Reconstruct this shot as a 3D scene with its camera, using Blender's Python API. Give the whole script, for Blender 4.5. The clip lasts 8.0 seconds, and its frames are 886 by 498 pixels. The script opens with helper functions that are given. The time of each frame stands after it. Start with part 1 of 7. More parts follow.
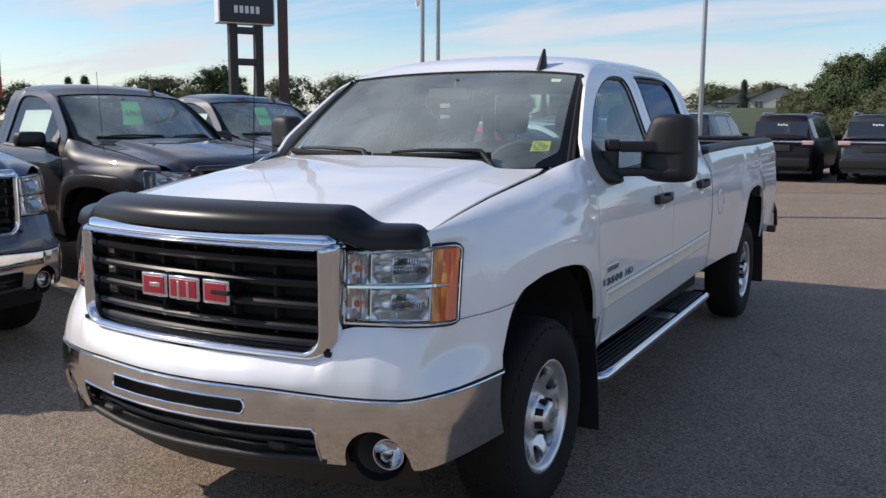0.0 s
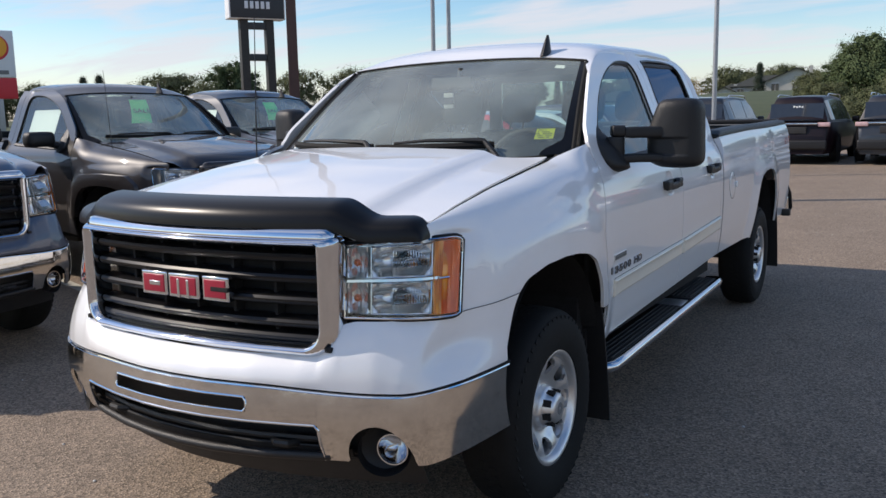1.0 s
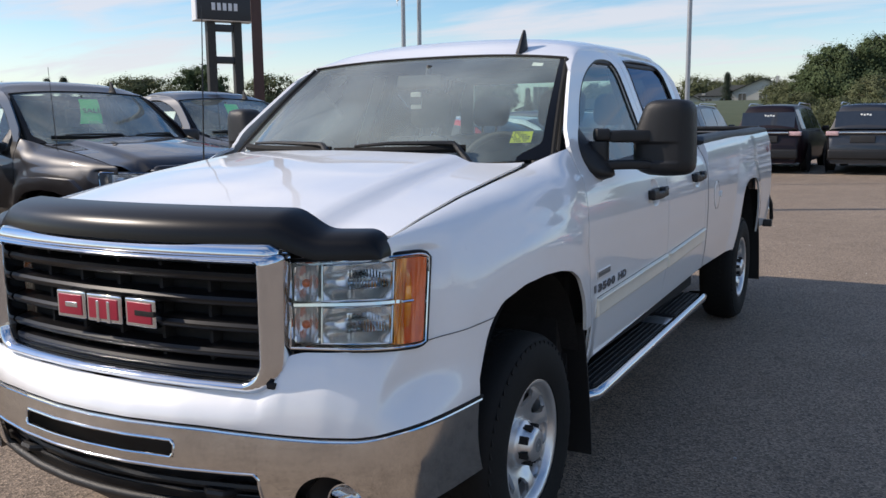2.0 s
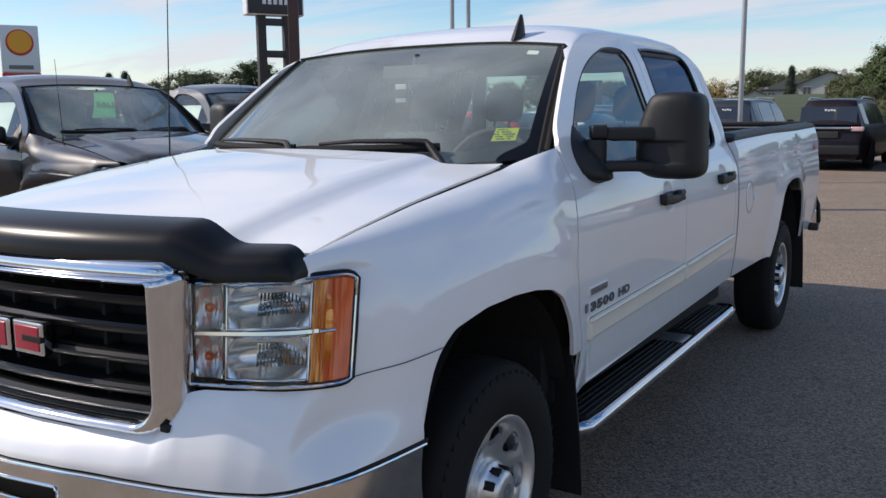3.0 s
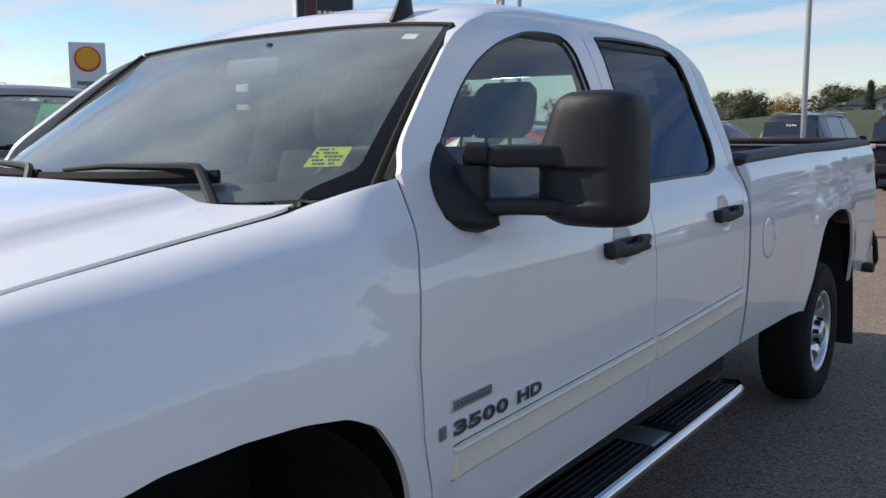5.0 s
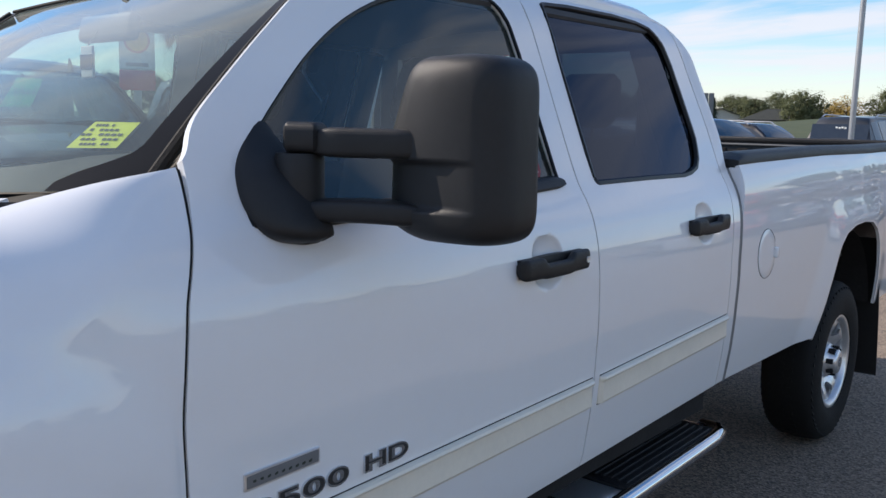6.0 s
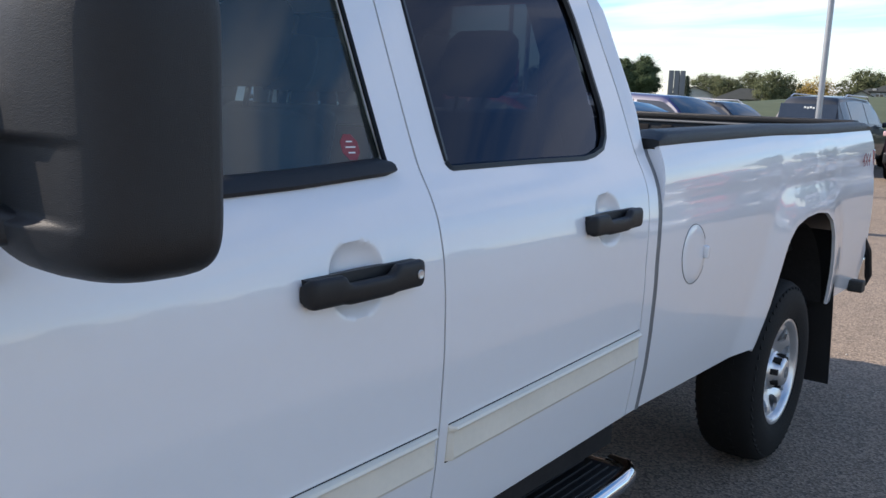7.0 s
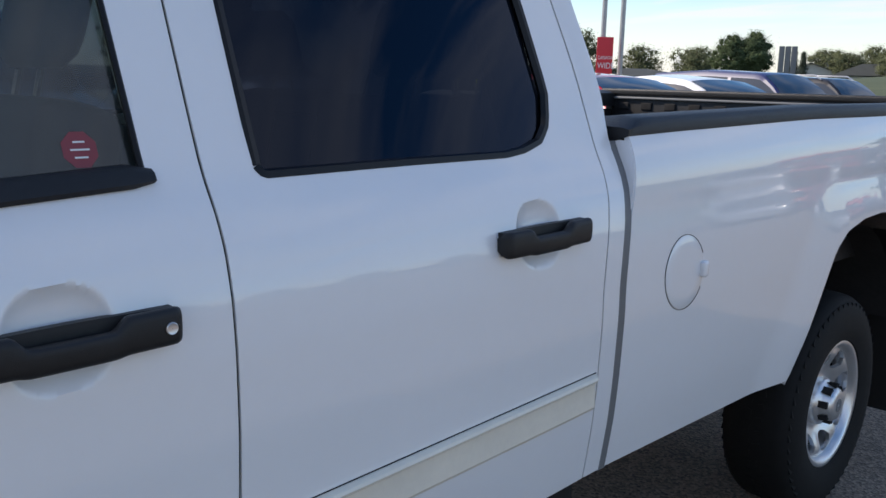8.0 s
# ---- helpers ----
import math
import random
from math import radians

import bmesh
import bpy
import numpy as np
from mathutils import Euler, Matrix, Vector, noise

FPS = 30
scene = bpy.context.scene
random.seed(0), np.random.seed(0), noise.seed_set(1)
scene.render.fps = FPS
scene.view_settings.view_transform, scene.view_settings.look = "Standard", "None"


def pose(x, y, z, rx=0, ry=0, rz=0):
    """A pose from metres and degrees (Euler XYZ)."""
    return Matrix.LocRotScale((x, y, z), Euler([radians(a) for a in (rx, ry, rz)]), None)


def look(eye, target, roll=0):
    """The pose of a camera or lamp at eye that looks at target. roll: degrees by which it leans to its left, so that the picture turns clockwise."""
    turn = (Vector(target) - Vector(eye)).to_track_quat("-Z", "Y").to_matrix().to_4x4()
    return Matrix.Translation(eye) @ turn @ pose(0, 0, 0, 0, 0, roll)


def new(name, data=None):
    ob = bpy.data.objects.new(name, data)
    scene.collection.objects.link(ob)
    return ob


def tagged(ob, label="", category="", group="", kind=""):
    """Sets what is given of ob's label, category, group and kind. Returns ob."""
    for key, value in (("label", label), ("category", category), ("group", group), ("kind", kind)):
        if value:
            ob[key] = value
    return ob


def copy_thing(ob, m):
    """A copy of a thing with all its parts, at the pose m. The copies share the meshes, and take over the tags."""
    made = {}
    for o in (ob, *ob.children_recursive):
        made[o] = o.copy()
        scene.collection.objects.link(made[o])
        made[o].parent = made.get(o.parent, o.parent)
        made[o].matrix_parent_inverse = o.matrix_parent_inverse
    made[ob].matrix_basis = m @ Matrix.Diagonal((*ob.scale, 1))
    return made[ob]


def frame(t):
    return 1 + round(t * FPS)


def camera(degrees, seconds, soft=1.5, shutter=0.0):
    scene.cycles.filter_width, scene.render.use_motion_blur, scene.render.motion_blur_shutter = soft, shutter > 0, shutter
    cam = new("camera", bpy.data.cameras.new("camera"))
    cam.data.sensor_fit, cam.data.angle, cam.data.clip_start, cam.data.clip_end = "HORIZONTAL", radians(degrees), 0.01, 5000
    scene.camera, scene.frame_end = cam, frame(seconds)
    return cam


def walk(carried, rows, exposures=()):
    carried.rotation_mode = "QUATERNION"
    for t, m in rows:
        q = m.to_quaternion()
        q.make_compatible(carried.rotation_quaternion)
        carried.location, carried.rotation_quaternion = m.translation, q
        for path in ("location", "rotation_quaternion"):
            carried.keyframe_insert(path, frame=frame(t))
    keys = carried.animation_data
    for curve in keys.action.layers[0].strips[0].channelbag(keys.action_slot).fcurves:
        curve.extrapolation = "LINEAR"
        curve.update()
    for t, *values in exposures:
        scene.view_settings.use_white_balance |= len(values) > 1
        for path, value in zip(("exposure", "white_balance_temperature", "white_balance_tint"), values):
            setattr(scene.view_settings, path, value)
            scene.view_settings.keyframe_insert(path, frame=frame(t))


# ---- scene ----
# ---- camera and walk ----
cam = camera(54.0, 8.0)
PATH = [
    (0, (2.294, -3.188, 1.571), (1.322, -1.463, 1.291), 0.20),
    (0.5, (2.297, -3.174, 1.562), (1.325, -1.450, 1.268), -0.40),
    (1, (2.319, -3.122, 1.566), (1.315, -1.419, 1.266), -1.20),
    (1.5, (2.260, -2.982, 1.549), (1.253, -1.288, 1.204), -0.20),
    (2, (2.134, -2.768, 1.542), (1.189, -1.029, 1.255), -0.62),
    (2.2, (2.124, -2.681, 1.540), (1.172, -0.947, 1.238), -1.48),
    (3.3, (2.220, -2.050, 1.547), (1.149, -0.387, 1.252), -0.05),
    (3.5, (2.178, -1.906, 1.549), (1.119, -0.233, 1.267), 0.00),
    (4, (2.152, -1.619, 1.535), (1.039, 0.023, 1.279), -1.10),
    (4.2, (2.164, -1.475, 1.536), (0.998, 0.132, 1.288), -1.01),
    (5.3, (2.115, -0.734, 1.526), (0.933, 0.856, 1.255), -0.45),
    (5.5, (2.100, -0.609, 1.516), (0.928, 0.986, 1.230), -0.75),
    (6, (2.131, -0.227, 1.512), (0.871, 1.300, 1.230), 1.40),
    (6.5, (2.102, 0.113, 1.503), (0.838, 1.634, 1.194), 2.32),
    (7, (2.022, 0.465, 1.502), (0.816, 2.024, 1.165), 2.34),
    (7.5, (2.028, 0.795, 1.507), (0.657, 2.209, 1.162), 1.90),
    (8, (2.049, 1.149, 1.513), (0.671, 2.546, 1.130), 1.40),
]
walk(cam, [(t, look(eye, target, roll)) for t, eye, target, roll in PATH], exposures=((0.0, 0.41), (1.5, 0.48), (3.5, 0.40), (5.5, 0.40), (6.0, 0.68), (6.5, 0.71), (7.0, 0.98), (7.5, 1.07), (8.0, 0.78)))

scene.view_settings.use_white_balance = True
scene.view_settings.white_balance_temperature = 7050
scene.view_settings.white_balance_tint = 15

# ---- world and sun ----
SUN_DIR = Vector((-1.22, -0.52, 1.02)).normalized()
world = bpy.data.worlds.new("sky")
scene.world = world
world.use_nodes = True
wn, wl = world.node_tree.nodes, world.node_tree.links
wn.clear()
w_out = wn.new("ShaderNodeOutputWorld")
w_bg = wn.new("ShaderNodeBackground")
w_sky = wn.new("ShaderNodeTexSky")
w_sky.sky_type = "NISHITA"
w_sky.sun_disc = False
w_sky.sun_elevation = math.asin(SUN_DIR.z)
w_sky.sun_rotation = math.atan2(SUN_DIR.x, SUN_DIR.y)
w_sky.air_density = 1.0
w_sky.dust_density = 0.3
w_sky.ozone_density = 3.0
# thin wind-drawn clouds: noise over a high flat layer
w_geo = wn.new("ShaderNodeTexCoord")
w_sep = wn.new("ShaderNodeSeparateXYZ")
w_up = wn.new("ShaderNodeMath"); w_up.operation = "MAXIMUM"; w_up.inputs[1].default_value = 0.03
w_add = wn.new("ShaderNodeMath"); w_add.operation = "ADD"; w_add.inputs[1].default_value = 0.12
w_dx = wn.new("ShaderNodeMath"); w_dx.operation = "DIVIDE"
w_dy = wn.new("ShaderNodeMath"); w_dy.operation = "DIVIDE"
w_com = wn.new("ShaderNodeCombineXYZ")
w_map = wn.new("ShaderNodeMapping")
w_map.inputs["Rotation"].default_value = (0, 0, radians(33))
w_map.inputs["Scale"].default_value = (0.55, 1.5, 1.0)
w_noise = wn.new("ShaderNodeTexNoise")
w_noise.inputs["Scale"].default_value = 1.35
w_noise.inputs["Detail"].default_value = 7
w_noise.inputs["Roughness"].default_value = 0.56
w_noise.inputs["Distortion"].default_value = 0.5
w_ramp = wn.new("ShaderNodeValToRGB")
w_ramp.color_ramp.elements[0].position, w_ramp.color_ramp.elements[1].position = 0.42, 0.62
w_ramp.color_ramp.elements[1].color = (0.8, 0.8, 0.8, 1)
# veil that thickens towards the horizon
w_hor = wn.new("ShaderNodeMapRange")
w_hor.inputs["From Min"].default_value, w_hor.inputs["From Max"].default_value = 0.02, 0.11
w_hor.inputs["To Min"].default_value, w_hor.inputs["To Max"].default_value = 0.52, 0.0
w_max = wn.new("ShaderNodeMath"); w_max.operation = "MAXIMUM"
w_mix = wn.new("ShaderNodeMix"); w_mix.data_type = "RGBA"
w_mix.inputs["B"].default_value = (4.5, 4.85, 5.55, 1)
wl.new(w_geo.outputs["Generated"], w_sep.inputs[0])
wl.new(w_sep.outputs["Z"], w_up.inputs[0])
wl.new(w_up.outputs[0], w_add.inputs[0])
wl.new(w_sep.outputs["X"], w_dx.inputs[0]); wl.new(w_add.outputs[0], w_dx.inputs[1])
wl.new(w_sep.outputs["Y"], w_dy.inputs[0]); wl.new(w_add.outputs[0], w_dy.inputs[1])
wl.new(w_dx.outputs[0], w_com.inputs["X"]); wl.new(w_dy.outputs[0], w_com.inputs["Y"])
wl.new(w_com.outputs[0], w_map.inputs["Vector"])
wl.new(w_map.outputs[0], w_noise.inputs["Vector"])
w_thin = wn.new("ShaderNodeMapRange")
w_thin.inputs["From Min"].default_value, w_thin.inputs["From Max"].default_value = 0.22, 0.62
w_thin.inputs["To Min"].default_value, w_thin.inputs["To Max"].default_value = 0.0, -0.03
w_less = wn.new("ShaderNodeMath"); w_less.operation = "ADD"
wl.new(w_sep.outputs["Z"], w_thin.inputs["Value"])
wl.new(w_noise.outputs["Fac"], w_less.inputs[0]); wl.new(w_thin.outputs[0], w_less.inputs[1])
wl.new(w_less.outputs[0], w_ramp.inputs["Fac"])
wl.new(w_sep.outputs["Z"], w_hor.inputs["Value"])
wl.new(w_ramp.outputs["Color"], w_max.inputs[0])
wl.new(w_hor.outputs[0], w_max.inputs[1])
wl.new(w_max.outputs[0], w_mix.inputs["Factor"])
w_sat = wn.new("ShaderNodeHueSaturation")
w_sat.inputs["Saturation"].default_value = 1.3
wl.new(w_sky.outputs[0], w_sat.inputs["Color"])
wl.new(w_sat.outputs[0], w_mix.inputs["A"])
wl.new(w_mix.outputs["Result"], w_bg.inputs["Color"])
wl.new(w_bg.outputs[0], w_out.inputs[0])
w_bg.inputs["Strength"].default_value = 0.118

sun_data = bpy.data.lights.new("sun", "SUN")
sun_data.energy = 3.1
sun_data.angle = radians(0.6)
sun_data.color = (1.0, 0.95, 0.87)
sun = new("sun", sun_data)
sun.matrix_world = look(SUN_DIR * 60, (0, 0, 0))


# ---- materials ----
def mat(name, base, rough=0.5, metal=0.0, coat=0.0, spec=0.5, vary=0.0, vary_scale=6.0, bump=0.0, bump_scale=200.0,
        rough_vary=0.0, island=0.0, second=None):
    m = bpy.data.materials.new(name)
    m.use_nodes = True
    n, l = m.node_tree.nodes, m.node_tree.links
    b = n["Principled BSDF"]
    b.inputs["Base Color"].default_value = (*base, 1)
    b.inputs["Roughness"].default_value = rough
    b.inputs["Metallic"].default_value = metal
    b.inputs["Coat Weight"].default_value = coat
    b.inputs["Coat Roughness"].default_value = 0.02
    b.inputs["Specular IOR Level"].default_value = spec
    co = n.new("ShaderNodeTexCoord")
    if vary or rough_vary or second:
        t = n.new("ShaderNodeTexNoise")
        t.inputs["Scale"].default_value = vary_scale
        t.inputs["Detail"].default_value = 6
        t.inputs["Roughness"].default_value = 0.6
        l.new(co.outputs["Object"], t.inputs["Vector"])
        fine = n.new("ShaderNodeTexNoise")
        fine.inputs["Scale"].default_value = vary_scale * 11
        fine.inputs["Detail"].default_value = 4
        l.new(co.outputs["Object"], fine.inputs["Vector"])
        both = n.new("ShaderNodeMix")
        both.data_type = "FLOAT"
        both.inputs["Factor"].default_value = 0.4
        l.new(t.outputs["Fac"], both.inputs["A"])
        l.new(fine.outputs["Fac"], both.inputs["B"])
        if vary or second:
            r = n.new("ShaderNodeMapRange")
            r.inputs["From Min"].default_value, r.inputs["From Max"].default_value = 0.3, 0.7
            l.new(both.outputs["Result"], r.inputs["Value"])
            mx = n.new("ShaderNodeMix")
            mx.data_type = "RGBA"
            lo = tuple(c * (1 - vary) for c in base)
            hi = second if second else tuple(min(1, c * (1 + vary)) for c in base)
            mx.inputs["A"].default_value = (*lo, 1)
            mx.inputs["B"].default_value = (*hi, 1)
            l.new(r.outputs[0], mx.inputs["Factor"])
            last = mx.outputs["Result"]
            if island:
                g = n.new("ShaderNodeNewGeometry")
                hs = n.new("ShaderNodeHueSaturation")
                r2 = n.new("ShaderNodeMapRange")
                r2.inputs["To Min"].default_value, r2.inputs["To Max"].default_value = 1 - island, 1 + island
                l.new(g.outputs["Random Per Island"], r2.inputs["Value"])
                l.new(r2.outputs[0], hs.inputs["Value"])
                l.new(last, hs.inputs["Color"])
                last = hs.outputs["Color"]
            l.new(last, b.inputs["Base Color"])
        if rough_vary:
            r3 = n.new("ShaderNodeMapRange")
            r3.inputs["From Min"].default_value, r3.inputs["From Max"].default_value = 0.3, 0.7
            r3.inputs["To Min"].default_value, r3.inputs["To Max"].default_value = max(0, rough - rough_vary), min(1, rough + rough_vary)
            l.new(both.outputs["Result"], r3.inputs["Value"])
            l.new(r3.outputs[0], b.inputs["Roughness"])
    if bump:
        bt = n.new("ShaderNodeTexNoise")
        bt.inputs["Scale"].default_value = bump_scale
        bt.inputs["Detail"].default_value = 3
        l.new(co.outputs["Object"], bt.inputs["Vector"])
        bp = n.new("ShaderNodeBump")
        bp.inputs["Strength"].default_value = bump
        bp.inputs["Distance"].default_value = 0.004
        l.new(bt.outputs["Fac"], bp.inputs["Height"])
        l.new(bp.outputs[0], b.inputs["Normal"])
    return m


def glass(name, tint, rough=0.0, dust_veil=0.0, ior=1.62, gloss=(0.95, 0.97, 0.97)):
    """Thin pane: tinted clear body with a gloss that Fresnel drives."""
    m = bpy.data.materials.new(name)
    m.use_nodes = True
    n, l = m.node_tree.nodes, m.node_tree.links
    n.clear()
    o = n.new("ShaderNodeOutputMaterial")
    tr = n.new("ShaderNodeBsdfTransparent")
    tr.inputs["Color"].default_value = (*tint, 1)
    gl = n.new("ShaderNodeBsdfGlossy")
    gl.inputs["Roughness"].default_value = rough
    gl.inputs["Color"].default_value = (*gloss, 1)
    fr = n.new("ShaderNodeFresnel")
    fr.inputs["IOR"].default_value = ior
    mx = n.new("ShaderNodeMixShader")
    body = tr
    # pale diffuse film: dust, plus a painted veil for the mirrored sky
    if dust_veil:
        df = n.new("ShaderNodeBsdfDiffuse")
        df.inputs["Color"].default_value = (0.54, 0.63, 0.60, 1)
        body = n.new("ShaderNodeMixShader")
        co = n.new("ShaderNodeTexCoord")
        nz = n.new("ShaderNodeTexNoise")
        nz.inputs["Scale"].default_value, nz.inputs["Detail"].default_value = 2.2, 5
        rg = n.new("ShaderNodeMapRange")
        rg.inputs["From Min"].default_value, rg.inputs["From Max"].default_value = 0.3, 0.7
        rg.inputs["To Min"].default_value, rg.inputs["To Max"].default_value = dust_veil * 0.5, dust_veil * 1.5
        l.new(co.outputs["Object"], nz.inputs["Vector"])
        l.new(nz.outputs["Fac"], rg.inputs["Value"])
        l.new(rg.outputs[0], body.inputs["Fac"])
        l.new(tr.outputs[0], body.inputs[1])
        l.new(df.outputs[0], body.inputs[2])
    l.new(fr.outputs[0], mx.inputs["Fac"])
    l.new(body.outputs[0], mx.inputs[1])
    l.new(gl.outputs[0], mx.inputs[2])
    l.new(mx.outputs[0], o.inputs[0])
    return m


M = dict(
    white=mat("white_paint", (0.84, 0.845, 0.85), 0.32, coat=1.0, vary=0.012, vary_scale=3.0),
    charcoal=mat("charcoal_paint", (0.017, 0.0145, 0.0145), 0.4, spec=0.2, coat=1.0, vary=0.08, vary_scale=5.0),
    black_paint=mat("black_paint", (0.008, 0.008, 0.010), 0.4, metal=0.0, coat=1.0, vary=0.1),
    slate=mat("slate_blue_paint", (0.05, 0.065, 0.10), 0.4, metal=0.1, coat=1.0, vary=0.08),
    maroon=mat("dark_maroon_paint", (0.009, 0.004, 0.007), 0.45, spec=0.2, coat=0.2, vary=0.1),
    blue=mat("blue_paint", (0.022, 0.024, 0.095), 0.4, coat=0.8, vary=0.1),
    navy=mat("graphite_blue_paint", (0.014, 0.018, 0.026), 0.4, spec=0.3, coat=0.6, vary=0.1),
    red_paint=mat("red_paint", (0.55, 0.02, 0.03), 0.3, coat=1.0, vary=0.05),
    silver=mat("silver_paint", (0.45, 0.46, 0.48), 0.3, metal=0.6, coat=1.0, vary=0.05),
    chrome=mat("chrome", (0.67, 0.70, 0.74), 0.06, metal=1.0, rough_vary=0.03, vary=0.05, vary_scale=4.0),
    bumper_chrome=mat("worn_chrome", (0.66, 0.65, 0.63), 0.1, metal=1.0, rough_vary=0.1, vary=0.16, vary_scale=11.0),
    alloy=mat("polished_alloy", (0.74, 0.74, 0.74), 0.33, metal=0.85, rough_vary=0.05, vary=0.05, vary_scale=14.0),
    plastic=mat("black_textured_plastic", (0.014, 0.014, 0.015), 0.46, spec=0.4, vary=0.2, vary_scale=8.0, bump=0.25, bump_scale=900.0),
    gloss_black=mat("smoked_black_acrylic", (0.009, 0.009, 0.010), 0.3, spec=0.25, coat=0.0, vary=0.15),
    rubber=mat("tyre_rubber", (0.010, 0.010, 0.010), 0.75, spec=0.25, vary=0.25, vary_scale=12.0, bump=0.3, bump_scale=300.0),
    dark=mat("underbody_black", (0.024, 0.023, 0.023), 0.85, spec=0.2, vary=0.3),
    steel=mat("dark_steel", (0.05, 0.048, 0.045), 0.6, metal=0.6, vary=0.3, vary_scale=15.0),
    grey_plastic=mat("grey_trim_plastic", (0.16, 0.165, 0.17), 0.5, vary=0.08),
    trim=mat("yellowed_white_moulding", (0.83, 0.775, 0.655), 0.35, coat=0.4, vary=0.05, vary_scale=7.0),
    interior=mat("interior_grey_plastic", (0.05, 0.05, 0.052), 0.7, vary=0.15, vary_scale=12.0, bump=0.2, bump_scale=500.0),
    cloth=mat("charcoal_seat_cloth", (0.024, 0.027, 0.029), 0.9, vary=0.2, vary_scale=25.0, bump=0.4, bump_scale=700.0),
    liner=mat("grey_headliner", (0.35, 0.35, 0.34), 0.95, vary=0.06),
    wind=glass("windshield_glass", (0.64, 0.80, 0.77), 0.0, 0.24),
    clear=glass("side_glass", (0.66, 0.81, 0.78), 0.0, 0.06),
    privacy=glass("privacy_glass", (0.034, 0.042, 0.056), ior=1.46, gloss=(0.58, 0.67, 0.86)),
    lens=glass("clear_lens", (0.93, 0.94, 0.95), ior=1.45),
    amber=mat("amber_lens", (0.78, 0.12, 0.012), 0.25, metal=0.35, coat=1.0, vary=0.25, vary_scale=30.0),
    amber_clear=mat("clear_amber_lens", (0.92, 0.27, 0.008), 0.16, metal=0.4, coat=1.0, vary=0.3, vary_scale=40.0),
    reflector=mat("lamp_reflector", (0.92, 0.92, 0.91), 0.17, metal=0.8, rough_vary=0.03, vary=0.03, vary_scale=30.0),
    pale_lens=mat("pale_pink_lens", (0.58, 0.38, 0.38), 0.12, coat=1.0, vary=0.3, vary_scale=12.0),
    red_lens=mat("red_lens", (0.26, 0.010, 0.016), 0.12, coat=1.0, vary=0.2, vary_scale=30.0),
    emblem_red=mat("emblem_red", (0.34, 0.008, 0.034), 0.3, coat=0.5, vary=0.1),
    yellow_tag=mat("yellow_sticker", (0.72, 0.78, 0.06), 0.6, vary=0.04),
    ink=mat("dark_ink", (0.03, 0.04, 0.03), 0.7),
    green_tag=mat("green_paper", (0.03, 0.62, 0.16), 0.7, vary=0.05),
    paper=mat("white_paper", (0.78, 0.8, 0.78), 0.8, vary=0.03),
    sticker_red=mat("red_sticker", (0.26, 0.05, 0.06), 0.6, vary=0.08),
    galv=mat("galvanised_steel", (0.36, 0.37, 0.38), 0.45, metal=0.7, vary=0.12, vary_scale=8.0),
    brown=mat("brown_painted_steel", (0.085, 0.04, 0.032), 0.55, vary=0.2, vary_scale=3.0),
    sign_dark=mat("sign_panel_navy", (0.012, 0.013, 0.02), 0.35, vary=0.1),
    sign_white=mat("sign_panel_white", (0.72, 0.73, 0.75), 0.4, vary=0.04),
    sign_red=mat("sign_panel_red", (0.62, 0.02, 0.035), 0.4, vary=0.04),
    sign_yellow=mat("sign_yellow", (0.85, 0.36, 0.02), 0.4, vary=0.05),
    grass=mat("dry_grass", (0.038, 0.060, 0.020), 0.95, second=(0.075, 0.088, 0.036), vary=0.2, vary_scale=0.25),
    bark=mat("bark", (0.07, 0.055, 0.04), 0.9, vary=0.3, vary_scale=10.0, bump=0.6, bump_scale=40.0),
    leaf=mat("leaves_green", (0.064, 0.094, 0.042), 0.85, spec=0.1, vary=0.35, vary_scale=0.7, second=(0.10, 0.130, 0.064), island=0.22),
    leaf_dull=mat("leaves_autumn_green", (0.095, 0.120, 0.060), 0.85, spec=0.1, vary=0.3, vary_scale=0.7, second=(0.155, 0.160, 0.085), island=0.22),
    leaf_yellow=mat("leaves_yellow", (0.30, 0.20, 0.03), 0.7, vary=0.3, vary_scale=0.7, second=(0.40, 0.26, 0.05), island=0.3),
    spruce=mat("spruce_needles", (0.02, 0.035, 0.018), 0.8, vary=0.3, vary_scale=0.7, island=0.4),
    stucco=mat("pale_stucco", (0.48, 0.47, 0.43), 0.9, vary=0.08, vary_scale=0.8),
    shingle=mat("roof_shingle", (0.036, 0.04, 0.036), 0.9, vary=0.25, vary_scale=1.2),
    window_dark=mat("dark_window", (0.03, 0.034, 0.04), 0.08, spec=0.6, coat=0.3, vary=0.15),
    pebble=mat("loose_stone", (0.42, 0.41, 0.39), 0.9, vary=0.3, vary_scale=30.0, island=0.4),
    paint_line=mat("worn_road_paint", (0.42, 0.41, 0.36), 0.85, vary=0.35, vary_scale=9.0),
    dash=mat("dark_dash", (0.02, 0.02, 0.021), 0.6, vary=0.15),
)


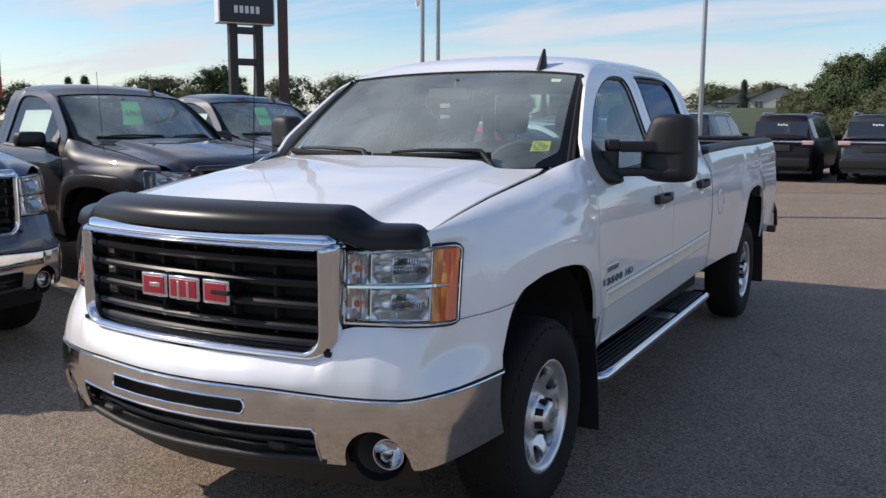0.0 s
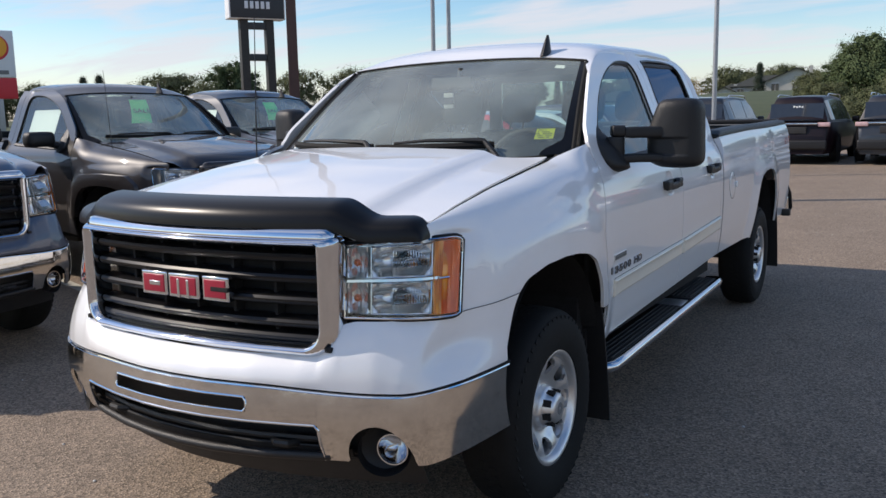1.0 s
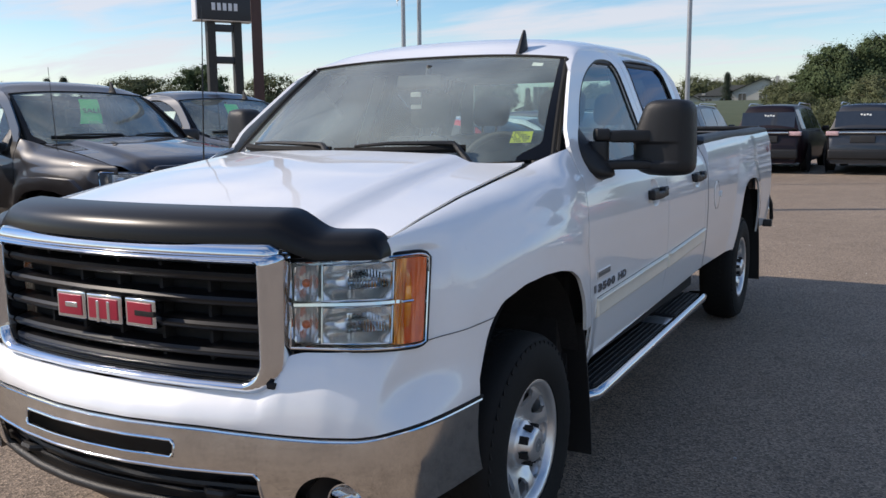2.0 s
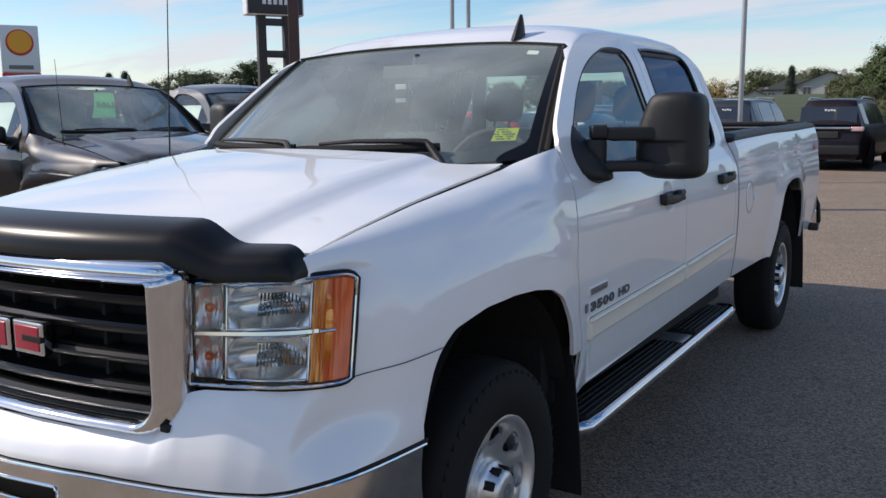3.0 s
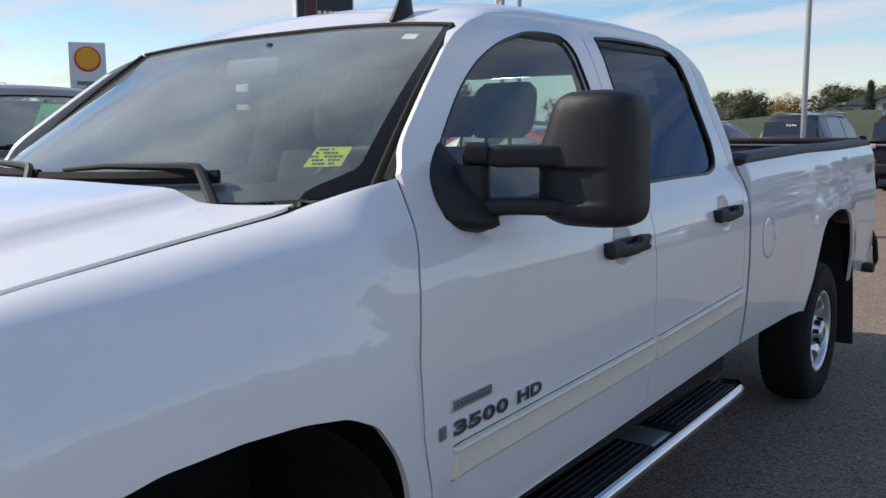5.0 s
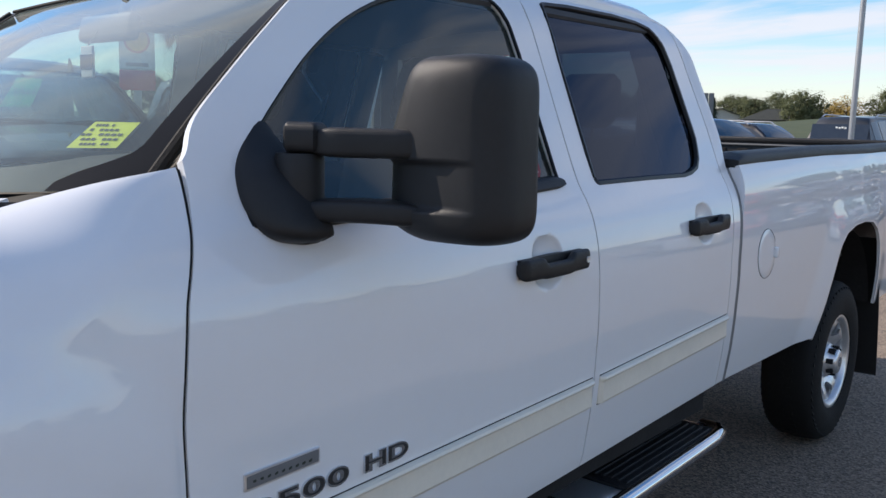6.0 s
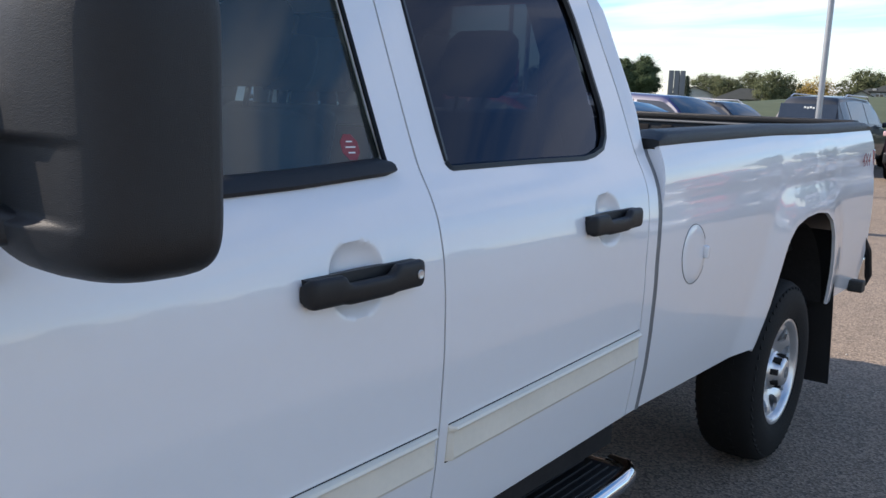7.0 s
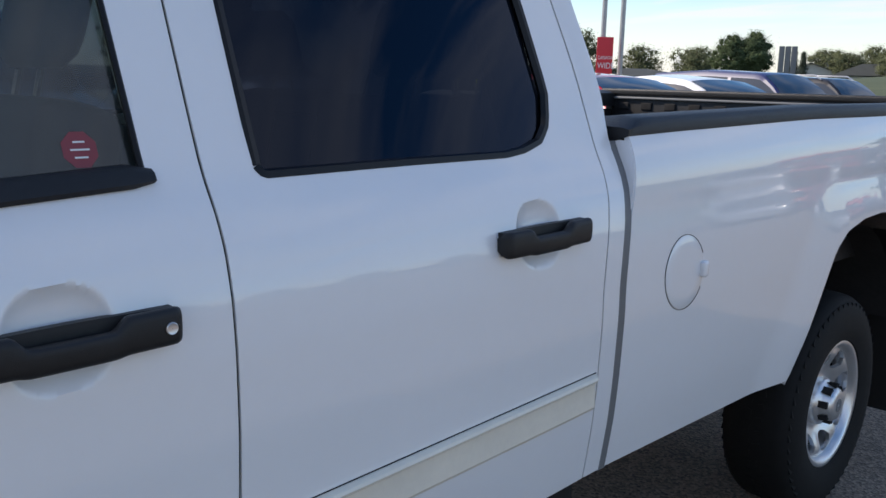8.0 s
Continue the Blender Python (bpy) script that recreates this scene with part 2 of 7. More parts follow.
def asphalt():
    m = bpy.data.materials.new("worn_asphalt")
    m.use_nodes = True
    n, l = m.node_tree.nodes, m.node_tree.links
    b = n["Principled BSDF"]
    b.inputs["Roughness"].default_value = 0.85
    co = n.new("ShaderNodeTexCoord")

    def noise_node(scale, detail, rough=0.6):
        t = n.new("ShaderNodeTexNoise")
        t.inputs["Scale"].default_value, t.inputs["Detail"].default_value, t.inputs["Roughness"].default_value = scale, detail, rough
        l.new(co.outputs["Object"], t.inputs["Vector"])
        return t
    big, mid, fine = noise_node(0.22, 4), noise_node(2.2, 6), noise_node(85, 3, 0.7)
    vor = n.new("ShaderNodeTexVoronoi")
    vor.inputs["Scale"].default_value = 95
    l.new(co.outputs["Object"], vor.inputs["Vector"])
    r1 = n.new("ShaderNodeValToRGB")
    e = r1.color_ramp.elements
    e[0].position, e[0].color = 0.32, (0.126, 0.094, 0.067, 1)
    e[1].position, e[1].color = 0.72, (0.325, 0.252, 0.190, 1)
    mixf = n.new("ShaderNodeMix"); mixf.data_type = "FLOAT"; mixf.inputs["Factor"].default_value = 0.45
    l.new(big.outputs["Fac"], mixf.inputs["A"]); l.new(mid.outputs["Fac"], mixf.inputs["B"])
    mixg = n.new("ShaderNodeMix"); mixg.data_type = "FLOAT"; mixg.inputs["Factor"].default_value = 0.5
    l.new(mixf.outputs["Result"], mixg.inputs["A"]); l.new(fine.outputs["Fac"], mixg.inputs["B"])
    l.new(mixg.outputs["Result"], r1.inputs["Fac"])
    grit = n.new("ShaderNodeMix"); grit.data_type = "RGBA"; grit.blend_type = "MULTIPLY"; grit.inputs["Factor"].default_value = 0.7
    r2 = n.new("ShaderNodeMapRange")
    r2.inputs["From Min"].default_value, r2.inputs["From Max"].default_value = 0.0, 1.0
    r2.inputs["To Min"].default_value, r2.inputs["To Max"].default_value = 0.0, 2.1
    l.new(vor.outputs["Color"], r2.inputs["Value"])
    l.new(r1.outputs["Color"], grit.inputs["A"]); l.new(r2.outputs[0], grit.inputs["B"])
    l.new(grit.outputs["Result"], b.inputs["Base Color"])
    bp = n.new("ShaderNodeBump")
    bp.inputs["Strength"].default_value, bp.inputs["Distance"].default_value = 0.7, 0.006
    l.new(vor.outputs["Distance"], bp.inputs["Height"])
    l.new(bp.outputs[0], b.inputs["Normal"])
    return m


M["asphalt"] = asphalt()


# ---- mesh helpers ----
def part(name, bm, material, parent=None, label="", angle=38, merge=True):
    if merge:
        bmesh.ops.remove_doubles(bm, verts=bm.verts, dist=2e-5)
    bmesh.ops.recalc_face_normals(bm, faces=bm.faces)
    me = bpy.data.meshes.new(name)
    bm.to_mesh(me)
    bm.free()
    me.polygons.foreach_set("use_smooth", [True] * len(me.polygons))
    me.set_sharp_from_angle(angle=radians(angle))
    me.materials.append(M[material])
    ob = new(name, me)
    if parent is not None:
        ob.parent = parent
    if label:
        ob["label"] = label
    return ob


def grid(bm, rows, close_u=False):
    """Faces between rows of points, row after row."""
    vs = [[bm.verts.new(p) for p in r] for r in rows]
    for a, b in zip(vs, vs[1:]):
        k = len(a)
        for i in range(k if close_u else k - 1):
            j = (i + 1) % k
            bm.faces.new((a[i], a[j], b[j], b[i]))
    return vs


def twin(ob):
    """The same part on the other side of the truck."""
    me = ob.data.copy()
    me.transform(Matrix.Diagonal((-1, 1, 1, 1)))
    me.flip_normals()
    o = new(ob.name.split(".")[0], me)
    o.parent = ob.parent
    o.visible_shadow = ob.visible_shadow
    if "label" in ob:
        o["label"] = ob["label"]
    return o


def thick(bm, t):
    bmesh.ops.remove_doubles(bm, verts=bm.verts, dist=2e-5)
    bmesh.ops.recalc_face_normals(bm, faces=bm.faces)
    bmesh.ops.solidify(bm, geom=bm.faces[:], thickness=t)
    return bm


def box(bm, x0, x1, y0, y1, z0, z1, bevel=0.0, m=None):
    vs = bmesh.ops.create_cube(bm, size=1.0)["verts"]
    for v in vs:
        v.co = Vector(((x0 + x1) / 2 + v.co.x * (x1 - x0), (y0 + y1) / 2 + v.co.y * (y1 - y0), (z0 + z1) / 2 + v.co.z * (z1 - z0)))
        if m is not None:
            v.co = m @ v.co
    if bevel:
        es = list({e for v in vs for e in v.link_edges})
        bmesh.ops.bevel(bm, geom=es, offset=bevel, segments=3, affect="EDGES", profile=0.6)
    return bm


def tube(bm, pts, r, n=10, cap=True, squash=1.0):
    """A round bar along points; r a number or one for each point."""
    pts = [Vector(p) for p in pts]
    rows = []
    side = None
    for i, p in enumerate(pts):
        d = (pts[min(i + 1, len(pts) - 1)] - pts[max(i - 1, 0)]).normalized()
        if side is None:
            side = d.cross(Vector((0, 0, 1)) if abs(d.z) < 0.9 else Vector((1, 0, 0))).normalized()
        side = (side - d * side.dot(d)).normalized()
        up = side.cross(d)
        rad = r[i] if isinstance(r, (list, tuple)) else r
        rows.append([p + side * math.cos(a) * rad + up * math.sin(a) * rad * squash for a in (2 * math.pi * k / n for k in range(n))])
    vs = grid(bm, rows, close_u=True)
    if cap:
        bm.faces.new(vs[0][::-1])
        bm.faces.new(vs[-1])
    return bm


def lathe(bm, prof, n=48, axis="x", centre=(0, 0, 0)):
    """Turn a profile of (offset along the axis, radius) about the axis."""
    rows = []
    for k in range(n):
        a = 2 * math.pi * k / n
        c, s = math.cos(a), math.sin(a)
        if axis == "x":
            rows.append([(centre[0] + o, centre[1] + r * c, centre[2] + r * s) for o, r in prof])
        elif axis == "z":
            rows.append([(centre[0] + r * c, centre[1] + r * s, centre[2] + o) for o, r in prof])
        else:
            rows.append([(centre[0] + r * c, centre[1] + o, centre[2] + r * s) for o, r in prof])
    rows.append(rows[0])
    grid(bm, rows)
    return bm


def table(points, smooth=0.0, n=600):
    """A lookup through (key, value) points, softened by a bell of that width."""
    k = np.array([p[0] for p in points], float)
    v = np.array([p[1] for p in points], float)
    g = np.linspace(k[0], k[-1], n)
    w = np.interp(g, k, v)
    if smooth:
        s = smooth / (g[1] - g[0])
        half = int(3 * s) + 1
        ker = np.exp(-0.5 * (np.arange(-half, half + 1) / s) ** 2)
        ker /= ker.sum()
        lo = w[0] - (w[1] - w[0]) * np.arange(half, 0, -1)
        hi = w[-1] + (w[-1] - w[-2]) * np.arange(1, half + 1)
        w = np.convolve(np.concatenate([lo, w, hi]), ker, mode="valid")
    return lambda q: float(np.interp(q, g, w))


def spline(points):
    """A smooth monotone lookup through (key, value) points."""
    k = np.array([p[0] for p in points], float)
    v = np.array([p[1] for p in points], float)
    h, d = np.diff(k), np.diff(v) / np.diff(k)
    m = np.concatenate([[d[0]], np.where(d[:-1] * d[1:] > 0, 2 * d[:-1] * d[1:] / (d[:-1] + d[1:] + 1e-12), 0), [d[-1]]])

    def at(q):
        q = min(max(q, k[0]), k[-1])
        i = min(int(np.searchsorted(k, q, side="right")) - 1, len(h) - 1)
        t = (q - k[i]) / h[i]
        return float((2 * t ** 3 - 3 * t ** 2 + 1) * v[i] + (t ** 3 - 2 * t ** 2 + t) * h[i] * m[i] + (3 * t ** 2 - 2 * t ** 3) * v[i + 1] + (t ** 3 - t ** 2) * h[i] * m[i + 1])
    return at


def frange(a, b, n):
    return [a + (b - a) * i / (n - 1) for i in range(n)]


def smooth01(a, b, x):
    t = min(1, max(0, (x - a) / (b - a)))
    return t * t * (3 - 2 * t)


def thing(name, label, category, group="", m=None):
    ob = new(name)
    tagged(ob, label, category, group)
    if m is not None:
        ob.matrix_world = m
    return ob


def letters(name, text, height, material, parent, m, depth=0.002, squeeze=1.0, width=0.0, bold=0.0):
    """Raised lettering as a mesh."""
    cu = bpy.data.curves.new(name, "FONT")
    cu.body, cu.size, cu.extrude, cu.offset = text, height, depth, bold
    tmp = bpy.data.objects.new(name, cu)
    me = bpy.data.meshes.new_from_object(tmp)
    bpy.data.objects.remove(tmp)
    me.materials.clear()
    me.materials.append(M[material])
    if width:
        xs = [v.co.x for v in me.vertices]
        squeeze = width / (max(xs) - min(xs))
        me.transform(Matrix.Translation((-min(xs), 0, 0)))
    me.transform(m @ Matrix.Diagonal((squeeze, 1, 1, 1)))
    ob = new(name, me)
    ob.parent = parent
    return ob


# ---- ground ----
def ramp(v, width):
    """Zero below 0, then a soft start into a straight rise."""
    return 0.0 if v <= 0 else (v * v / (2 * width) if v < width else v - width / 2)


def ground_z(x, y):
    h = 0.008 * (ramp(-x - 1.3, 2.0) - ramp(-x - 14, 6.0))
    h += 0.012 * (ramp(y - 8, 5.0) - ramp(y - 24, 6.0))
    h += 0.035 * (ramp(-x - 2.0, 2.0) - ramp(-x - 12.0, 4.0)) * smooth01(7, 16, y)
    h += 0.046 * (ramp(y - 38, 10.0) - ramp(y - 110, 20.0)) * smooth01(-45, -25, x)
    h += 0.02 * (ramp(-x - 38, 12.0) - ramp(-x - 120, 30.0))
    return h


# ---- pickup truck: front axle at y = 0, nose towards -y, left side +x ----
WB = 4.259
side_x = table([(0.38, 0.90), (0.50, 0.935), (0.62, 0.962), (0.75, 0.979), (0.85, 0.986), (1.0, 0.991), (1.12, 0.988), (1.2, 0.98),
                (1.27, 0.963), (1.32, 0.940), (1.36, 0.913), (1.40, 0.894), (1.6, 0.815), (1.78, 0.745), (1.84, 0.715), (1.89, 0.672)], 0.014)
nose_in = table([(-0.86, -0.24), (-0.72, -0.140), (-0.63, -0.096), (-0.50, -0.054), (-0.33, -0.030), (-0.10, -0.006), (0.0, 0.0), (0.6, 0.0), (5.6, -0.004)], 0.03)
seam_z = table([(-0.95, 1.160), (-0.722, 1.217), (-0.50, 1.262), (-0.247, 1.304), (0.05, 1.342), (0.308, 1.372), (0.389, 1.392), (0.47, 1.415), (0.57, 1.442)], 0.02)
seam_x = table([(-0.95, 0.82), (-0.722, 0.815), (-0.247, 0.80), (0.308, 0.782), (0.37, 0.785), (0.47, 0.835), (0.57, 0.874)], 0.02)
arch_front = table([(-0.425, 0.66), (-0.418, 0.76), (-0.400, 0.86), (-0.36, 0.93), (-0.30, 0.978), (-0.15, 1.012), (0.0, 1.020), (0.14, 1.012), (0.26, 0.992),
                    (0.35, 0.950), (0.42, 0.86), (0.465, 0.76), (0.488, 0.53)], 0.012)
arch_rear = table([(3.755, 0.60), (3.84, 0.755), (3.91, 0.89), (3.98, 1.01), (4.06, 1.060), (4.2, 1.088), (4.36, 1.095), (4.51, 1.082),
                   (4.61, 1.04), (4.68, 0.96), (4.74, 0.82), (4.785, 0.62)], 0.006)
sill_z = table([(0.4, 0.54), (0.62, 0.545), (1.35, 0.574), (2.7, 0.622), (2.8, 0.625), (3.8, 0.612), (5.6, 0.63)])
bed_top = table([(2.7, 1.406), (2.81, 1.409), (3.86, 1.432), (4.65, 1.435), (5.5, 1.450)], 0.05)


arch_edges = {}


def flare(y, z, arch, y0, y1):
    """A swollen lip round a wheel opening, by the distance from its edge."""
    if y < y0 - 0.26 or y > y1 + 0.26 or z > 1.36:
        return 0.0
    if y0 not in arch_edges:
        ys = [y0 + (y1 - y0) * (0.5 - 0.5 * math.cos(math.pi * k / 48)) for k in range(49)]
        arch_edges[y0] = [(q, arch(q)) for q in ys]
    d = math.sqrt(min((y - a) ** 2 + (z - b) ** 2 for a, b in arch_edges[y0]))
    if y0 < y < y1 and z < arch(y):
        d = 0.0
    broad = 0.019 * (1 - smooth01(0.07, 0.23, d)) if y < 2 else 0.014 * (1 - smooth01(0.04, 0.22, d))
    return 0.006 * math.exp(-(d / 0.05) ** 2) + broad


def flat_x(y, z):
    x = side_x(z) + nose_in(y)
    x += flare(y, z, arch_front, -0.425, 0.488) + flare(y, z, arch_rear, 3.755, 4.785)
    return x


def dish(y, z):
    """Shallow round finger recess behind each door handle."""
    out = 0.0
    for yc, zc in ((1.549, 1.188), (2.492, 1.217)):
        d = (abs((y - yc) / 0.070) ** 2.6 + abs((z - zc) / 0.066) ** 2.2) ** (1 / 2.4)
        if d < 1:
            out += 0.019 * (1 - d ** 3.5)
    return out


def body_x(y, z):
    x = flat_x(y, z)
    if 1.1 < z < 1.3:
        x -= dish(y, z)
    if y > 2.70 and z > 1.38:
        x += 0.012 * smooth01(2.70, 2.765, y) * smooth01(1.38, 1.5, z) * smooth01(1.88, 1.75, z)
    return x


def fender_x(y, z):
    """Front wing: rolls over from the bonnet seam into the side."""
    zs, xs = seam_z(y), seam_x(y)
    h = 0.21 - 0.10 * smooth01(0.2, 0.57, y)
    x = body_x(y, min(z, 1.20)) if y < 0.2 else body_x(y, z) * smooth01(0.2, 0.57, y) + body_x(y, min(z, 1.20)) * (1 - smooth01(0.2, 0.57, y))
    u = min(max((z - (zs - h)) / h, 0), 1)
    return xs + (x - xs) * math.sqrt(max(0.0, 1 - u * u)) if u > 0 else x


def lean(y, z):
    """The shut lines behind the doors lean backwards towards the belt."""
    d = 0.0
    k = smooth01(2.635, 2.70, y) * (1 - smooth01(2.82, 3.10, y))
    d += math.exp(-((y - 0.5485) / 0.06) ** 2) * 0.046 * smooth01(1.2, 1.43, z)
    d -= math.exp(-((y - 0.5485) / 0.04) ** 2) * 0.034 * (1 - smooth01(1.00, 1.38, z)) * smooth01(0.70, 0.88, z)
    return d + k * (0.058 * smooth01(1.05, 1.42, z) - 0.028 * smooth01(1.5, 1.8, z))


def column(y, z0, z1, n, fx, ease=False):
    zs = [z0 + (z1 - z0) * (math.sin(k / (n - 1) * math.pi / 2) if ease else k / (n - 1)) for k in range(n)]
    return [(fx(y, z), y + lean(y, z), z) for z in zs]


def skin(name, ys, lo, hi, fx, material, parent, n=22, ease=False, t=0.014, both=True, label=""):
    bm = bmesh.new()
    grid(bm, [column(y, lo(y), hi(y), n, fx, ease) for y in ys])
    thick(bm, t)
    ob = part(name, bm, material, parent, label, 32)
    if both:
        twin(ob)
    return ob


# plan curve of the front bumper (x, y)
bump_y = table([(0, -1.065), (0.15, -1.058), (0.32, -1.031), (0.48, -0.989), (0.6, -0.950), (0.72, -0.905), (0.8, -0.868), (0.865, -0.825), (0.915, -0.755), (0.945, -0.67), (0.96, -0.57), (0.97, -0.43)], 0.010)
grille_y = lambda x: -0.985 + 0.20 * x * x
hood_front = lambda x: -0.935 + 0.318 * x * x


def bump_pts(n=61):
    """Stations round the bumper from the middle to its left end: x by arc length."""
    return [0.97 * math.sin(k / (n - 1) * math.pi / 2) for k in range(n)]


def hood_z(x, y):
    a = abs(x) / 0.80
    z = seam_z(y) + 0.052 * (1 - a * a)
    edge = 0.612 - 0.030 * smooth01(-0.8, 0.3, y)
    z += 0.029 * (1 - smooth01(edge - 0.050, edge + 0.032, abs(x)))
    # the leading edge rolls down over the grille
    f = y - hood_front(x)
    z -= 0.055 * (1 - min(1, max(0, f / 0.16))) ** 2.2 * (1 - smooth01(0.68, 0.79, abs(x)))
    return z


def spokes(parent, m, flip):
    """Polished wheel with eight windows and a deep hub."""
    wheel = new("wheel")
    wheel.parent = parent
    wheel.matrix_local = m
    bm = bmesh.new()
    half = [(0.0, 0.401), (0.055, 0.400), (0.085, 0.396), (0.108, 0.382), (0.124, 0.350), (0.131, 0.31), (0.128, 0.268), (0.118, 0.236), (0.10, 0.226), (0.09, 0.215)]
    full = [(-o, r) for o, r in half[::-1]] + half[1:]
    lathe(bm, full, 72)
    part("tyre", bm, "rubber", wheel, "", 40)
    # tread: rows of offset lugs
    bm = bmesh.new()
    for row, (o, w, ln) in enumerate(((-0.098, 0.034, 0.030), (-0.056, 0.03, 0.026), (-0.017, 0.026, 0.022), (0.022, 0.026, 0.022), (0.06, 0.03, 0.026), (0.1, 0.034, 0.030))):
        for k in range(54):
            a = 2 * math.pi * (k + 0.5 * (row % 2)) / 54
            r0 = 0.402 - max(0, abs(o) - 0.05) * 0.62
            mm = Matrix.Rotation(a, 4, "X") @ Matrix.Translation((o, r0, 0)) @ Matrix.Rotation(0.25 * (1 if row % 2 else -1), 4, "Y")
            box(bm, -w / 2, w / 2, -0.012, 0.001, -ln / 2, ln / 2, 0, mm)
    part("tread", bm, "rubber", wheel, "", 30, merge=False)
    # rim barrel and flange
    bm = bmesh.new()
    lathe(bm, [(-0.10, 0.222), (-0.09, 0.205), (0.05, 0.192), (0.085, 0.206), (0.10, 0.217), (0.109, 0.231), (0.113, 0.233), (0.115, 0.228), (0.112, 0.218), (0.104, 0.209), (0.092, 0.205), (0.075, 0.196)], 64)
    part("rim", bm, "alloy", wheel, "", 40)
    # dished disc with eight windows
    bm = bmesh.new()
    dish = table([(0.05, 0.072), (0.085, 0.058), (0.10, 0.052), (0.13, 0.066), (0.16, 0.082), (0.195, 0.090), (0.21, 0.086)], 0.006)
    steps = 12
    for s in range(8):
        cols = []
        for k in range(steps + 1):
            f = k / steps
            a = 2 * math.pi * (s + f) / 8
            u = abs(f - 0.5) * 2
            open_half = 0.035 * math.sqrt(max(0, 1 - (u / 0.66) ** 2)) if u < 0.66 else 0.0
            mid = 0.165
            c, d = math.cos(a), math.sin(a)
            pt = lambda r, extra=0.0: (dish(r) - extra + 0.006 * u * u * (1 if 0.12 < r < 0.19 else 0), r * c, r * d)
            inner = [pt(0.055 + (mid - open_half - 0.055) * q / 7) for q in range(8)]
            outer = [pt(mid + open_half + (0.207 - mid - open_half) * q / 4) for q in range(5)]
            cols.append((inner, outer))
        grid(bm, [c[0] for c in cols])
        grid(bm, [c[1] for c in cols])
    thick(bm, 0.014)
    part("disc", bm, "alloy", wheel, "", 35)
    bm = bmesh.new()
    lathe(bm, [(0.04, 0.001), (0.04, 0.19), (0.035, 0.2)], 40)
    part("brake_shield", bm, "dark", wheel)
    # hub cap with recessed pockets
    bm = bmesh.new()
    cap = [(0.05, 0.088), (0.075, 0.087), (0.085, 0.082), (0.088, 0.074), (0.10, 0.066), (0.122, 0.060), (0.130, 0.053), (0.133, 0.040), (0.134, 0.0005)]
    lathe(bm, cap, 48)
    part("hub_cap", bm, "alloy", wheel, "", 45)
    for k in range(8):
        bm = bmesh.new()
        box(bm, 0.086, 0.119, 0.05, 0.0735, -0.0125, 0.0125, 0.002, Matrix.Rotation(2 * math.pi * k / 8, 4, "X"))
        part("lug_recess", bm, "dark", wheel, "", 40)
    bm = bmesh.new()
    lathe(bm, [(0.1335, 0.001), (0.1355, 0.02), (0.135, 0.024), (0.1335, 0.025)], 24)
    part("cap_badge", bm, "grey_plastic", wheel)
    return wheel


win_f_lo = table([(0.70, 1.332), (0.838, 1.336), (1.25, 1.352), (1.45, 1.358), (1.704, 1.372)])
win_f_hi = spline([(0.70, 1.40), (0.745, 1.467), (0.85, 1.568), (0.959, 1.656), (1.08, 1.730), (1.20, 1.781), (1.321, 1.816), (1.42, 1.836), (1.56, 1.845), (1.625, 1.843), (1.662, 1.825), (1.685, 1.79), (1.697, 1.70), (1.702, 1.5), (1.704, 1.40)])
win_r_lo = table([(1.885, 1.375), (1.893, 1.362), (2.2, 1.366), (2.46, 1.367), (2.52, 1.374), (2.58, 1.390), (2.617, 1.424), (2.639, 1.485)], 0.003)
win_r_hi = table([(1.885, 1.70), (1.892, 1.845), (1.908, 1.857), (2.05, 1.867), (2.339, 1.872), (2.49, 1.865), (2.562, 1.852), (2.607, 1.81), (2.627, 1.72), (2.639, 1.52)], 0.003)
roof_z = table([(0.54, 1.435), (0.63, 1.508), (0.81, 1.655), (0.94, 1.757), (1.01, 1.80), (1.11, 1.842), (1.26, 1.876), (1.6, 1.897), (2.2, 1.908), (2.6, 1.900), (2.70, 1.880), (2.755, 1.83), (2.81, 1.62)], 0.012)


def holed(name, ys, lo, hi, wlo, whi, y0, y1, material, parent, both=True):
    """A door skin with its window opening left free between wlo and whi."""
    bm = bmesh.new()
    mid = lambda y: wlo(min(max(y, y0), y1))
    low, up, left, right = [], [], [], []
    for y in ys:
        low.append(column(y, lo(y), mid(y), 130, body_x))
        top = hi(y)
        w = whi(min(max(y, y0), y1))
        w = max(min(w, top - 0.012), mid(y) + 0.001)
        if y <= y0 + 1e-6:
            left.append(column(y, mid(y), min(w, top), 6, body_x))
        if y >= y1 - 1e-6:
            right.append(column(y, mid(y), w, 6, body_x))
        up.append(column(y, min(w, top), max(top, w + 0.001), 10, body_x))
    grid(bm, low)
    grid(bm, up)
    for g in (left, right):
        if len(g) > 1:
            grid(bm, g)
    thick(bm, 0.016)
    ob = part(name, bm, material, parent, "", 30)
    if both:
        twin(ob)
    return ob


def stations(a, b, n, *extra):
    return sorted(set([round(v, 5) for v in frange(a, b, n)] + [round(e, 5) for e in extra if a <= e <= b]))


def pane(name, ys, wlo, whi, inset, material, parent, sides=(1, -1), label=""):
    for s in sides:
        bm = bmesh.new()
        grid(bm, [[(s * (body_x(y, z) - inset), y, z) for z in frange(wlo(y), whi(y), 8)] for y in ys])
        ob = part(name, bm, material, parent, label)
        ob.visible_shadow = material == "privacy"


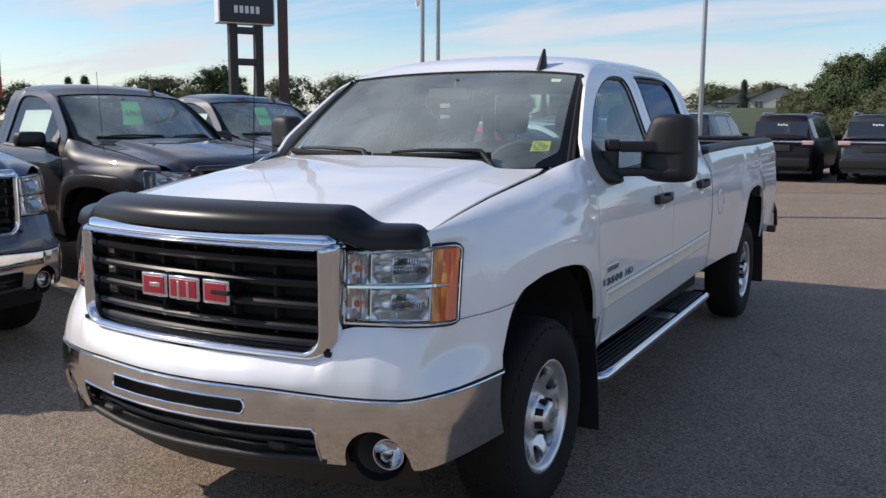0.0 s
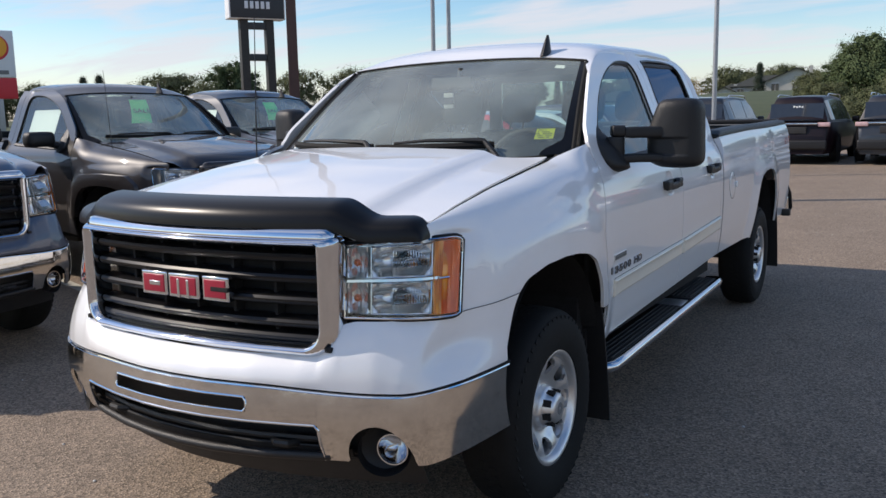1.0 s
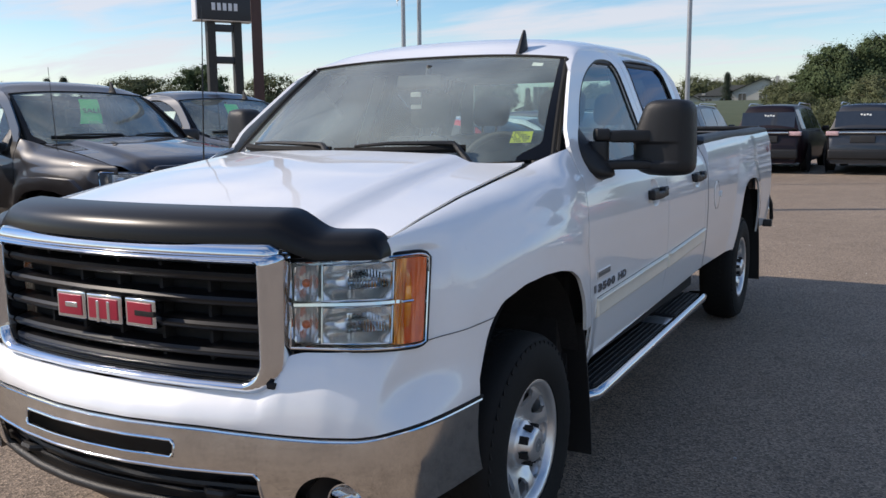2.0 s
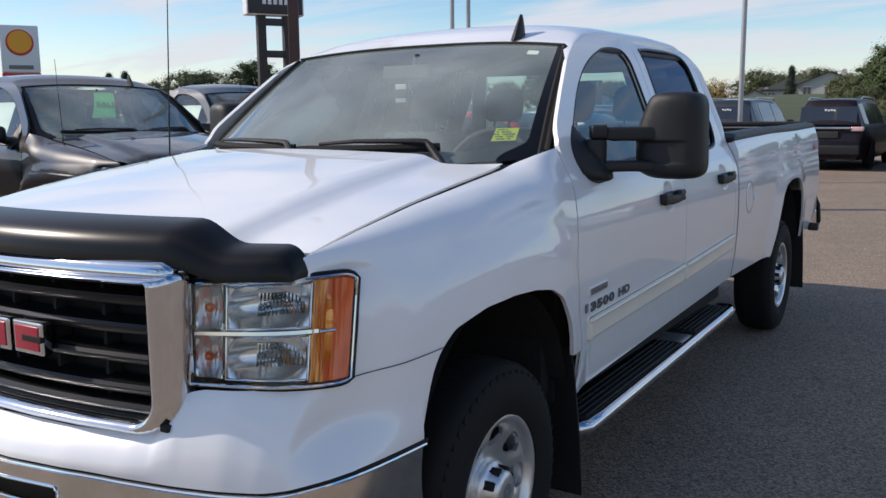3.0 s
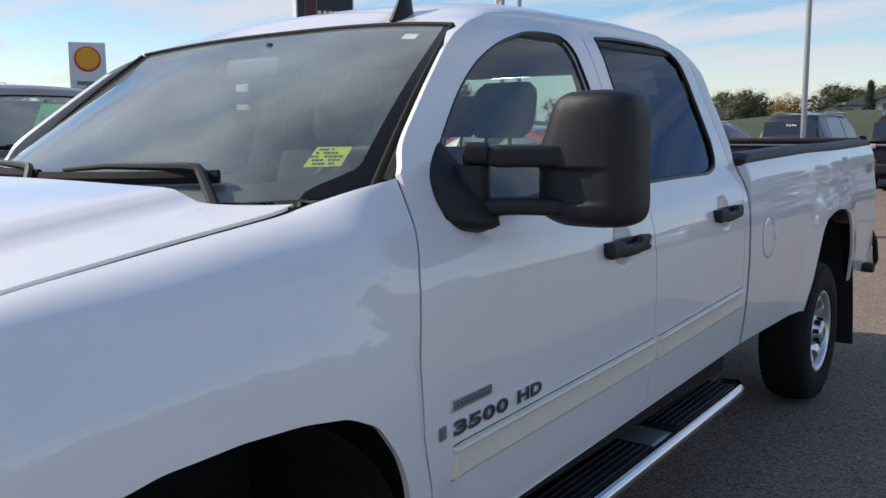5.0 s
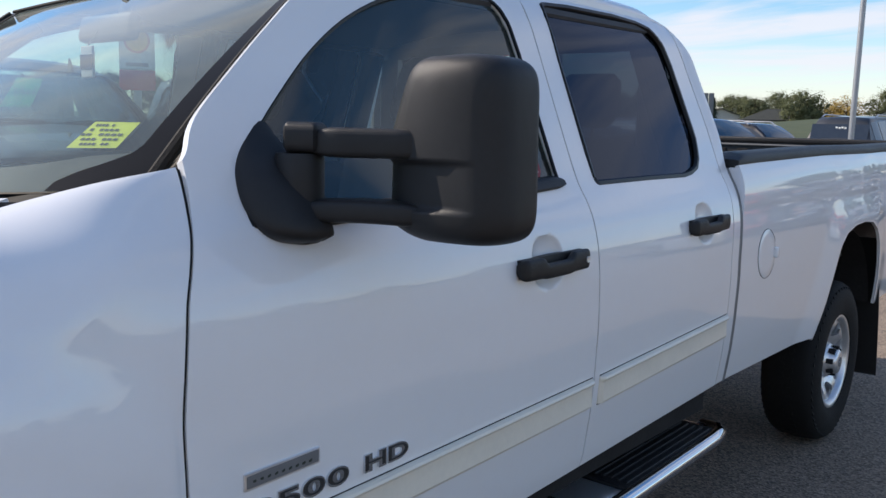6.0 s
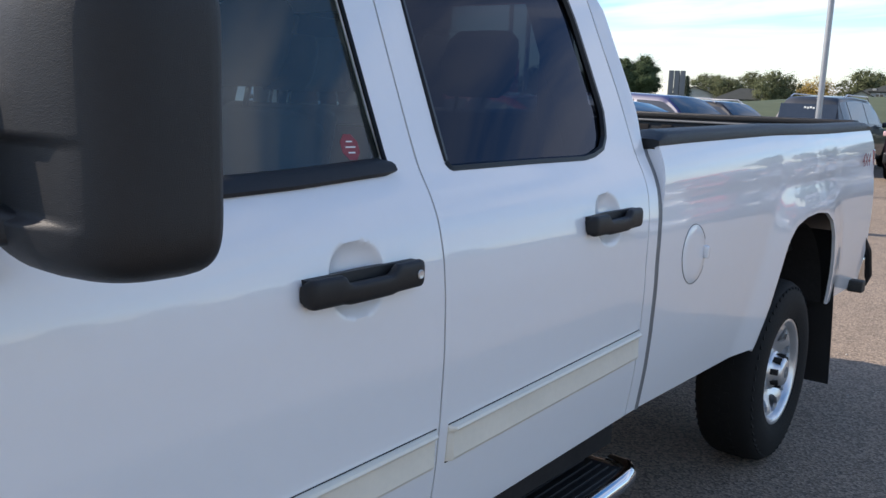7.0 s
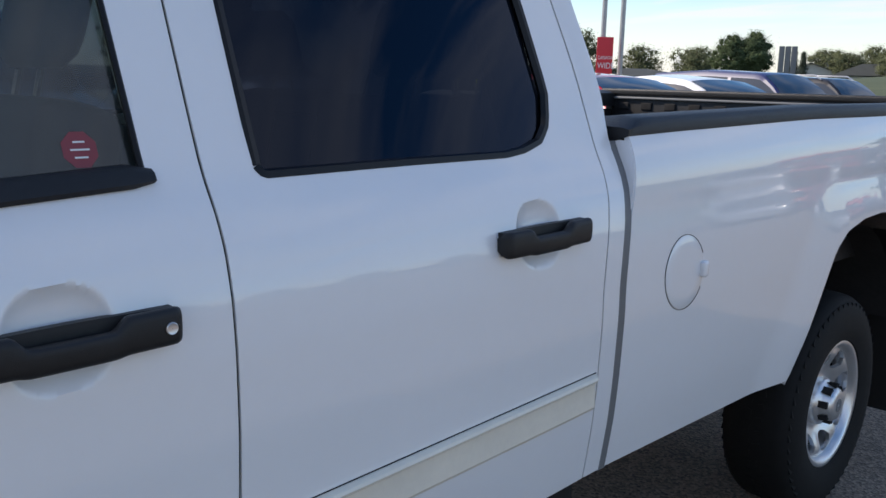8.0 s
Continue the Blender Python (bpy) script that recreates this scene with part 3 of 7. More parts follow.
def seal(name, ys, wlo, whi, parent, r=0.0055, inset=0.004):
    pts = [(y, wlo(y)) for y in ys] + [(y, whi(y)) for y in ys[::-1]]
    for s in (1, -1):
        bm = bmesh.new()
        loop = [(s * (body_x(y, z) - inset), y, z) for y, z in pts]
        tube(bm, loop + loop[:1], r, 6, cap=False)
        part(name, bm, "gloss_black", parent)


def handle(parent, y0, y1, z0, z1, s, lock):
    """Pull handle on a round dished recess."""
    ob = new("door_handle")
    ob.parent = parent
    fx = flat_x
    rows = []
    for k in range(49):
        f = k / 48
        y = y0 + (y1 - y0) * f
        z = z0 + (z1 - z0) * f
        end = min(1.0, min(f, 1 - f) / 0.05)
        round_off = math.sqrt(max(0.0, 1 - (1 - end) ** 2))
        w = 0.0255 * (0.55 + 0.45 * round_off)
        # the grip is scooped along its upper edge between two full blocks
        scoop = smooth01(0.25, 0.32, f) * (1 - smooth01(0.66, 0.74, f))
        out = 0.008 + 0.012 * round_off + 0.004 * math.sin(math.pi * f)
        d = 0.0115 * (0.5 + 0.5 * round_off)
        base = fx(y, z)
        ring = []
        for q in range(16):
            a = 2 * math.pi * q / 16
            ca, sa = math.cos(a), math.sin(a)
            up = 1 - 0.55 * scoop if sa > 0 else 1.0
            ring.append((s * (base + out + d * math.copysign(abs(ca) ** 0.7, ca)), y, z + w * up * math.copysign(abs(sa) ** 0.6, sa) - 0.003 * scoop))
        rows.append(ring)
    bm = bmesh.new()
    v = grid(bm, rows, close_u=True)
    bm.faces.new(v[0][::-1])
    bm.faces.new(v[-1])
    # dark backing strap seen in the finger opening
    rows = []
    for f in frange(0.03, 0.97, 25):
        y, z = y0 + (y1 - y0) * f, z0 + (z1 - z0) * f
        lift = 0.002 + 0.006 * (1 - math.sin(math.pi * f) ** 2)
        rows.append([(s * (fx(y, z) + lift + dx), y, z + dz) for dx, dz in ((-0.012, -0.022), (0.0, -0.022), (0.004, 0.0), (0.0, 0.0225), (-0.012, 0.0225))])
    v = grid(bm, rows, close_u=True)
    bm.faces.new(v[0][::-1])
    bm.faces.new(v[-1])
    for yy in (y0 + 0.02, y1 - 0.03):
        zz = z0 + (z1 - z0) * (yy - y0) / (y1 - y0)
        x = fx(yy, zz)
        box(bm, min(s * (x - 0.01), s * (x + 0.018)), max(s * (x - 0.01), s * (x + 0.018)), yy - 0.016, yy + 0.016, zz - 0.012, zz + 0.012, 0.004)
    part("grip", bm, "plastic", ob, "", 50)
    if lock:
        bm = bmesh.new()
        zz = z0 + (z1 - z0) * 0.92
        yy = y0 + (y1 - y0) * 0.92
        x = fx(yy, zz)
        lathe(bm, [(s * 0.018, 0.0085), (s * 0.0342, 0.0085), (s * 0.0350, 0.0075), (s * 0.0344, 0.006), (s * 0.0344, 0.0005)], 16, "x", (s * x, yy, zz))
        part("lock_barrel", bm, "alloy", ob, "bright key lock")
    return ob


def bumper_column(x, z0, z1, n=7, sgn=1, push=0.0, za=0.435, zb=0.685):
    """Points of the bumper face at one station, gently convex."""
    out = []
    for k in range(n):
        z = z0 + (z1 - z0) * k / (n - 1)
        f = (z - za) / (zb - za)
        out.append((sgn * x, bump_y(x) + push - 0.018 * math.sin(math.pi * min(max(f, 0), 1)) - 0.014 * min(max(f, 0), 1) + 0.02 * (1 - min(max(f, 0), 1)) ** 2, z))
    return out


def front_end(truck, paint, full):
    xs = bump_pts(81)
    chrome_lo = lambda x: 0.462 - 0.03 * smooth01(0.97, 0.85, x) + 0.012 * smooth01(0.68, 0.62, x)
    fog_c, fog_r = 0.735, 0.098
    # chrome bumper bar: upper band, slot, lower band, ends with the lamp cut-outs
    bumper = new("front_bumper"); bumper.parent = truck
    bm = bmesh.new()
    ztop = lambda x: 0.690 - 0.018 * smooth01(0.3, 0.75, x) + 0.02 * smooth01(0.80, 0.96, x)
    fine = sorted(set(xs + [0.313, 0.3131, 0.555, 0.5551, fog_c - fog_r, fog_c + fog_r] + frange(0.02, 0.96, 95) + [fog_c + fog_r * math.cos(a) for a in frange(0, math.pi, 25)]))
    for s in (1, -1):
        a = [x for x in fine if x <= 0.313]
        grid(bm, [bumper_column(x, 0.655, ztop(x), 4, s) for x in a])
        grid(bm, [bumper_column(x, 0.573, 0.606, 4, s) for x in a])
        b = [x for x in fine if 0.313 <= x <= 0.555]
        grid(bm, [bumper_column(x, 0.655, ztop(x), 4, s) for x in b])
        grid(bm, [bumper_column(x, 0.606, 0.655, 4, s) for x in b])
        grid(bm, [bumper_column(x, 0.573, 0.606, 4, s) for x in b])
        c = [x for x in fine if x >= 0.5551]
        lo = lambda x: max(chrome_lo(x), 0.45 + 0.128 * math.sqrt(max(0, 1 - ((x - fog_c) / fog_r) ** 2))) if abs(x - fog_c) < fog_r else chrome_lo(x)
        grid(bm, [bumper_column(x, lo(x), ztop(x), 10, s) for x in c])
    thick(bm, 0.012)
    part("chrome_bar", bm, "bumper_chrome", bumper, "chrome-plated bumper bar with a long slot", 32)
    face = lambda x, z, out=0.0: bumper_column(abs(x), z, z + 0.001, 2, 1 if x >= 0 else -1, -out)[0]
    ring = [(0.313, 0.618), (0.313, 0.643)] + [(x, 0.655) for x in frange(0.303, -0.303, 41)] + [(-0.313, 0.643), (-0.313, 0.618)] + [(x, 0.606) for x in frange(-0.303, 0.303, 41)]
    bm = bmesh.new()
    tube(bm, [face(x, z) for x, z in ring + ring[:1]], 0.0045, 8, cap=False)
    part("slot_rim", bm, "chrome", bumper)
    edge = [(-0.557, z) for z in frange(0.445, 0.558, 6)] + [(x, 0.573) for x in frange(-0.545, 0.545, 61)] + [(0.557, z) for z in frange(0.558, 0.445, 6)]
    bm = bmesh.new()
    tube(bm, [face(x, z) for x, z in edge], 0.0045, 8)
    part("intake_rim", bm, "chrome", bumper)
    # rounded top roll of the bar and the dark joint above it
    bm = bmesh.new()
    path = [(x, bump_y(x) - 0.001, ztop(x)) for x in xs]
    tube(bm, [(-p[0], p[1], p[2]) for p in path[:0:-1]] + path, 0.006, 8)
    part("top_roll", bm, "chrome", bumper)
    bm = bmesh.new()
    path = [(x, bump_y(x) + 0.006, ztop(x) + 0.010) for x in xs]
    tube(bm, [(-p[0], p[1], p[2]) for p in path[:0:-1]] + path, 0.006, 6)
    part("joint_strip", bm, "dark", bumper)
    # black air dam, intake and lip
    bm = bmesh.new()
    for s in (1, -1):
        grid(bm, [[(s * x, bump_y(x) + 0.035 + 0.06 * smooth01(0.46, 0.42, z), z) for z in (0.418, 0.43, 0.45, 0.48)] for x in xs if x < 0.63])
        grid(bm, [[(s * x, bump_y(x) + 0.11, z) for z in (0.44, 0.70)] for x in xs if x < 0.9])
    thick(bm, 0.01)
    part("air_dam", bm, "plastic", bumper, "black plastic lower air dam", 35)
    bm = bmesh.new()
    lip = [(x, bump_y(x) + 0.022, 0.446 + 0.012 * (x / 0.6) ** 2) for x in xs if x < 0.58]
    tube(bm, [(-p[0], p[1], p[2]) for p in lip[:0:-1]] + lip, 0.016, 10)
    for zz in (0.475, 0.505):
        bar = [(x, bump_y(x) + 0.045, zz) for x in xs if x < 0.55]
        tube(bm, [(-p[0], p[1], p[2]) for p in bar[:0:-1]] + bar, 0.008, 6, True, 1.4)
    part("lower_lip", bm, "plastic", bumper)
    # black valance, set low to block light and deepen the shade beneath
    bm = bmesh.new()
    for s in (1, -1):
        grid(bm, [[(s * x, bump_y(x) + 0.13 + 0.05 * smooth01(0.42, 0.3, z), z) for z in (0.31, 0.36, 0.42, 0.47)] for x in xs if x < 0.80])
    thick(bm, 0.008)
    part("valance", bm, "plastic", bumper, "", 35)
    for s in (1, -1):
        bm = bmesh.new()
        tube(bm, [(s * 0.36, -0.90, 0.485), (s * 0.36, -0.975, 0.488), (s * 0.385, -0.992, 0.49), (s * 0.43, -0.985, 0.49), (s * 0.44, -0.96, 0.488), (s * 0.44, -0.90, 0.485)], 0.014, 8)
        part("tow_hook", bm, "plastic", bumper)
        # lamp in its dark bowl
        lamp = new("fog_lamp"); lamp.parent = bumper
        mm = Matrix.Translation((s * 0.748, bump_y(0.748) + 0.055, 0.478)) @ Matrix.Rotation(s * radians(14), 4, "Z")
        bm = bmesh.new()
        lathe(bm, [(0.0, 0.088), (0.05, 0.080), (0.07, 0.05), (0.07, 0.001)], 32, "y", (0, 0, 0))
        bmesh.ops.transform(bm, matrix=Matrix.Translation((s * 0.735, bump_y(0.735) + 0.03, 0.478)) @ Matrix.Rotation(s * radians(30), 4, "Z"), verts=bm.verts)
        part("bowl", bm, "plastic", lamp)
        bm = bmesh.new()
        lathe(bm, [(0.045, 0.001), (0.03, 0.03), (0.0, 0.047), (-0.006, 0.05), (-0.006, 0.054), (0.04, 0.055)], 32, "y")
        bmesh.ops.transform(bm, matrix=mm, verts=bm.verts)
        part("reflector", bm, "chrome", lamp)
        bm = bmesh.new()
        lathe(bm, [(-0.016, 0.001), (-0.013, 0.025), (-0.003, 0.046), (0.0, 0.05)], 32, "y")
        bmesh.ops.transform(bm, matrix=mm, verts=bm.verts)
        part("lens", bm, "lens", lamp).visible_shadow = False
    # painted fascia between bumper and lamps
    top_y = table([(0, -1.008), (0.3, -0.985), (0.50, -0.943), (0.56, -0.918), (0.61, -0.880), (0.72, -0.842), (0.81, -0.776), (0.865, -0.718), (0.90, -0.635), (0.93, -0.53), (0.955, -0.46), (0.97, -0.43)], 0.016)
    top_z = table([(0, 0.790), (0.46, 0.791), (0.51, 0.797), (0.54, 0.806), (0.575, 0.855), (0.60, 0.898), (0.64, 0.908), (0.885, 0.912), (0.93, 0.922), (0.97, 0.938)], 0.006)
    arch_edge_y = table([(0.60, -0.427), (0.66, -0.425), (0.76, -0.418), (0.86, -0.400), (0.93, -0.360), (0.96, -0.335)])
    bm = bmesh.new()
    rows = []
    for s in (-1, 1):
        for x in (fine[:0:-1] if s < 0 else fine):
            col = []
            for k in range(12):
                f = k / 11
                z = ztop(x) + 0.014 + (top_z(x) - ztop(x) - 0.014) * f
                y = (bump_y(x) - 0.008) * (1 - f) + (top_y(x)) * f - 0.016 * math.sin(math.pi * f) ** 0.8 * (1 - 0.7 * smooth01(0.84, 0.95, x))
                # the outer end lies flush on the wing and runs on to the edge of the wheel opening
                y += smooth01(0.92, 0.97, x) * (arch_edge_y(z) + 0.43) * f
                w = smooth01(0.83, 0.93, x) * smooth01(0.0, 0.6, f)
                col.append((s * (x * (1 - w) + (flat_x(y, z) + 0.0015) * w + 0.005 * math.sin(math.pi * f) * (1 - w)), y, z))
            rows.append(col)
    grid(bm, rows)
    thick(bm, 0.012)
    part("front_fascia", bm, paint, truck, "", 34)
    # joint between fascia and wing
    bm = bmesh.new()
    joint = [(r[-1][0] + 0.0015, r[-1][1] - 0.0015, r[-1][2] + 0.001) for r in rows if r[-1][0] > 0.86]
    tube(bm, joint, 0.0012, 6)
    twin(part("wing_joint", bm, "dark", truck))
    bm = bmesh.new()
    box(bm, 0.565, 0.589, -0.943, -0.915, 0.812, 0.828, 0.003)
    twin(part("bumper_clip", bm, "dark", truck))

    # grille: deep chrome frame, dark slats, backing
    grille = new("grille"); grille.parent = truck
    def rounded(hx, z0, z1, rb, rt, n=8):
        pts = []
        for cx, cz, r, a0 in ((hx - rt, z1 - rt, rt, 0), (-hx + rt, z1 - rt, rt, 90), (-hx + rb, z0 + rb, rb, 180), (hx - rb, z0 + rb, rb, 270)):
            for k in range(n + 1):
                a = radians(a0 + 90 * k / n)
                pts.append((cx + r * math.cos(a), cz + r * math.sin(a)))
        return pts
    def dense(pts, n=6):
        out = []
        for a, b in zip(pts, pts[1:] + pts[:1]):
            out += [(a[0] + (b[0] - a[0]) * k / n, a[1] + (b[1] - a[1]) * k / n) for k in range(n)]
        return out
    o0 = dense(rounded(0.602, 0.780, 1.190, 0.095, 0.02))
    o1 = dense(rounded(0.596, 0.786, 1.185, 0.092, 0.02))
    m0 = dense(rounded(0.582, 0.796, 1.180, 0.085, 0.02))
    m1 = dense(rounded(0.570, 0.804, 1.176, 0.078, 0.018))
    m2 = dense(rounded(0.562, 0.811, 1.172, 0.072, 0.016))
    i1 = dense(rounded(0.551, 0.821, 1.170, 0.066, 0.015))
    i2 = dense(rounded(0.539, 0.829, 1.163, 0.060, 0.015))
    bm = bmesh.new()
    rows = []
    for pts, off in ((o0, 0.05), (o0, 0.012), (o1, -0.004), (m0, -0.022), (m1, -0.031), (m2, -0.034), (i1, -0.027), (i2, 0.006), (i2, 0.07)):
        rows.append([(x, grille_y(x) + off , z) for x, z in pts])
    grid(bm, rows, close_u=True)
    bright = "chrome" if full or paint == "slate" else paint
    part("frame", bm, bright, grille, "bright chrome surround" if bright == "chrome" else "", 55)
    bm = bmesh.new()
    rows = []
    for x in frange(-0.588, 0.588, 49):
        y = grille_y(x) - 0.004
        zc, e = 1.184, 1 - max(0, (abs(x) - 0.55) / 0.038) ** 2 * 0.55
        rows.append([(x, y + 0.03 - 0.036 * e * math.cos(a) * (1 if math.cos(a) > 0 else 0.6), zc + 0.034 * e * math.sin(a)) for a in (2 * math.pi * k / 14 for k in range(14))])
    v = grid(bm, rows, close_u=True)
    bm.faces.new(v[0][::-1]); bm.faces.new(v[-1])
    part("top_bar", bm, bright, grille, "", 50)
    for k, zc in enumerate((1.115, 1.045, 0.970, 0.892, 0.843)):
        bm = bmesh.new()
        rows = []
        for x in frange(-0.532, 0.532, 43):
            y = grille_y(x) + 0.045
            rows.append([(x, y - 0.026, zc - 0.006), (x, y - 0.028, zc + 0.003), (x, y - 0.022, zc + 0.012), (x, y + 0.03, zc + 0.021), (x, y + 0.03, zc - 0.016), (x, y - 0.016, zc - 0.015)])
        v = grid(bm, rows, close_u=True)
        bm.faces.new(v[0][::-1]); bm.faces.new(v[-1])
        part("slat", bm, "gloss_black", grille, "", 40)
    bm = bmesh.new()
    rows = [[(x, grille_y(x) + 0.10, z) for z in (0.79, 0.9, 1.0, 1.18)] for x in frange(-0.54, 0.54, 21)]
    grid(bm, rows)
    for x in (-0.34, -0.17, 0.0, 0.17, 0.34):
        box(bm, x - 0.006, x + 0.006, grille_y(x) + 0.055, grille_y(x) + 0.095, 0.81, 1.17)
    part("backing", bm, "dark", grille)
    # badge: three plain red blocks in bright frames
    badge = new("badge"); badge.parent = grille
    for (x0, x1, notch) in ((-0.208, -0.083, 0), (-0.070, 0.075, 1), (0.088, 0.208, 2)):
        bm = bmesh.new()
        yb = grille_y((x0 + x1) / 2) - 0.012
        box(bm, x0, x1, yb, yb + 0.03, 0.955, 1.041, 0.006)
        part("badge_frame", bm, "chrome", badge)
        bm = bmesh.new()
        box(bm, x0 + 0.011, x1 - 0.011, yb - 0.003, yb + 0.01, 0.966, 1.030, 0.003)
        part("badge_field", bm, "emblem_red", badge)
        slots = ((x0 + 0.044, x0 + 0.056, 0.955, 1.022), (x1 - 0.056, x1 - 0.044, 0.955, 1.022)) if notch == 1 else ((x0 + 0.042, x1 - (0.0 if notch == 2 else 0.030), 0.990, 1.006),)
        for xa, xb, za, zb in slots:
            bm = bmesh.new()
            box(bm, xa, xb, yb - 0.0045, yb + 0.01, za, zb, 0.002)
            part("badge_slot", bm, "dark" if notch == 2 else "chrome", badge)

    # headlamps
    for s in (1, -1):
        lamp = new("headlamp"); lamp.parent = truck
        it, ot, ob, ib = Vector((0.590, -0.852, 1.156)), Vector((0.887, -0.592, 1.171)), Vector((0.900, -0.646, 0.912)), Vector((0.603, -0.878, 0.919))
        nrm = Vector((0.60, -0.78, 0.05)).normalized()

        def on(u, v, d=0.0):
            v = 0.5 + (v - 0.5) * (1 - (0.11 if v > 0.5 else 0.06) * max(0.0, (u - 0.80) / 0.20) ** 6)
            p = (it * (1 - u) + ot * u) * v + (ib * (1 - u) + ob * u) * (1 - v)
            w = min(max(u, 0.0), 1.0)
            p = p + nrm * (0.056 * math.sin(math.pi * w ** 1.3) ** 0.85 + d)
            return Vector((s * p.x, p.y, p.z))

        def patch(name, u0, u1, v0, v1, d, material, nu=10, nv=6, t=0.0, bowl=0.0, ribs=0.0, own=lamp):
            bm = bmesh.new()
            rows = []
            for i in range(nu):
                u = u0 + (u1 - u0) * i / (nu - 1)
                col = []
                for j in range(nv):
                    v = v0 + (v1 - v0) * j / (nv - 1)
                    a, b = 2 * i / (nu - 1) - 1, 2 * j / (nv - 1) - 1
                    dd = d - bowl * (1 - min(1, a * a * 0.9 + b * b * 0.6)) + ribs * math.sin(i * 1.9) * (1 - b * b)
                    col.append(on(u, v, dd))
                rows.append(col)
            grid(bm, rows)
            if t:
                thick(bm, t)
            return part(name, bm, material, own, "", 40)

        def bezel(name, u0, u1, v0, v1, d, r, material):
            n = 34
            pts = [on(u, v0, d) for u in frange(u0, u1, n)] + [on(u1, v, d) for v in frange(v0, v1, 6)] + [on(u, v1, d) for u in frange(u1, u0, n)] + [on(u0, v, d) for v in frange(v1, v0, 6)]
            pts = [p for k, p in enumerate(pts) if k == 0 or (p - pts[k - 1]).length > 1e-4]
            bm = bmesh.new()
            tube(bm, pts + pts[:1], r, 8, cap=False)
            return part(name, bm, material, lamp)
        patch("housing", -0.01, 1.01, -0.02, 1.02, -0.085, "reflector", 14, 8)
        for j, (v0, v1) in enumerate(((0.05, 0.465), (0.535, 0.95))):
            patch("side_reflector", 0.03, 0.20, v0, v1, -0.02, "reflector", 13, 9, 0, 0.035, 0.003)
            bm = bmesh.new()
            c = on(0.115, (v0 + v1) / 2, -0.03)
            bmesh.ops.create_uvsphere(bm, u_segments=12, v_segments=8, radius=0.013, matrix=Matrix.Translation(c))
            part("bulb", bm, "amber", lamp)
            patch("main_reflector", 0.225, 0.735, v0, v1, -0.018, "reflector", 41, 11, 0, 0.05)
            # pleated bright block that leans back towards its top
            bm = bmesh.new()
            va, vb = v0 + 0.30 * (v1 - v0), v0 + 0.80 * (v1 - v0)
            grid(bm, [[on(u, va + (vb - va) * q + 0.05 * (u - 0.55), -0.028 - 0.024 * q + (0.0026 if i % 2 else 0.0)) for q in (0.0, 0.3, 0.6, 0.8, 1.0)] for i, u in enumerate(frange(0.41, 0.70, 27))])
            part("facets", bm, "chrome", lamp, "", 15)
            bezel("cell_rim", 0.225, 0.735, v0, v1, -0.012, 0.0035, "chrome")
        patch("divider", 0.02, 0.80, 0.482, 0.518, -0.006, "chrome", 12, 3, 0.01)
        patch("corner_cell", 0.750, 0.825, 0.03, 0.97, -0.003, "amber_clear" if full or paint == "slate" else "grey_plastic", 15, 10, 0.02, 0.010, 0.0022)
        patch("corner_lens", 0.82, 0.985, 0.03, 0.97, -0.004, "amber" if full or paint == "slate" else "grey_plastic", 22, 12, 0.02, 0.012, 0.0005)
        bm = bmesh.new()
        tube(bm, [on(0.80, 0.5, 0.004), on(0.885, 0.5, 0.004)], 0.0045, 8)
        part("marker", bm, "chrome", lamp)
        bezel("rim", 0.0, 1.0, 0.0, 1.0, -0.001, 0.0046, "chrome")
        bezel("gasket", -0.015, 1.012, -0.022, 1.025, -0.009, 0.0062, "gloss_black")
        patch("lens", 0.0, 1.0, 0.0, 1.0, 0.008, "lens", 14, 8).visible_shadow = False


def cab_glass(truck, tint_front):
    # windshield
    def ws(u, v, off=0.0):
        """u -1..1 across, v 0 at the base to 1 at the roof."""
        wb, wt = 0.815, 0.690
        a = abs(u)
        base = Vector((u * wb, 0.22 + 0.34 * a ** 2.6, 1.375 + 0.02 * a ** 3))
        top = Vector((u * wt, 1.135 - 0.070 * a ** 2, 1.862 - 0.036 * a ** 2.4))
        p = base * (1 - v) + top * v
        bulge = 0.045 * math.sin(math.pi * v) * (1 - 0.5 * a * a)
        return p + Vector((0, -0.75, 0.66)) * (bulge * 0.55 + off)
    bm = bmesh.new()
    grid(bm, [[ws(u, v) for v in frange(0, 1, 17)] for u in frange(-1, 1, 33)])
    pane_ob = part("windshield", bm, "wind", truck, "laminated windshield with faint haze")
    pane_ob.visible_shadow = False
    # black band printed round the edge, and the rubber bead
    bm = bmesh.new()
    for s in (1, -1):
        bm = bmesh.new()
        grid(bm, [[ws(s * u, v, 0.0015) for v in frange(0.0, 1, 33) for u in (1 - (0.045 + 0.09 * smooth01(0.15, 0.02, v)) * q,)] for q in (1.0, 0.66, 0.3, 0.0)])
        part("glass_border", bm, "gloss_black", truck)
    bm = bmesh.new()
    grid(bm, [[ws(u, v, -0.0045) for v in (0.965, 0.98, 1.0)] for u in frange(-1, 1, 33)])
    grid(bm, [[ws(u, (0.085 + 0.05 * smooth01(0.74, 0.93, abs(u))) * q, -0.0045) for q in (0.0, 0.5, 1.0)] for u in frange(-1, 1, 33)])
    part("glass_border", bm, "dash", truck)
    bm = bmesh.new()
    for s in (1, -1):
        tube(bm, [ws(s * 1.004, v, 0.000) for v in frange(0.0, 0.99, 17)], 0.011, 8, True, 1.0)
    tube(bm, [ws(u, 1.005, 0.002) for u in frange(-1, 1, 33)], 0.007, 8)
    part("windshield_moulding", bm, "rubber", truck)
    return ws


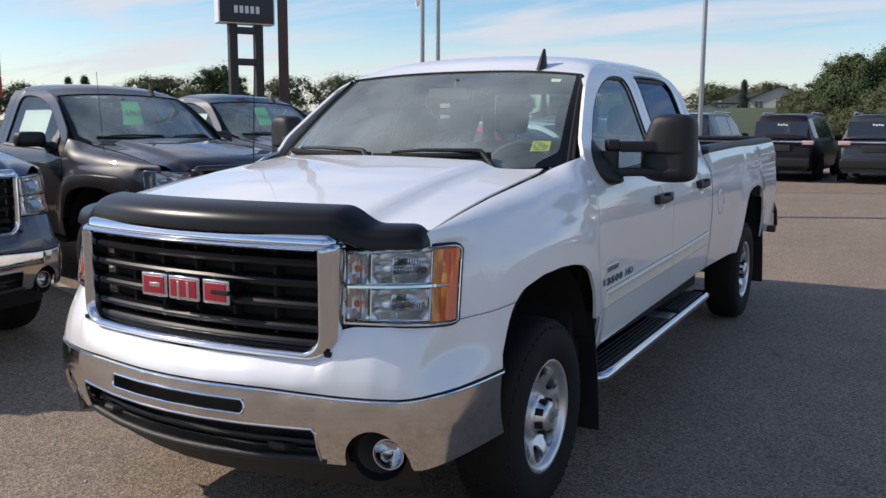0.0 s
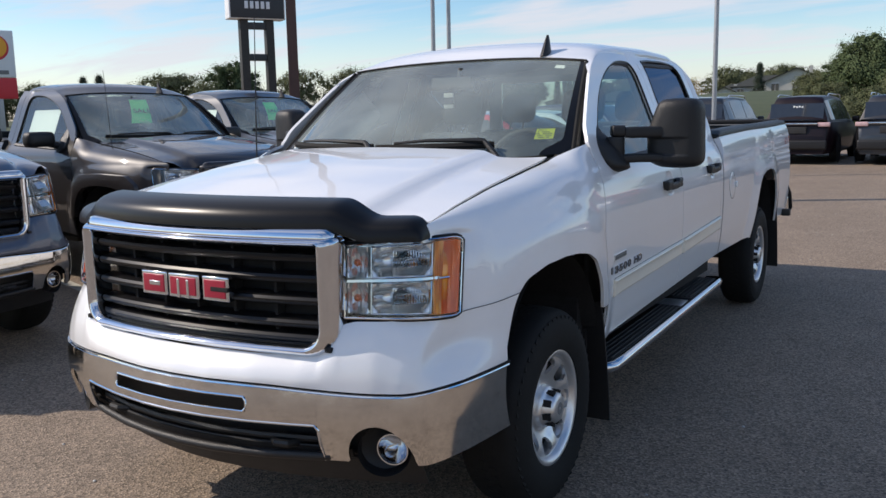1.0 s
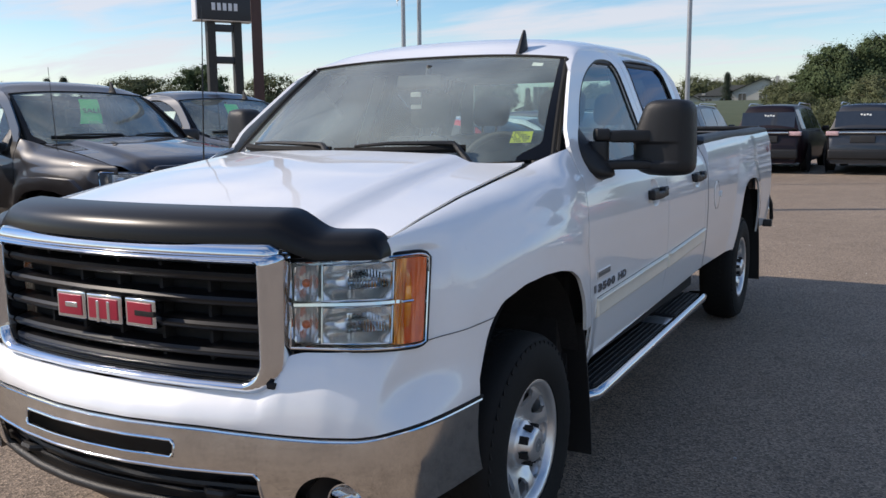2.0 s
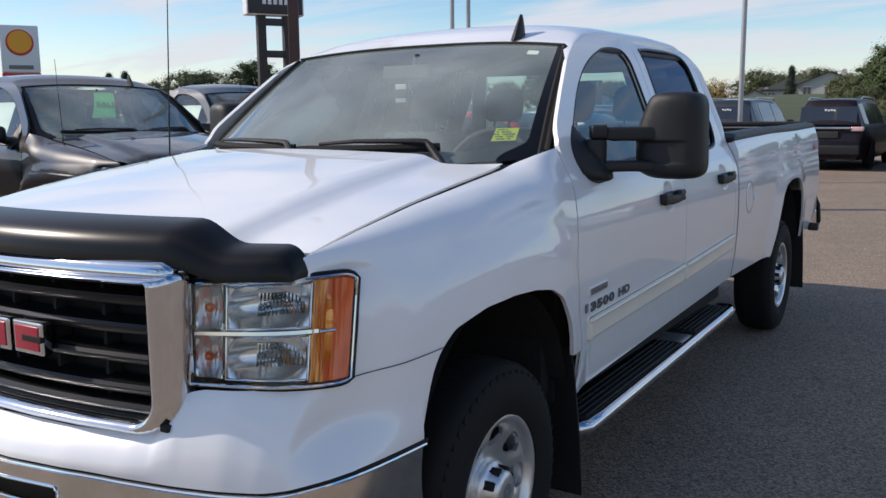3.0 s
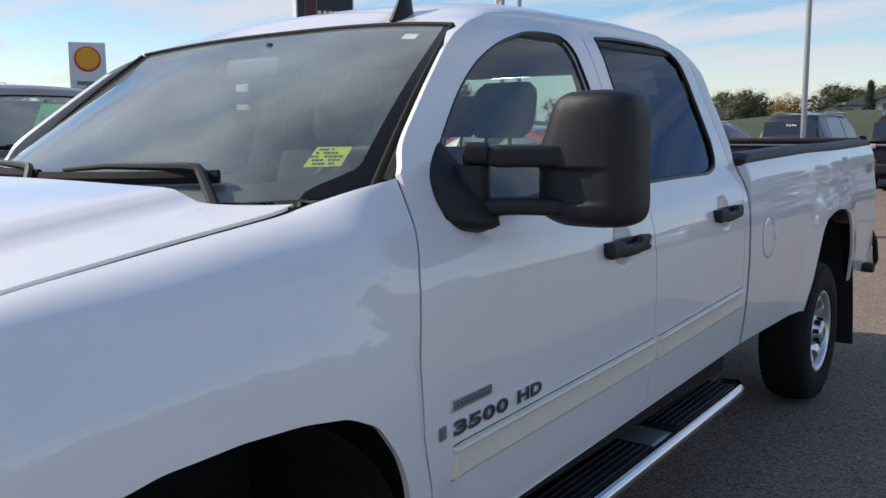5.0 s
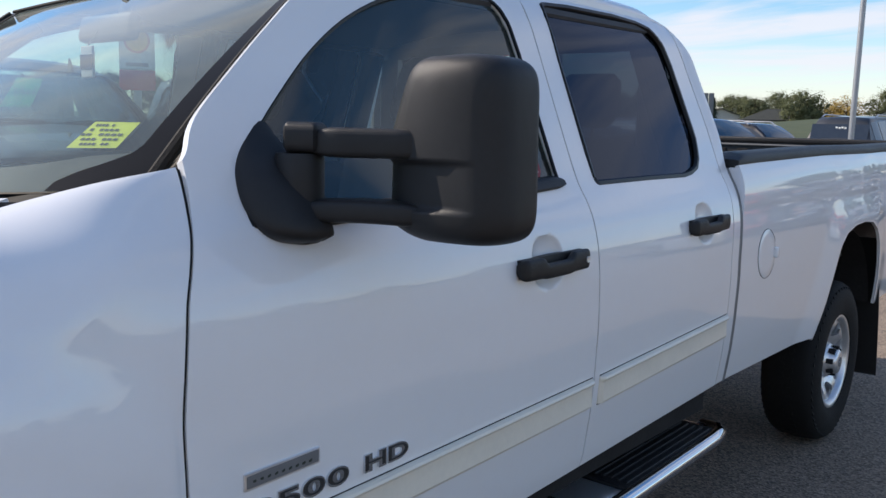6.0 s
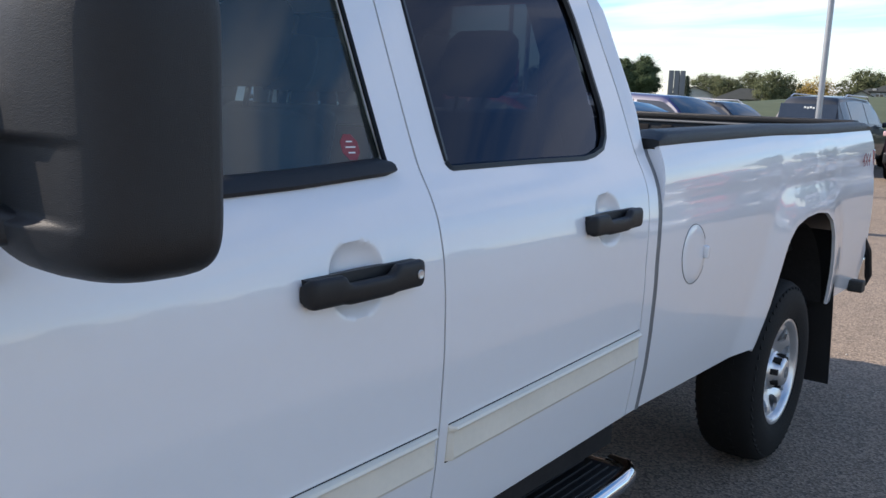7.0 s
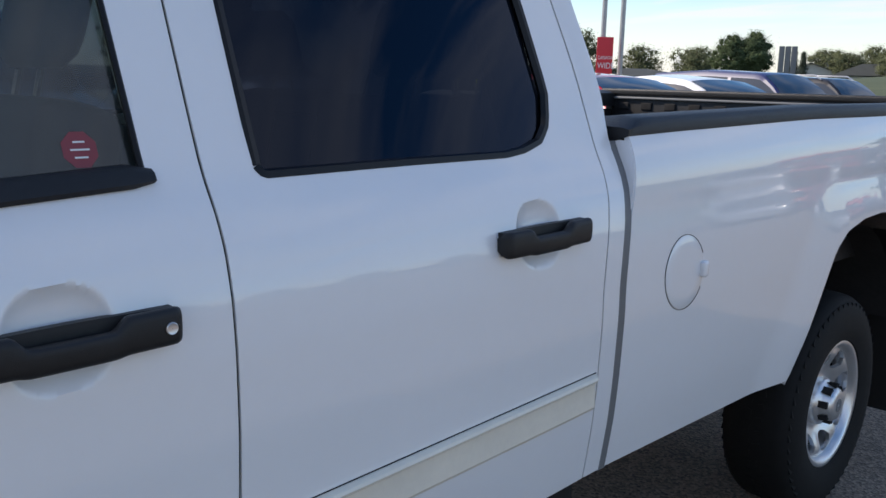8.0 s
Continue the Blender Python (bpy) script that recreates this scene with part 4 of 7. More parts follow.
def pickup(name, label, paint="white", crew=True, hero=False, m=None, group=""):
    truck = thing(name, label, "pickup truck", group)
    cab_end = 2.768 if crew else 1.90
    rear_door = 2.704
    # front wings
    ys = stations(-0.625, 0.545, 100, -0.4251, -0.425, 0.488, -0.418, 0.48, 0.47)
    lo = lambda y: ((0.908 + 0.12 * (y + 0.625)) if y < -0.42505 else (max(arch_front(y), 0.72 if y > 0.4 else 0.0) if y < 0.488 else 0.72))
    bm = bmesh.new()
    brow = 1.1717
    grid(bm, [column(y, lo(y), brow, 26, fender_x)[:-1] + column(y, brow, seam_z(y) - 0.002, 22, fender_x, True) for y in ys])
    grid(bm, [column(y, brow - 0.10 * (-0.625 - y), seam_z(y) - 0.002, 22, fender_x, True) for y in frange(-0.742, -0.625, 15)])
    bmesh.ops.remove_doubles(bm, verts=bm.verts, dist=0.00005)
    for v in bm.verts:
        k = smooth01(-0.48, -0.625, v.co.y) if v.co.y > -0.62505 else max(0.0, (v.co.y + 0.742) / 0.117)
        v.co.y += 0.05 * min(max((v.co.z - 0.916) / 0.25, 0), 1) * k * (1 - smooth01(1.170, 1.205, v.co.z))
    thick(bm, 0.014)
    twin(part("front_wing", bm, paint, truck, "", 32))
    # dark backing strips, put in for the shade inside the shut lines
    def shut(y0, y1, z0, z1, fx, name="door_seal"):
        bm = bmesh.new()
        grid(bm, [[(fx(y, z) - 0.0045, y + lean(y, z), z) for z in frange(z0, z1, 40)] for y in (y0 - 0.001, y1 + 0.001)])
        twin(part(name, bm, "dark", truck))
    shut(0.545, 0.552, 0.56, 1.43, fender_x)
    shut(1.790, 1.795, 0.60, 1.90, body_x)
    if crew:
        shut(2.704, 2.709, 0.63, 1.865, body_x)
    bm = bmesh.new()
    grid(bm, [[(seam_x(y) + dx, y, seam_z(y) - 0.008) for dx in (-0.012, 0.004)] for y in frange(-0.73, 0.365, 62)])
    twin(part("bonnet_seal", bm, "dark", truck))
    # bonnet
    bm = bmesh.new()
    rows = []
    for x in frange(-1, 1, 61):
        rear = 0.30 + 0.06 * abs(x) ** 5 - 0.14 * (1 - x * x)
        col = []
        for k in range(40):
            f = k / 39
            y0 = hood_front(x * 0.79)
            y = y0 + (rear - y0) * f
            xx = x * (seam_x(min(y, 0.3)) - 0.0020)
            y0 = hood_front(xx) + 0.05 * smooth01(0.70, 0.812, abs(xx))
            y = y0 + (rear - y0) * f
            col.append((xx, y, hood_z(xx, y)))
        rows.append(col)
    grid(bm, rows)
    thick(bm, 0.008)
    part("bonnet", bm, paint, truck, "", 34)
    front_end(truck, paint, hero)
    # cowl below the glass
    bm = bmesh.new()
    grid(bm, [[(x * 0.80, 0.10 + 0.26 * abs(x) ** 2.4 + q * 0.16, 1.365 - 0.012 * q + 0.018 * abs(x) ** 3) for q in (0, 0.4, 1.0)] for x in frange(-1, 1, 31)])
    thick(bm, 0.01)
    part("cowl", bm, "plastic", truck)
    # doors
    dend = 1.790
    holed("front_door", stations(0.552, dend, 100, *frange(1.475, 1.623, 44), 0.70, 0.7001, 0.71, 0.722, 0.735, 1.66, 1.675, 1.69, 1.697, 1.704, 1.7039), sill_z, roof_z, win_f_lo, win_f_hi, 0.70, 1.704, paint, truck)
    fy = stations(0.70, 1.704, 60, 0.71, 0.722, 0.735, 1.66, 1.675, 1.69, 1.697, 1.702)
    pane("front_window", fy, win_f_lo, win_f_hi, 0.014, "clear", truck)
    seal("window_seal", fy, win_f_lo, win_f_hi, truck)
    if crew:
        holed("rear_door", stations(1.795, rear_door, 70, *frange(2.418, 2.566, 44), 1.885, 1.8849, 1.888, 1.892, 1.898, 2.612, 2.624, 2.632, 2.639, 2.6391), sill_z, roof_z, win_r_lo, win_r_hi, 1.885, 2.639, paint, truck)
        ry = stations(1.885, 2.639, 50, 1.888, 1.892, 1.90, 2.612, 2.624, 2.632)
        pane("rear_window", ry, win_r_lo, win_r_hi, 0.012, "privacy", truck)
        seal("window_seal", ry, win_r_lo, win_r_hi, truck, 0.0105, 0.007)
        skin("cab_corner", stations(2.709, cab_end, 14), sill_z, roof_z, body_x, paint, truck, 40)
    else:
        skin("cab_corner", stations(1.795, cab_end, 14), sill_z, roof_z, body_x, paint, truck, 40)
    # belt moulding under the front window
    for s in (1, -1):
        bm = bmesh.new()
        rows = []
        for y in frange(0.79, 1.715, 30):
            z = win_f_lo(min(y, 1.704))
            e = 1.0 if y < 1.705 else 0.6
            rows.append([(s * (body_x(y, z + dz * e) + dx), y, z + dz * e) for dx, dz in ((-0.012, 0.018), (0.004, 0.018), (0.011, 0.010), (0.012, -0.006), (0.004, -0.013), (-0.012, -0.013))])
        v = grid(bm, rows, close_u=True)
        bm.faces.new(v[0][::-1]); bm.faces.new(v[-1])
        part("belt_moulding", bm, "plastic", truck)
    # roof
    bm = bmesh.new()
    rows = []
    rend = cab_end - 0.005
    for f in frange(0, 1, 60):
        col = []
        for u in [math.sin(math.pi / 2 * q) for q in frange(-1, 1, 61)]:
            a = abs(u)
            y0 = 1.135 - 0.125 * smooth01(0.93, 1.0, a) - 0.068 * a * a if a > 0.93 else 1.135 - 0.068 * a * a
            y = y0 + (rend - y0) * f
            zs = min(roof_z(y), roof_z(min(y, 2.4))) if crew else roof_z(min(y, 1.8)) - 0.03 * smooth01(1.75, 1.9, y)
            crown = 0.072 * smooth01(1.02, 1.45, y) + 0.010 - 0.045 * smooth01(rend - 0.22, rend, y)
            col.append((u * (side_x(zs) - 0.001), y + lean(y, zs) * a ** 6, zs + crown * (0.45 * (1 - a ** 2.2) + 0.55 * (1 - a ** 9) ** 0.5)))
        rows.append(col)
    grid(bm, rows)
    thick(bm, 0.02)
    part("roof", bm, paint, truck, "", 34)
    ws = cab_glass(truck, True)
    # cab back wall with its window
    bm = bmesh.new()
    for (x0, x1, z0, z1) in ((-0.95, 0.95, 0.62, 1.22), (-0.87, 0.87, 1.22, 1.40), (-0.70, -0.60, 1.40, 1.80), (0.60, 0.70, 1.40, 1.80), (-0.66, 0.66, 1.80, 1.848)):
        box(bm, x0 * 0.985, x1 * 0.985, cab_end - 0.035, cab_end - 0.012, z0, z1)
    part("cab_back", bm, paint, truck)
    bm = bmesh.new()
    grid(bm, [[(x, cab_end - 0.02, z) for z in (1.40, 1.80)] for x in (-0.60, -0.2, 0.2, 0.60)])
    part("back_window", bm, "privacy" if not hero else "clear", truck).visible_shadow = False
    # dark inner shell: floor, firewall, wheel houses, sills
    def slab_part(name, *v):
        bm = bmesh.new()
        box(bm, *v)
        return part(name, bm, "dark", truck)
    slab_part("floor_pan", -0.90, 0.90, 0.52, cab_end - 0.04, 0.52, 0.60)
    slab_part("engine_cover", -0.76, 0.76, -0.55, 0.52, 0.95, 1.10)
    slab_part("firewall", -0.88, 0.88, 0.46, 0.54, 0.55, 1.25)
    twin(slab_part("sill", 0.78, 0.905, 0.56, cab_end - 0.02, 0.51, 0.615))
    twin(slab_part("pillar", 0.90, 0.935, 1.76, 1.82, 0.60, 1.27))
    for yc, rr in ((0.03, 0.50), (WB, 0.53)):
        for s in (1,):
            bm = bmesh.new()
            rows = [[(s * x, yc + rr * math.cos(a), 0.48 + rr * 1.08 * math.sin(a)) for a in frange(0.26, math.pi - 0.26, 20)] for x in (0.50, 0.955)]
            grid(bm, rows)
            grid(bm, [[(s * 0.50, yc + rr * math.cos(a) * q, 0.48 + rr * 1.08 * math.sin(a) * q) for a in frange(-0.1, math.pi + 0.1, 20)] for q in (0.05, 1)])
            twin(part("wheel_house", bm, "dark", truck))
    bm = bmesh.new()
    for s in (1, -1):
        box(bm, s * 0.46 - 0.05, s * 0.46 + 0.05, -0.75, 5.30, 0.44, 0.60)
        box(bm, s * 0.40 - 0.1, s * 0.40 + 0.1, 1.4, 2.6, 0.36, 0.56, 0.02)
    for y in (0.0, WB):
        tube(bm, [(-0.85, y, 0.40), (0.85, y, 0.40)], 0.05, 10)
        bmesh.ops.create_uvsphere(bm, u_segments=12, v_segments=8, radius=0.16, matrix=Matrix.Translation((0.1 if y == 0 else 0.0, y, 0.40)))
    box(bm, -0.30, 0.30, -0.6, 1.5, 0.34, 0.55, 0.04)
    for s in (1, -1):
        box(bm, s * 0.56 - 0.04, s * 0.56 + 0.04, WB - 0.75, WB + 0.75, 0.44, 0.50, 0.01)
    part("chassis", bm, "steel", truck)
    # load bed
    b0 = cab_end - 0.012 if not crew else 2.795
    ysb = stations(b0, 5.46, 110, 3.755, 4.785, 3.78, 4.75, 4.77)
    lob = lambda y: arch_rear(y) if 3.755 <= y <= 4.785 else sill_z(y)
    def bed_x(y, z):
        top = bed_top(y)
        x = body_x(y, min(z, 1.22)) if z < 1.22 else body_x(y, 1.22)
        u = max(0, (z - (top - 0.11)) / 0.11)
        return x - 0.032 * u * u - 0.015 * smooth01(1.22, top, z)
    skin("bed_side", ysb, lob, bed_top, bed_x, paint, truck, 30)
    bm = bmesh.new()
    box(bm, -0.80, 0.80, b0, 5.44, 0.86, 0.90)
    box(bm, -0.90, 0.90, b0, b0 + 0.05, 0.62, 1.375)
    for s in (1, -1):
        box(bm, s * 0.82 - 0.02, s * 0.82 + 0.02, b0 + 0.05, 5.44, 0.88, 1.37)
        box(bm, s * 0.71 - 0.12, s * 0.71 + 0.12, WB - 0.45, WB + 0.45, 0.88, 1.12, 0.05)
    part("bed_liner", bm, "plastic", truck, "black drop-in bed liner")
    bm = bmesh.new()
    grid(bm, [[(u * (bed_x(b0, z) - 0.004), b0 + 0.003 + lean(b0, z), z) for z in frange(0.63, 1.386, 20)] for u in frange(-1, 1, 9)])
    thick(bm, 0.006)
    part("bed_front", bm, paint, truck)
    bm = bmesh.new()
    box(bm, -0.80, 0.80, 5.395, 5.417, 0.90, 1.452, 0.006)
    part("tailgate_liner", bm, "plastic", truck)
    for s in (1, -1):
        bm = bmesh.new()
        rows = []
        for y in frange(b0 - 0.005, 5.47, 50):
            xo, zt = bed_x(y, bed_top(y)), bed_top(y)
            e = min(1, max(0.25, min(y - b0 + 0.02, 5.48 - y) * 14))
            rows.append([(s * x, y + lean(y, 1.4), z) for x, z in ((xo + 0.008, zt - 0.012), (xo + 0.009, zt + 0.010 * e), (xo - 0.008, zt + 0.026 * e), (xo - 0.05, zt + 0.031 * e), (xo - 0.12, zt + 0.024 * e), (xo - 0.145, zt + 0.012 * e), (xo - 0.145, zt - 0.06), (xo - 0.13, zt - 0.06))])
        v = grid(bm, rows, close_u=True)
        bm.faces.new(v[0][::-1]); bm.faces.new(v[-1])
        part("rail_cap", bm, "plastic", truck, "black plastic bed rail cap", 50)
    if hero:   # pockets and a pale edge on the inner face of the tailgate
        for k in range(11):
            x = -0.72 + k * 0.144
            bm = bmesh.new()
            box(bm, x - 0.034, x + 0.034, 5.388, 5.398, 1.372, 1.412, 0.006)
            part("pocket", bm, "dark", truck)
        bm = bmesh.new()
        box(bm, -0.80, 0.80, 5.380, 5.396, 1.430, 1.442, 0.004)
        part("liner_edge", bm, "grey_plastic", truck)
    bm = bmesh.new()
    box(bm, -0.86, 0.86, 5.42, 5.48, 0.86, 1.455, 0.015)
    tailgate = part("tailgate", bm, paint, truck)
    bm = bmesh.new()
    box(bm, -0.87, 0.87, 5.388, 5.488, 1.450, 1.486, 0.012)
    part("tailgate_cap", bm, "plastic", tailgate)
    for s in (1, -1):
        bm = bmesh.new()
        box(bm, s * 0.925 - 0.045, s * 0.925 + 0.045, 5.425, 5.475, 0.92, 1.34, 0.012)
        part("tail_lamp", bm, "red_lens", truck)
    bm = bmesh.new()
    box(bm, -0.98, 0.98, 5.44, 5.62, 0.60, 0.78, 0.03)
    part("rear_bumper", bm, "bumper_chrome", truck)
    bm = bmesh.new()
    for s in (1,):
        tube(bm, [(s * 0.96, 5.40, 0.90), (s * 0.985, 5.50, 0.80), (s * 0.985, 5.58, 0.66), (s * 0.96, 5.60, 0.60)], 0.018, 8)
    twin(part("bumper_cap", bm, "plastic", truck))
    if hero:
        bm = bmesh.new()
        tube(bm, [(0.70, 5.25, 0.640), (0.97, 5.275, 0.642)], 0.026, 10)
        box(bm, 0.96, 1.03, 5.24, 5.31, 0.612, 0.672, 0.008)
        part("exhaust_tip", bm, "steel", truck)
    # black gap filler between cab and bed
    bm = bmesh.new()
    for s in (1,):
        grid(bm, [[(s * (min(body_x(cab_end, z), bed_x(b0, z)) - 0.0005), y + lean(y, z), z) for z in frange(0.62, 1.385, 24)] for y in (cab_end - 0.002, b0 + 0.002)])
    twin(part("gap_strip", bm, "grey_plastic", truck))
    # wheels
    for y in (0.0, WB):
        for s in (1, -1):
            mm = Matrix.Translation((s * (0.855 if y == 0 else 0.838), y, 0.400)) @ (Matrix.Identity(4) if s > 0 else Matrix.Rotation(math.pi, 4, "Z"))
            spokes(truck, mm @ Matrix.Rotation(0.3 + y, 4, "X"), s < 0)
    # inside
    cabin(truck, crew, cab_end)
    mirrors(truck, hero, paint)
    for s in (1, -1):
        handle(truck, 1.409, 1.703, 1.183, 1.186, s, True)
        if crew:
            handle(truck, 2.360, 2.634, 1.210, 1.215, s, False)
    # roof aerial fin
    bm = bmesh.new()
    rows = []
    for k in range(9):
        f = k / 8
        zz = 1.868 + 0.112 * f
        y0, y1 = 1.115 + 0.07 * f, 1.225 - 0.02 * f
        w = 0.020 * (1 - f) ** 0.7 + 0.004
        rows.append([(0.43 + w * math.cos(a), (y0 + y1) / 2 + (y1 - y0) / 2 * math.sin(a), zz) for a in (2 * math.pi * q / 14 for q in range(14))])
    v = grid(bm, rows, close_u=True)
    bm.faces.new(v[-1])
    part("roof_aerial", bm, "plastic", truck, "black shark-fin roof aerial")
    # wipers
    wipers(truck, ws)
    if m is not None:
        truck.matrix_world = m
    return truck, ws


def wipers(truck, ws):
    for (u0, v0, u1, v1, uk, vk) in ((0.70, -0.03, -0.04, 0.085, 0.60, 0.10), (0.01, -0.02, -0.82, 0.095, -0.12, 0.095)):
        w = new("wiper"); w.parent = truck
        bm = bmesh.new()
        tube(bm, [ws(u0, v0, 0.012), ws(uk * 0.85 + u0 * 0.15, vk * 0.86, 0.036), ws(uk, vk, 0.042), ws(uk - 0.04, vk + 0.004, 0.043), ws((uk + u1) / 2, (vk + v1) / 2 + 0.012, 0.045), ws(u1 + 0.12, v1 + 0.01, 0.035)], [0.014, 0.013, 0.012, 0.011, 0.008, 0.006], 8)
        part("arm", bm, "plastic", w)
        bm = bmesh.new()
        rows = [ws(u, vk - 0.012 + (v1 - vk) * (u - uk) / (u1 - uk), 0.02) for u in frange(uk + 0.05, u1, 14)]
        tube(bm, rows, 0.011, 6, True, 1.6)
        part("blade", bm, "rubber", w)


def mirrors(truck, hero, paint):
    for s in (1, -1):
        mi = new("door_mirror"); mi.parent = truck
        X = lambda x: s * x
        # black sail patch on the door
        bm = bmesh.new()
        out = [(0.714, 1.430), (0.704, 1.393), (0.705, 1.354), (0.718, 1.320), (0.742, 1.301), (0.775, 1.292), (0.795, 1.291), (0.815, 1.294), (0.824, 1.325), (0.832, 1.37), (0.832, 1.43), (0.80, 1.505), (0.746, 1.470)]
        soft = []
        for k in range(len(out)):
            p0, p1, p2, p3 = (Vector(out[(k + d) % len(out)]) for d in (-1, 0, 1, 2))
            for t in (0.0, 0.25, 0.5, 0.75):
                soft.append(tuple(0.5 * (2 * p1 + (p2 - p0) * t + (2 * p0 - 5 * p1 + 4 * p2 - p3) * t * t + (3 * p1 - p0 - 3 * p2 + p3) * t ** 3)))
        # the foot swells out of the sail towards the pivot
        swell = 1.0 if hero else 0.3
        rows = []
        for q, lift, go in ((1.0, 0.0, 0.0), (0.985, 0.010, 0.0), (0.95, 0.020, 0.1), (0.86, 0.040 * swell, 0.4), (0.70, 0.056 * swell, 0.8), (0.45, 0.064 * swell, 1.0), (0.02, 0.066 * swell, 1.0)):
            cy, cz = 0.77 + 0.040 * go, 1.375 - 0.012 * go
            ring = []
            for yy, zz in soft:
                yy, zz = cy + (yy - 0.77) * q, cz + (zz - 1.375) * q * (1 - 0.35 * go * smooth01(1.385, 1.47, zz))
                ring.append((X(body_x(yy, zz) + max(lift * (1 - 0.8 * smooth01(1.41, 1.48, zz)), 0.02 * (1 - q)) - 0.004), yy, zz))
            rows.append([(x, y - 0.012, z + 0.008) for x, y, z in ring])
        grid(bm, rows, close_u=True)
        part("sail_patch", bm, "plastic", mi, "", 60)
        if not hero:
            bm = bmesh.new()
            box(bm, min(X(0.95), X(1.215)), max(X(0.95), X(1.215)), 0.80, 0.95, 1.355, 1.495, 0.055)
            tube(bm, [(X(0.88), 0.82, 1.35), (X(0.99), 0.86, 1.385)], 0.035, 8)
            part("housing", bm, "plastic", mi)
            bm = bmesh.new()
            box(bm, min(X(0.99), X(1.17)), max(X(0.99), X(1.17)), 0.945, 0.954, 1.375, 1.475)
            part("mirror_glass", bm, "chrome", mi)
            continue
        # pivot column, cap block, two flat sliding arms, tall housing
        ax, ay = 0.868, 0.497

        def bar(name, s0, s1, z0, z1, deep, n=9, sq=0.35, sag=0.0, grow=0.0):
            """A rounded flat bar along the arm's line."""
            bm = bmesh.new()
            rows = []
            for k in range(n):
                f = k / (n - 1)
                e = 0.82 + 0.18 * math.sqrt(max(0.0, 1 - max(0.0, 1 - min(f, 1 - f) / 0.10) ** 2))
                d = s0 + (s1 - s0) * f
                x, y = 0.926 + ax * d, 0.817 + ay * d
                zc, h = (z0 + z1) / 2 + sag * math.sin(math.pi * f), (z1 - z0) / 2 * (1 + grow * f)
                rows.append([(X(x - ay * deep * math.copysign(abs(math.cos(a)) ** sq, math.cos(a)) * e), y + ax * deep * math.copysign(abs(math.cos(a)) ** sq, math.cos(a)) * e, zc + h * e * math.copysign(abs(math.sin(a)) ** sq, math.sin(a))) for a in (2 * math.pi * (q + 0.5) / 20 for q in range(20))])
            v = grid(bm, rows, close_u=True)
            bm.faces.new(v[0][::-1]); bm.faces.new(v[-1])
            return part(name, bm, "plastic", mi, "", 50)
        bm = bmesh.new()
        rows = []
        for z, r in ((1.290, 0.020), (1.294, 0.036), (1.305, 0.041), (1.345, 0.043), (1.40, 0.044), (1.442, 0.044), (1.452, 0.041), (1.454, 0.02)):
            rows.append([(X(0.917 + r * math.cos(a)), 0.817 + r * math.sin(a), z) for a in (2 * math.pi * k / 24 for k in range(24))])
        v = grid(bm, rows, close_u=True)
        bm.faces.new(v[0][::-1]); bm.faces.new(v[-1])
        part("pivot", bm, "plastic", mi, "", 50)
        bar("pivot_cap", -0.026, 0.034, 1.453, 1.507, 0.036, 13, 0.45)
        bar("arm", 0.030, 0.215, 1.447, 1.499, 0.033, 9, 0.35)
        bar("arm", 0.010, 0.215, 1.330, 1.372, 0.034, 9, 0.45, 0.004)
        bm = bmesh.new()
        rows = []
        cy = 0.975
        nz = 70
        for k in range(nz):
            f = k / (nz - 1)
            z = 1.304 + 0.322 * f
            e = max(0.0, 1 - abs(2 * f - 1) ** 9) ** 0.42
            # the inner edge is drawn in towards the top, and the foot steps outwards
            x_in = 1.026 + 0.046 * smooth01(0.40, 1.0, f) + 0.030 * smooth01(0.14, 0.0, f)
            x_out = 1.280 - 0.008 * f
            hx, cxx = (x_out - x_in) / 2 * (0.25 + 0.75 * e), (x_in + x_out) / 2
            hy = 0.066 * (0.35 + 0.65 * e)
            ring = []
            for q in range(32):
                a = 2 * math.pi * q / 32
                c, d = math.cos(a), math.sin(a)
                px = math.copysign(abs(c) ** 0.42, c) * hx
                py = math.copysign(abs(d) ** (0.5 if d > 0 else 0.62), d) * hy
                # front face (towards -y) bows forwards
                if d < 0:
                    py -= 0.022 * (1 - (px / max(hx, 1e-4)) ** 2) * e
                band = smooth01(1.361, 1.367, z) * (1 - smooth01(1.440, 1.448, z))
                groove = -0.011 * band * (1 - smooth01(0.0, 0.065, px)) if d < 0 else 0.0
                ring.append((X(cxx + px), cy + py - groove * 1.2 + 0.10 * (cxx + px - 1.135), z))
            rows.append(ring)
        v = grid(bm, rows, close_u=True)
        bm.faces.new(v[0][::-1]); bm.faces.new(v[-1])
        part("housing", bm, "plastic", mi, "tall black textured towing mirror housing", 60)
        bm = bmesh.new()
        box(bm, min(X(1.045), X(1.245)), max(X(1.045), X(1.245)), 1.025, 1.042, 1.32, 1.595, 0.006)
        part("mirror_glass", bm, "chrome", mi)
        for ch in mi.children:
            if not ch.name.startswith("sail_patch"):
                ch.data.transform(Matrix.Translation((X(0.013), -0.016, 0.005)))
        if s < 0:   # the far mirror is folded part of the way back
            fold = Matrix.Translation((-0.905, 0.85, 0)) @ Matrix.Rotation(radians(-13), 4, "Z") @ Matrix.Translation((0.905, -0.85, 0))
            for ch in mi.children:
                if not ch.name.startswith("sail_patch"):
                    ch.data.transform(fold)


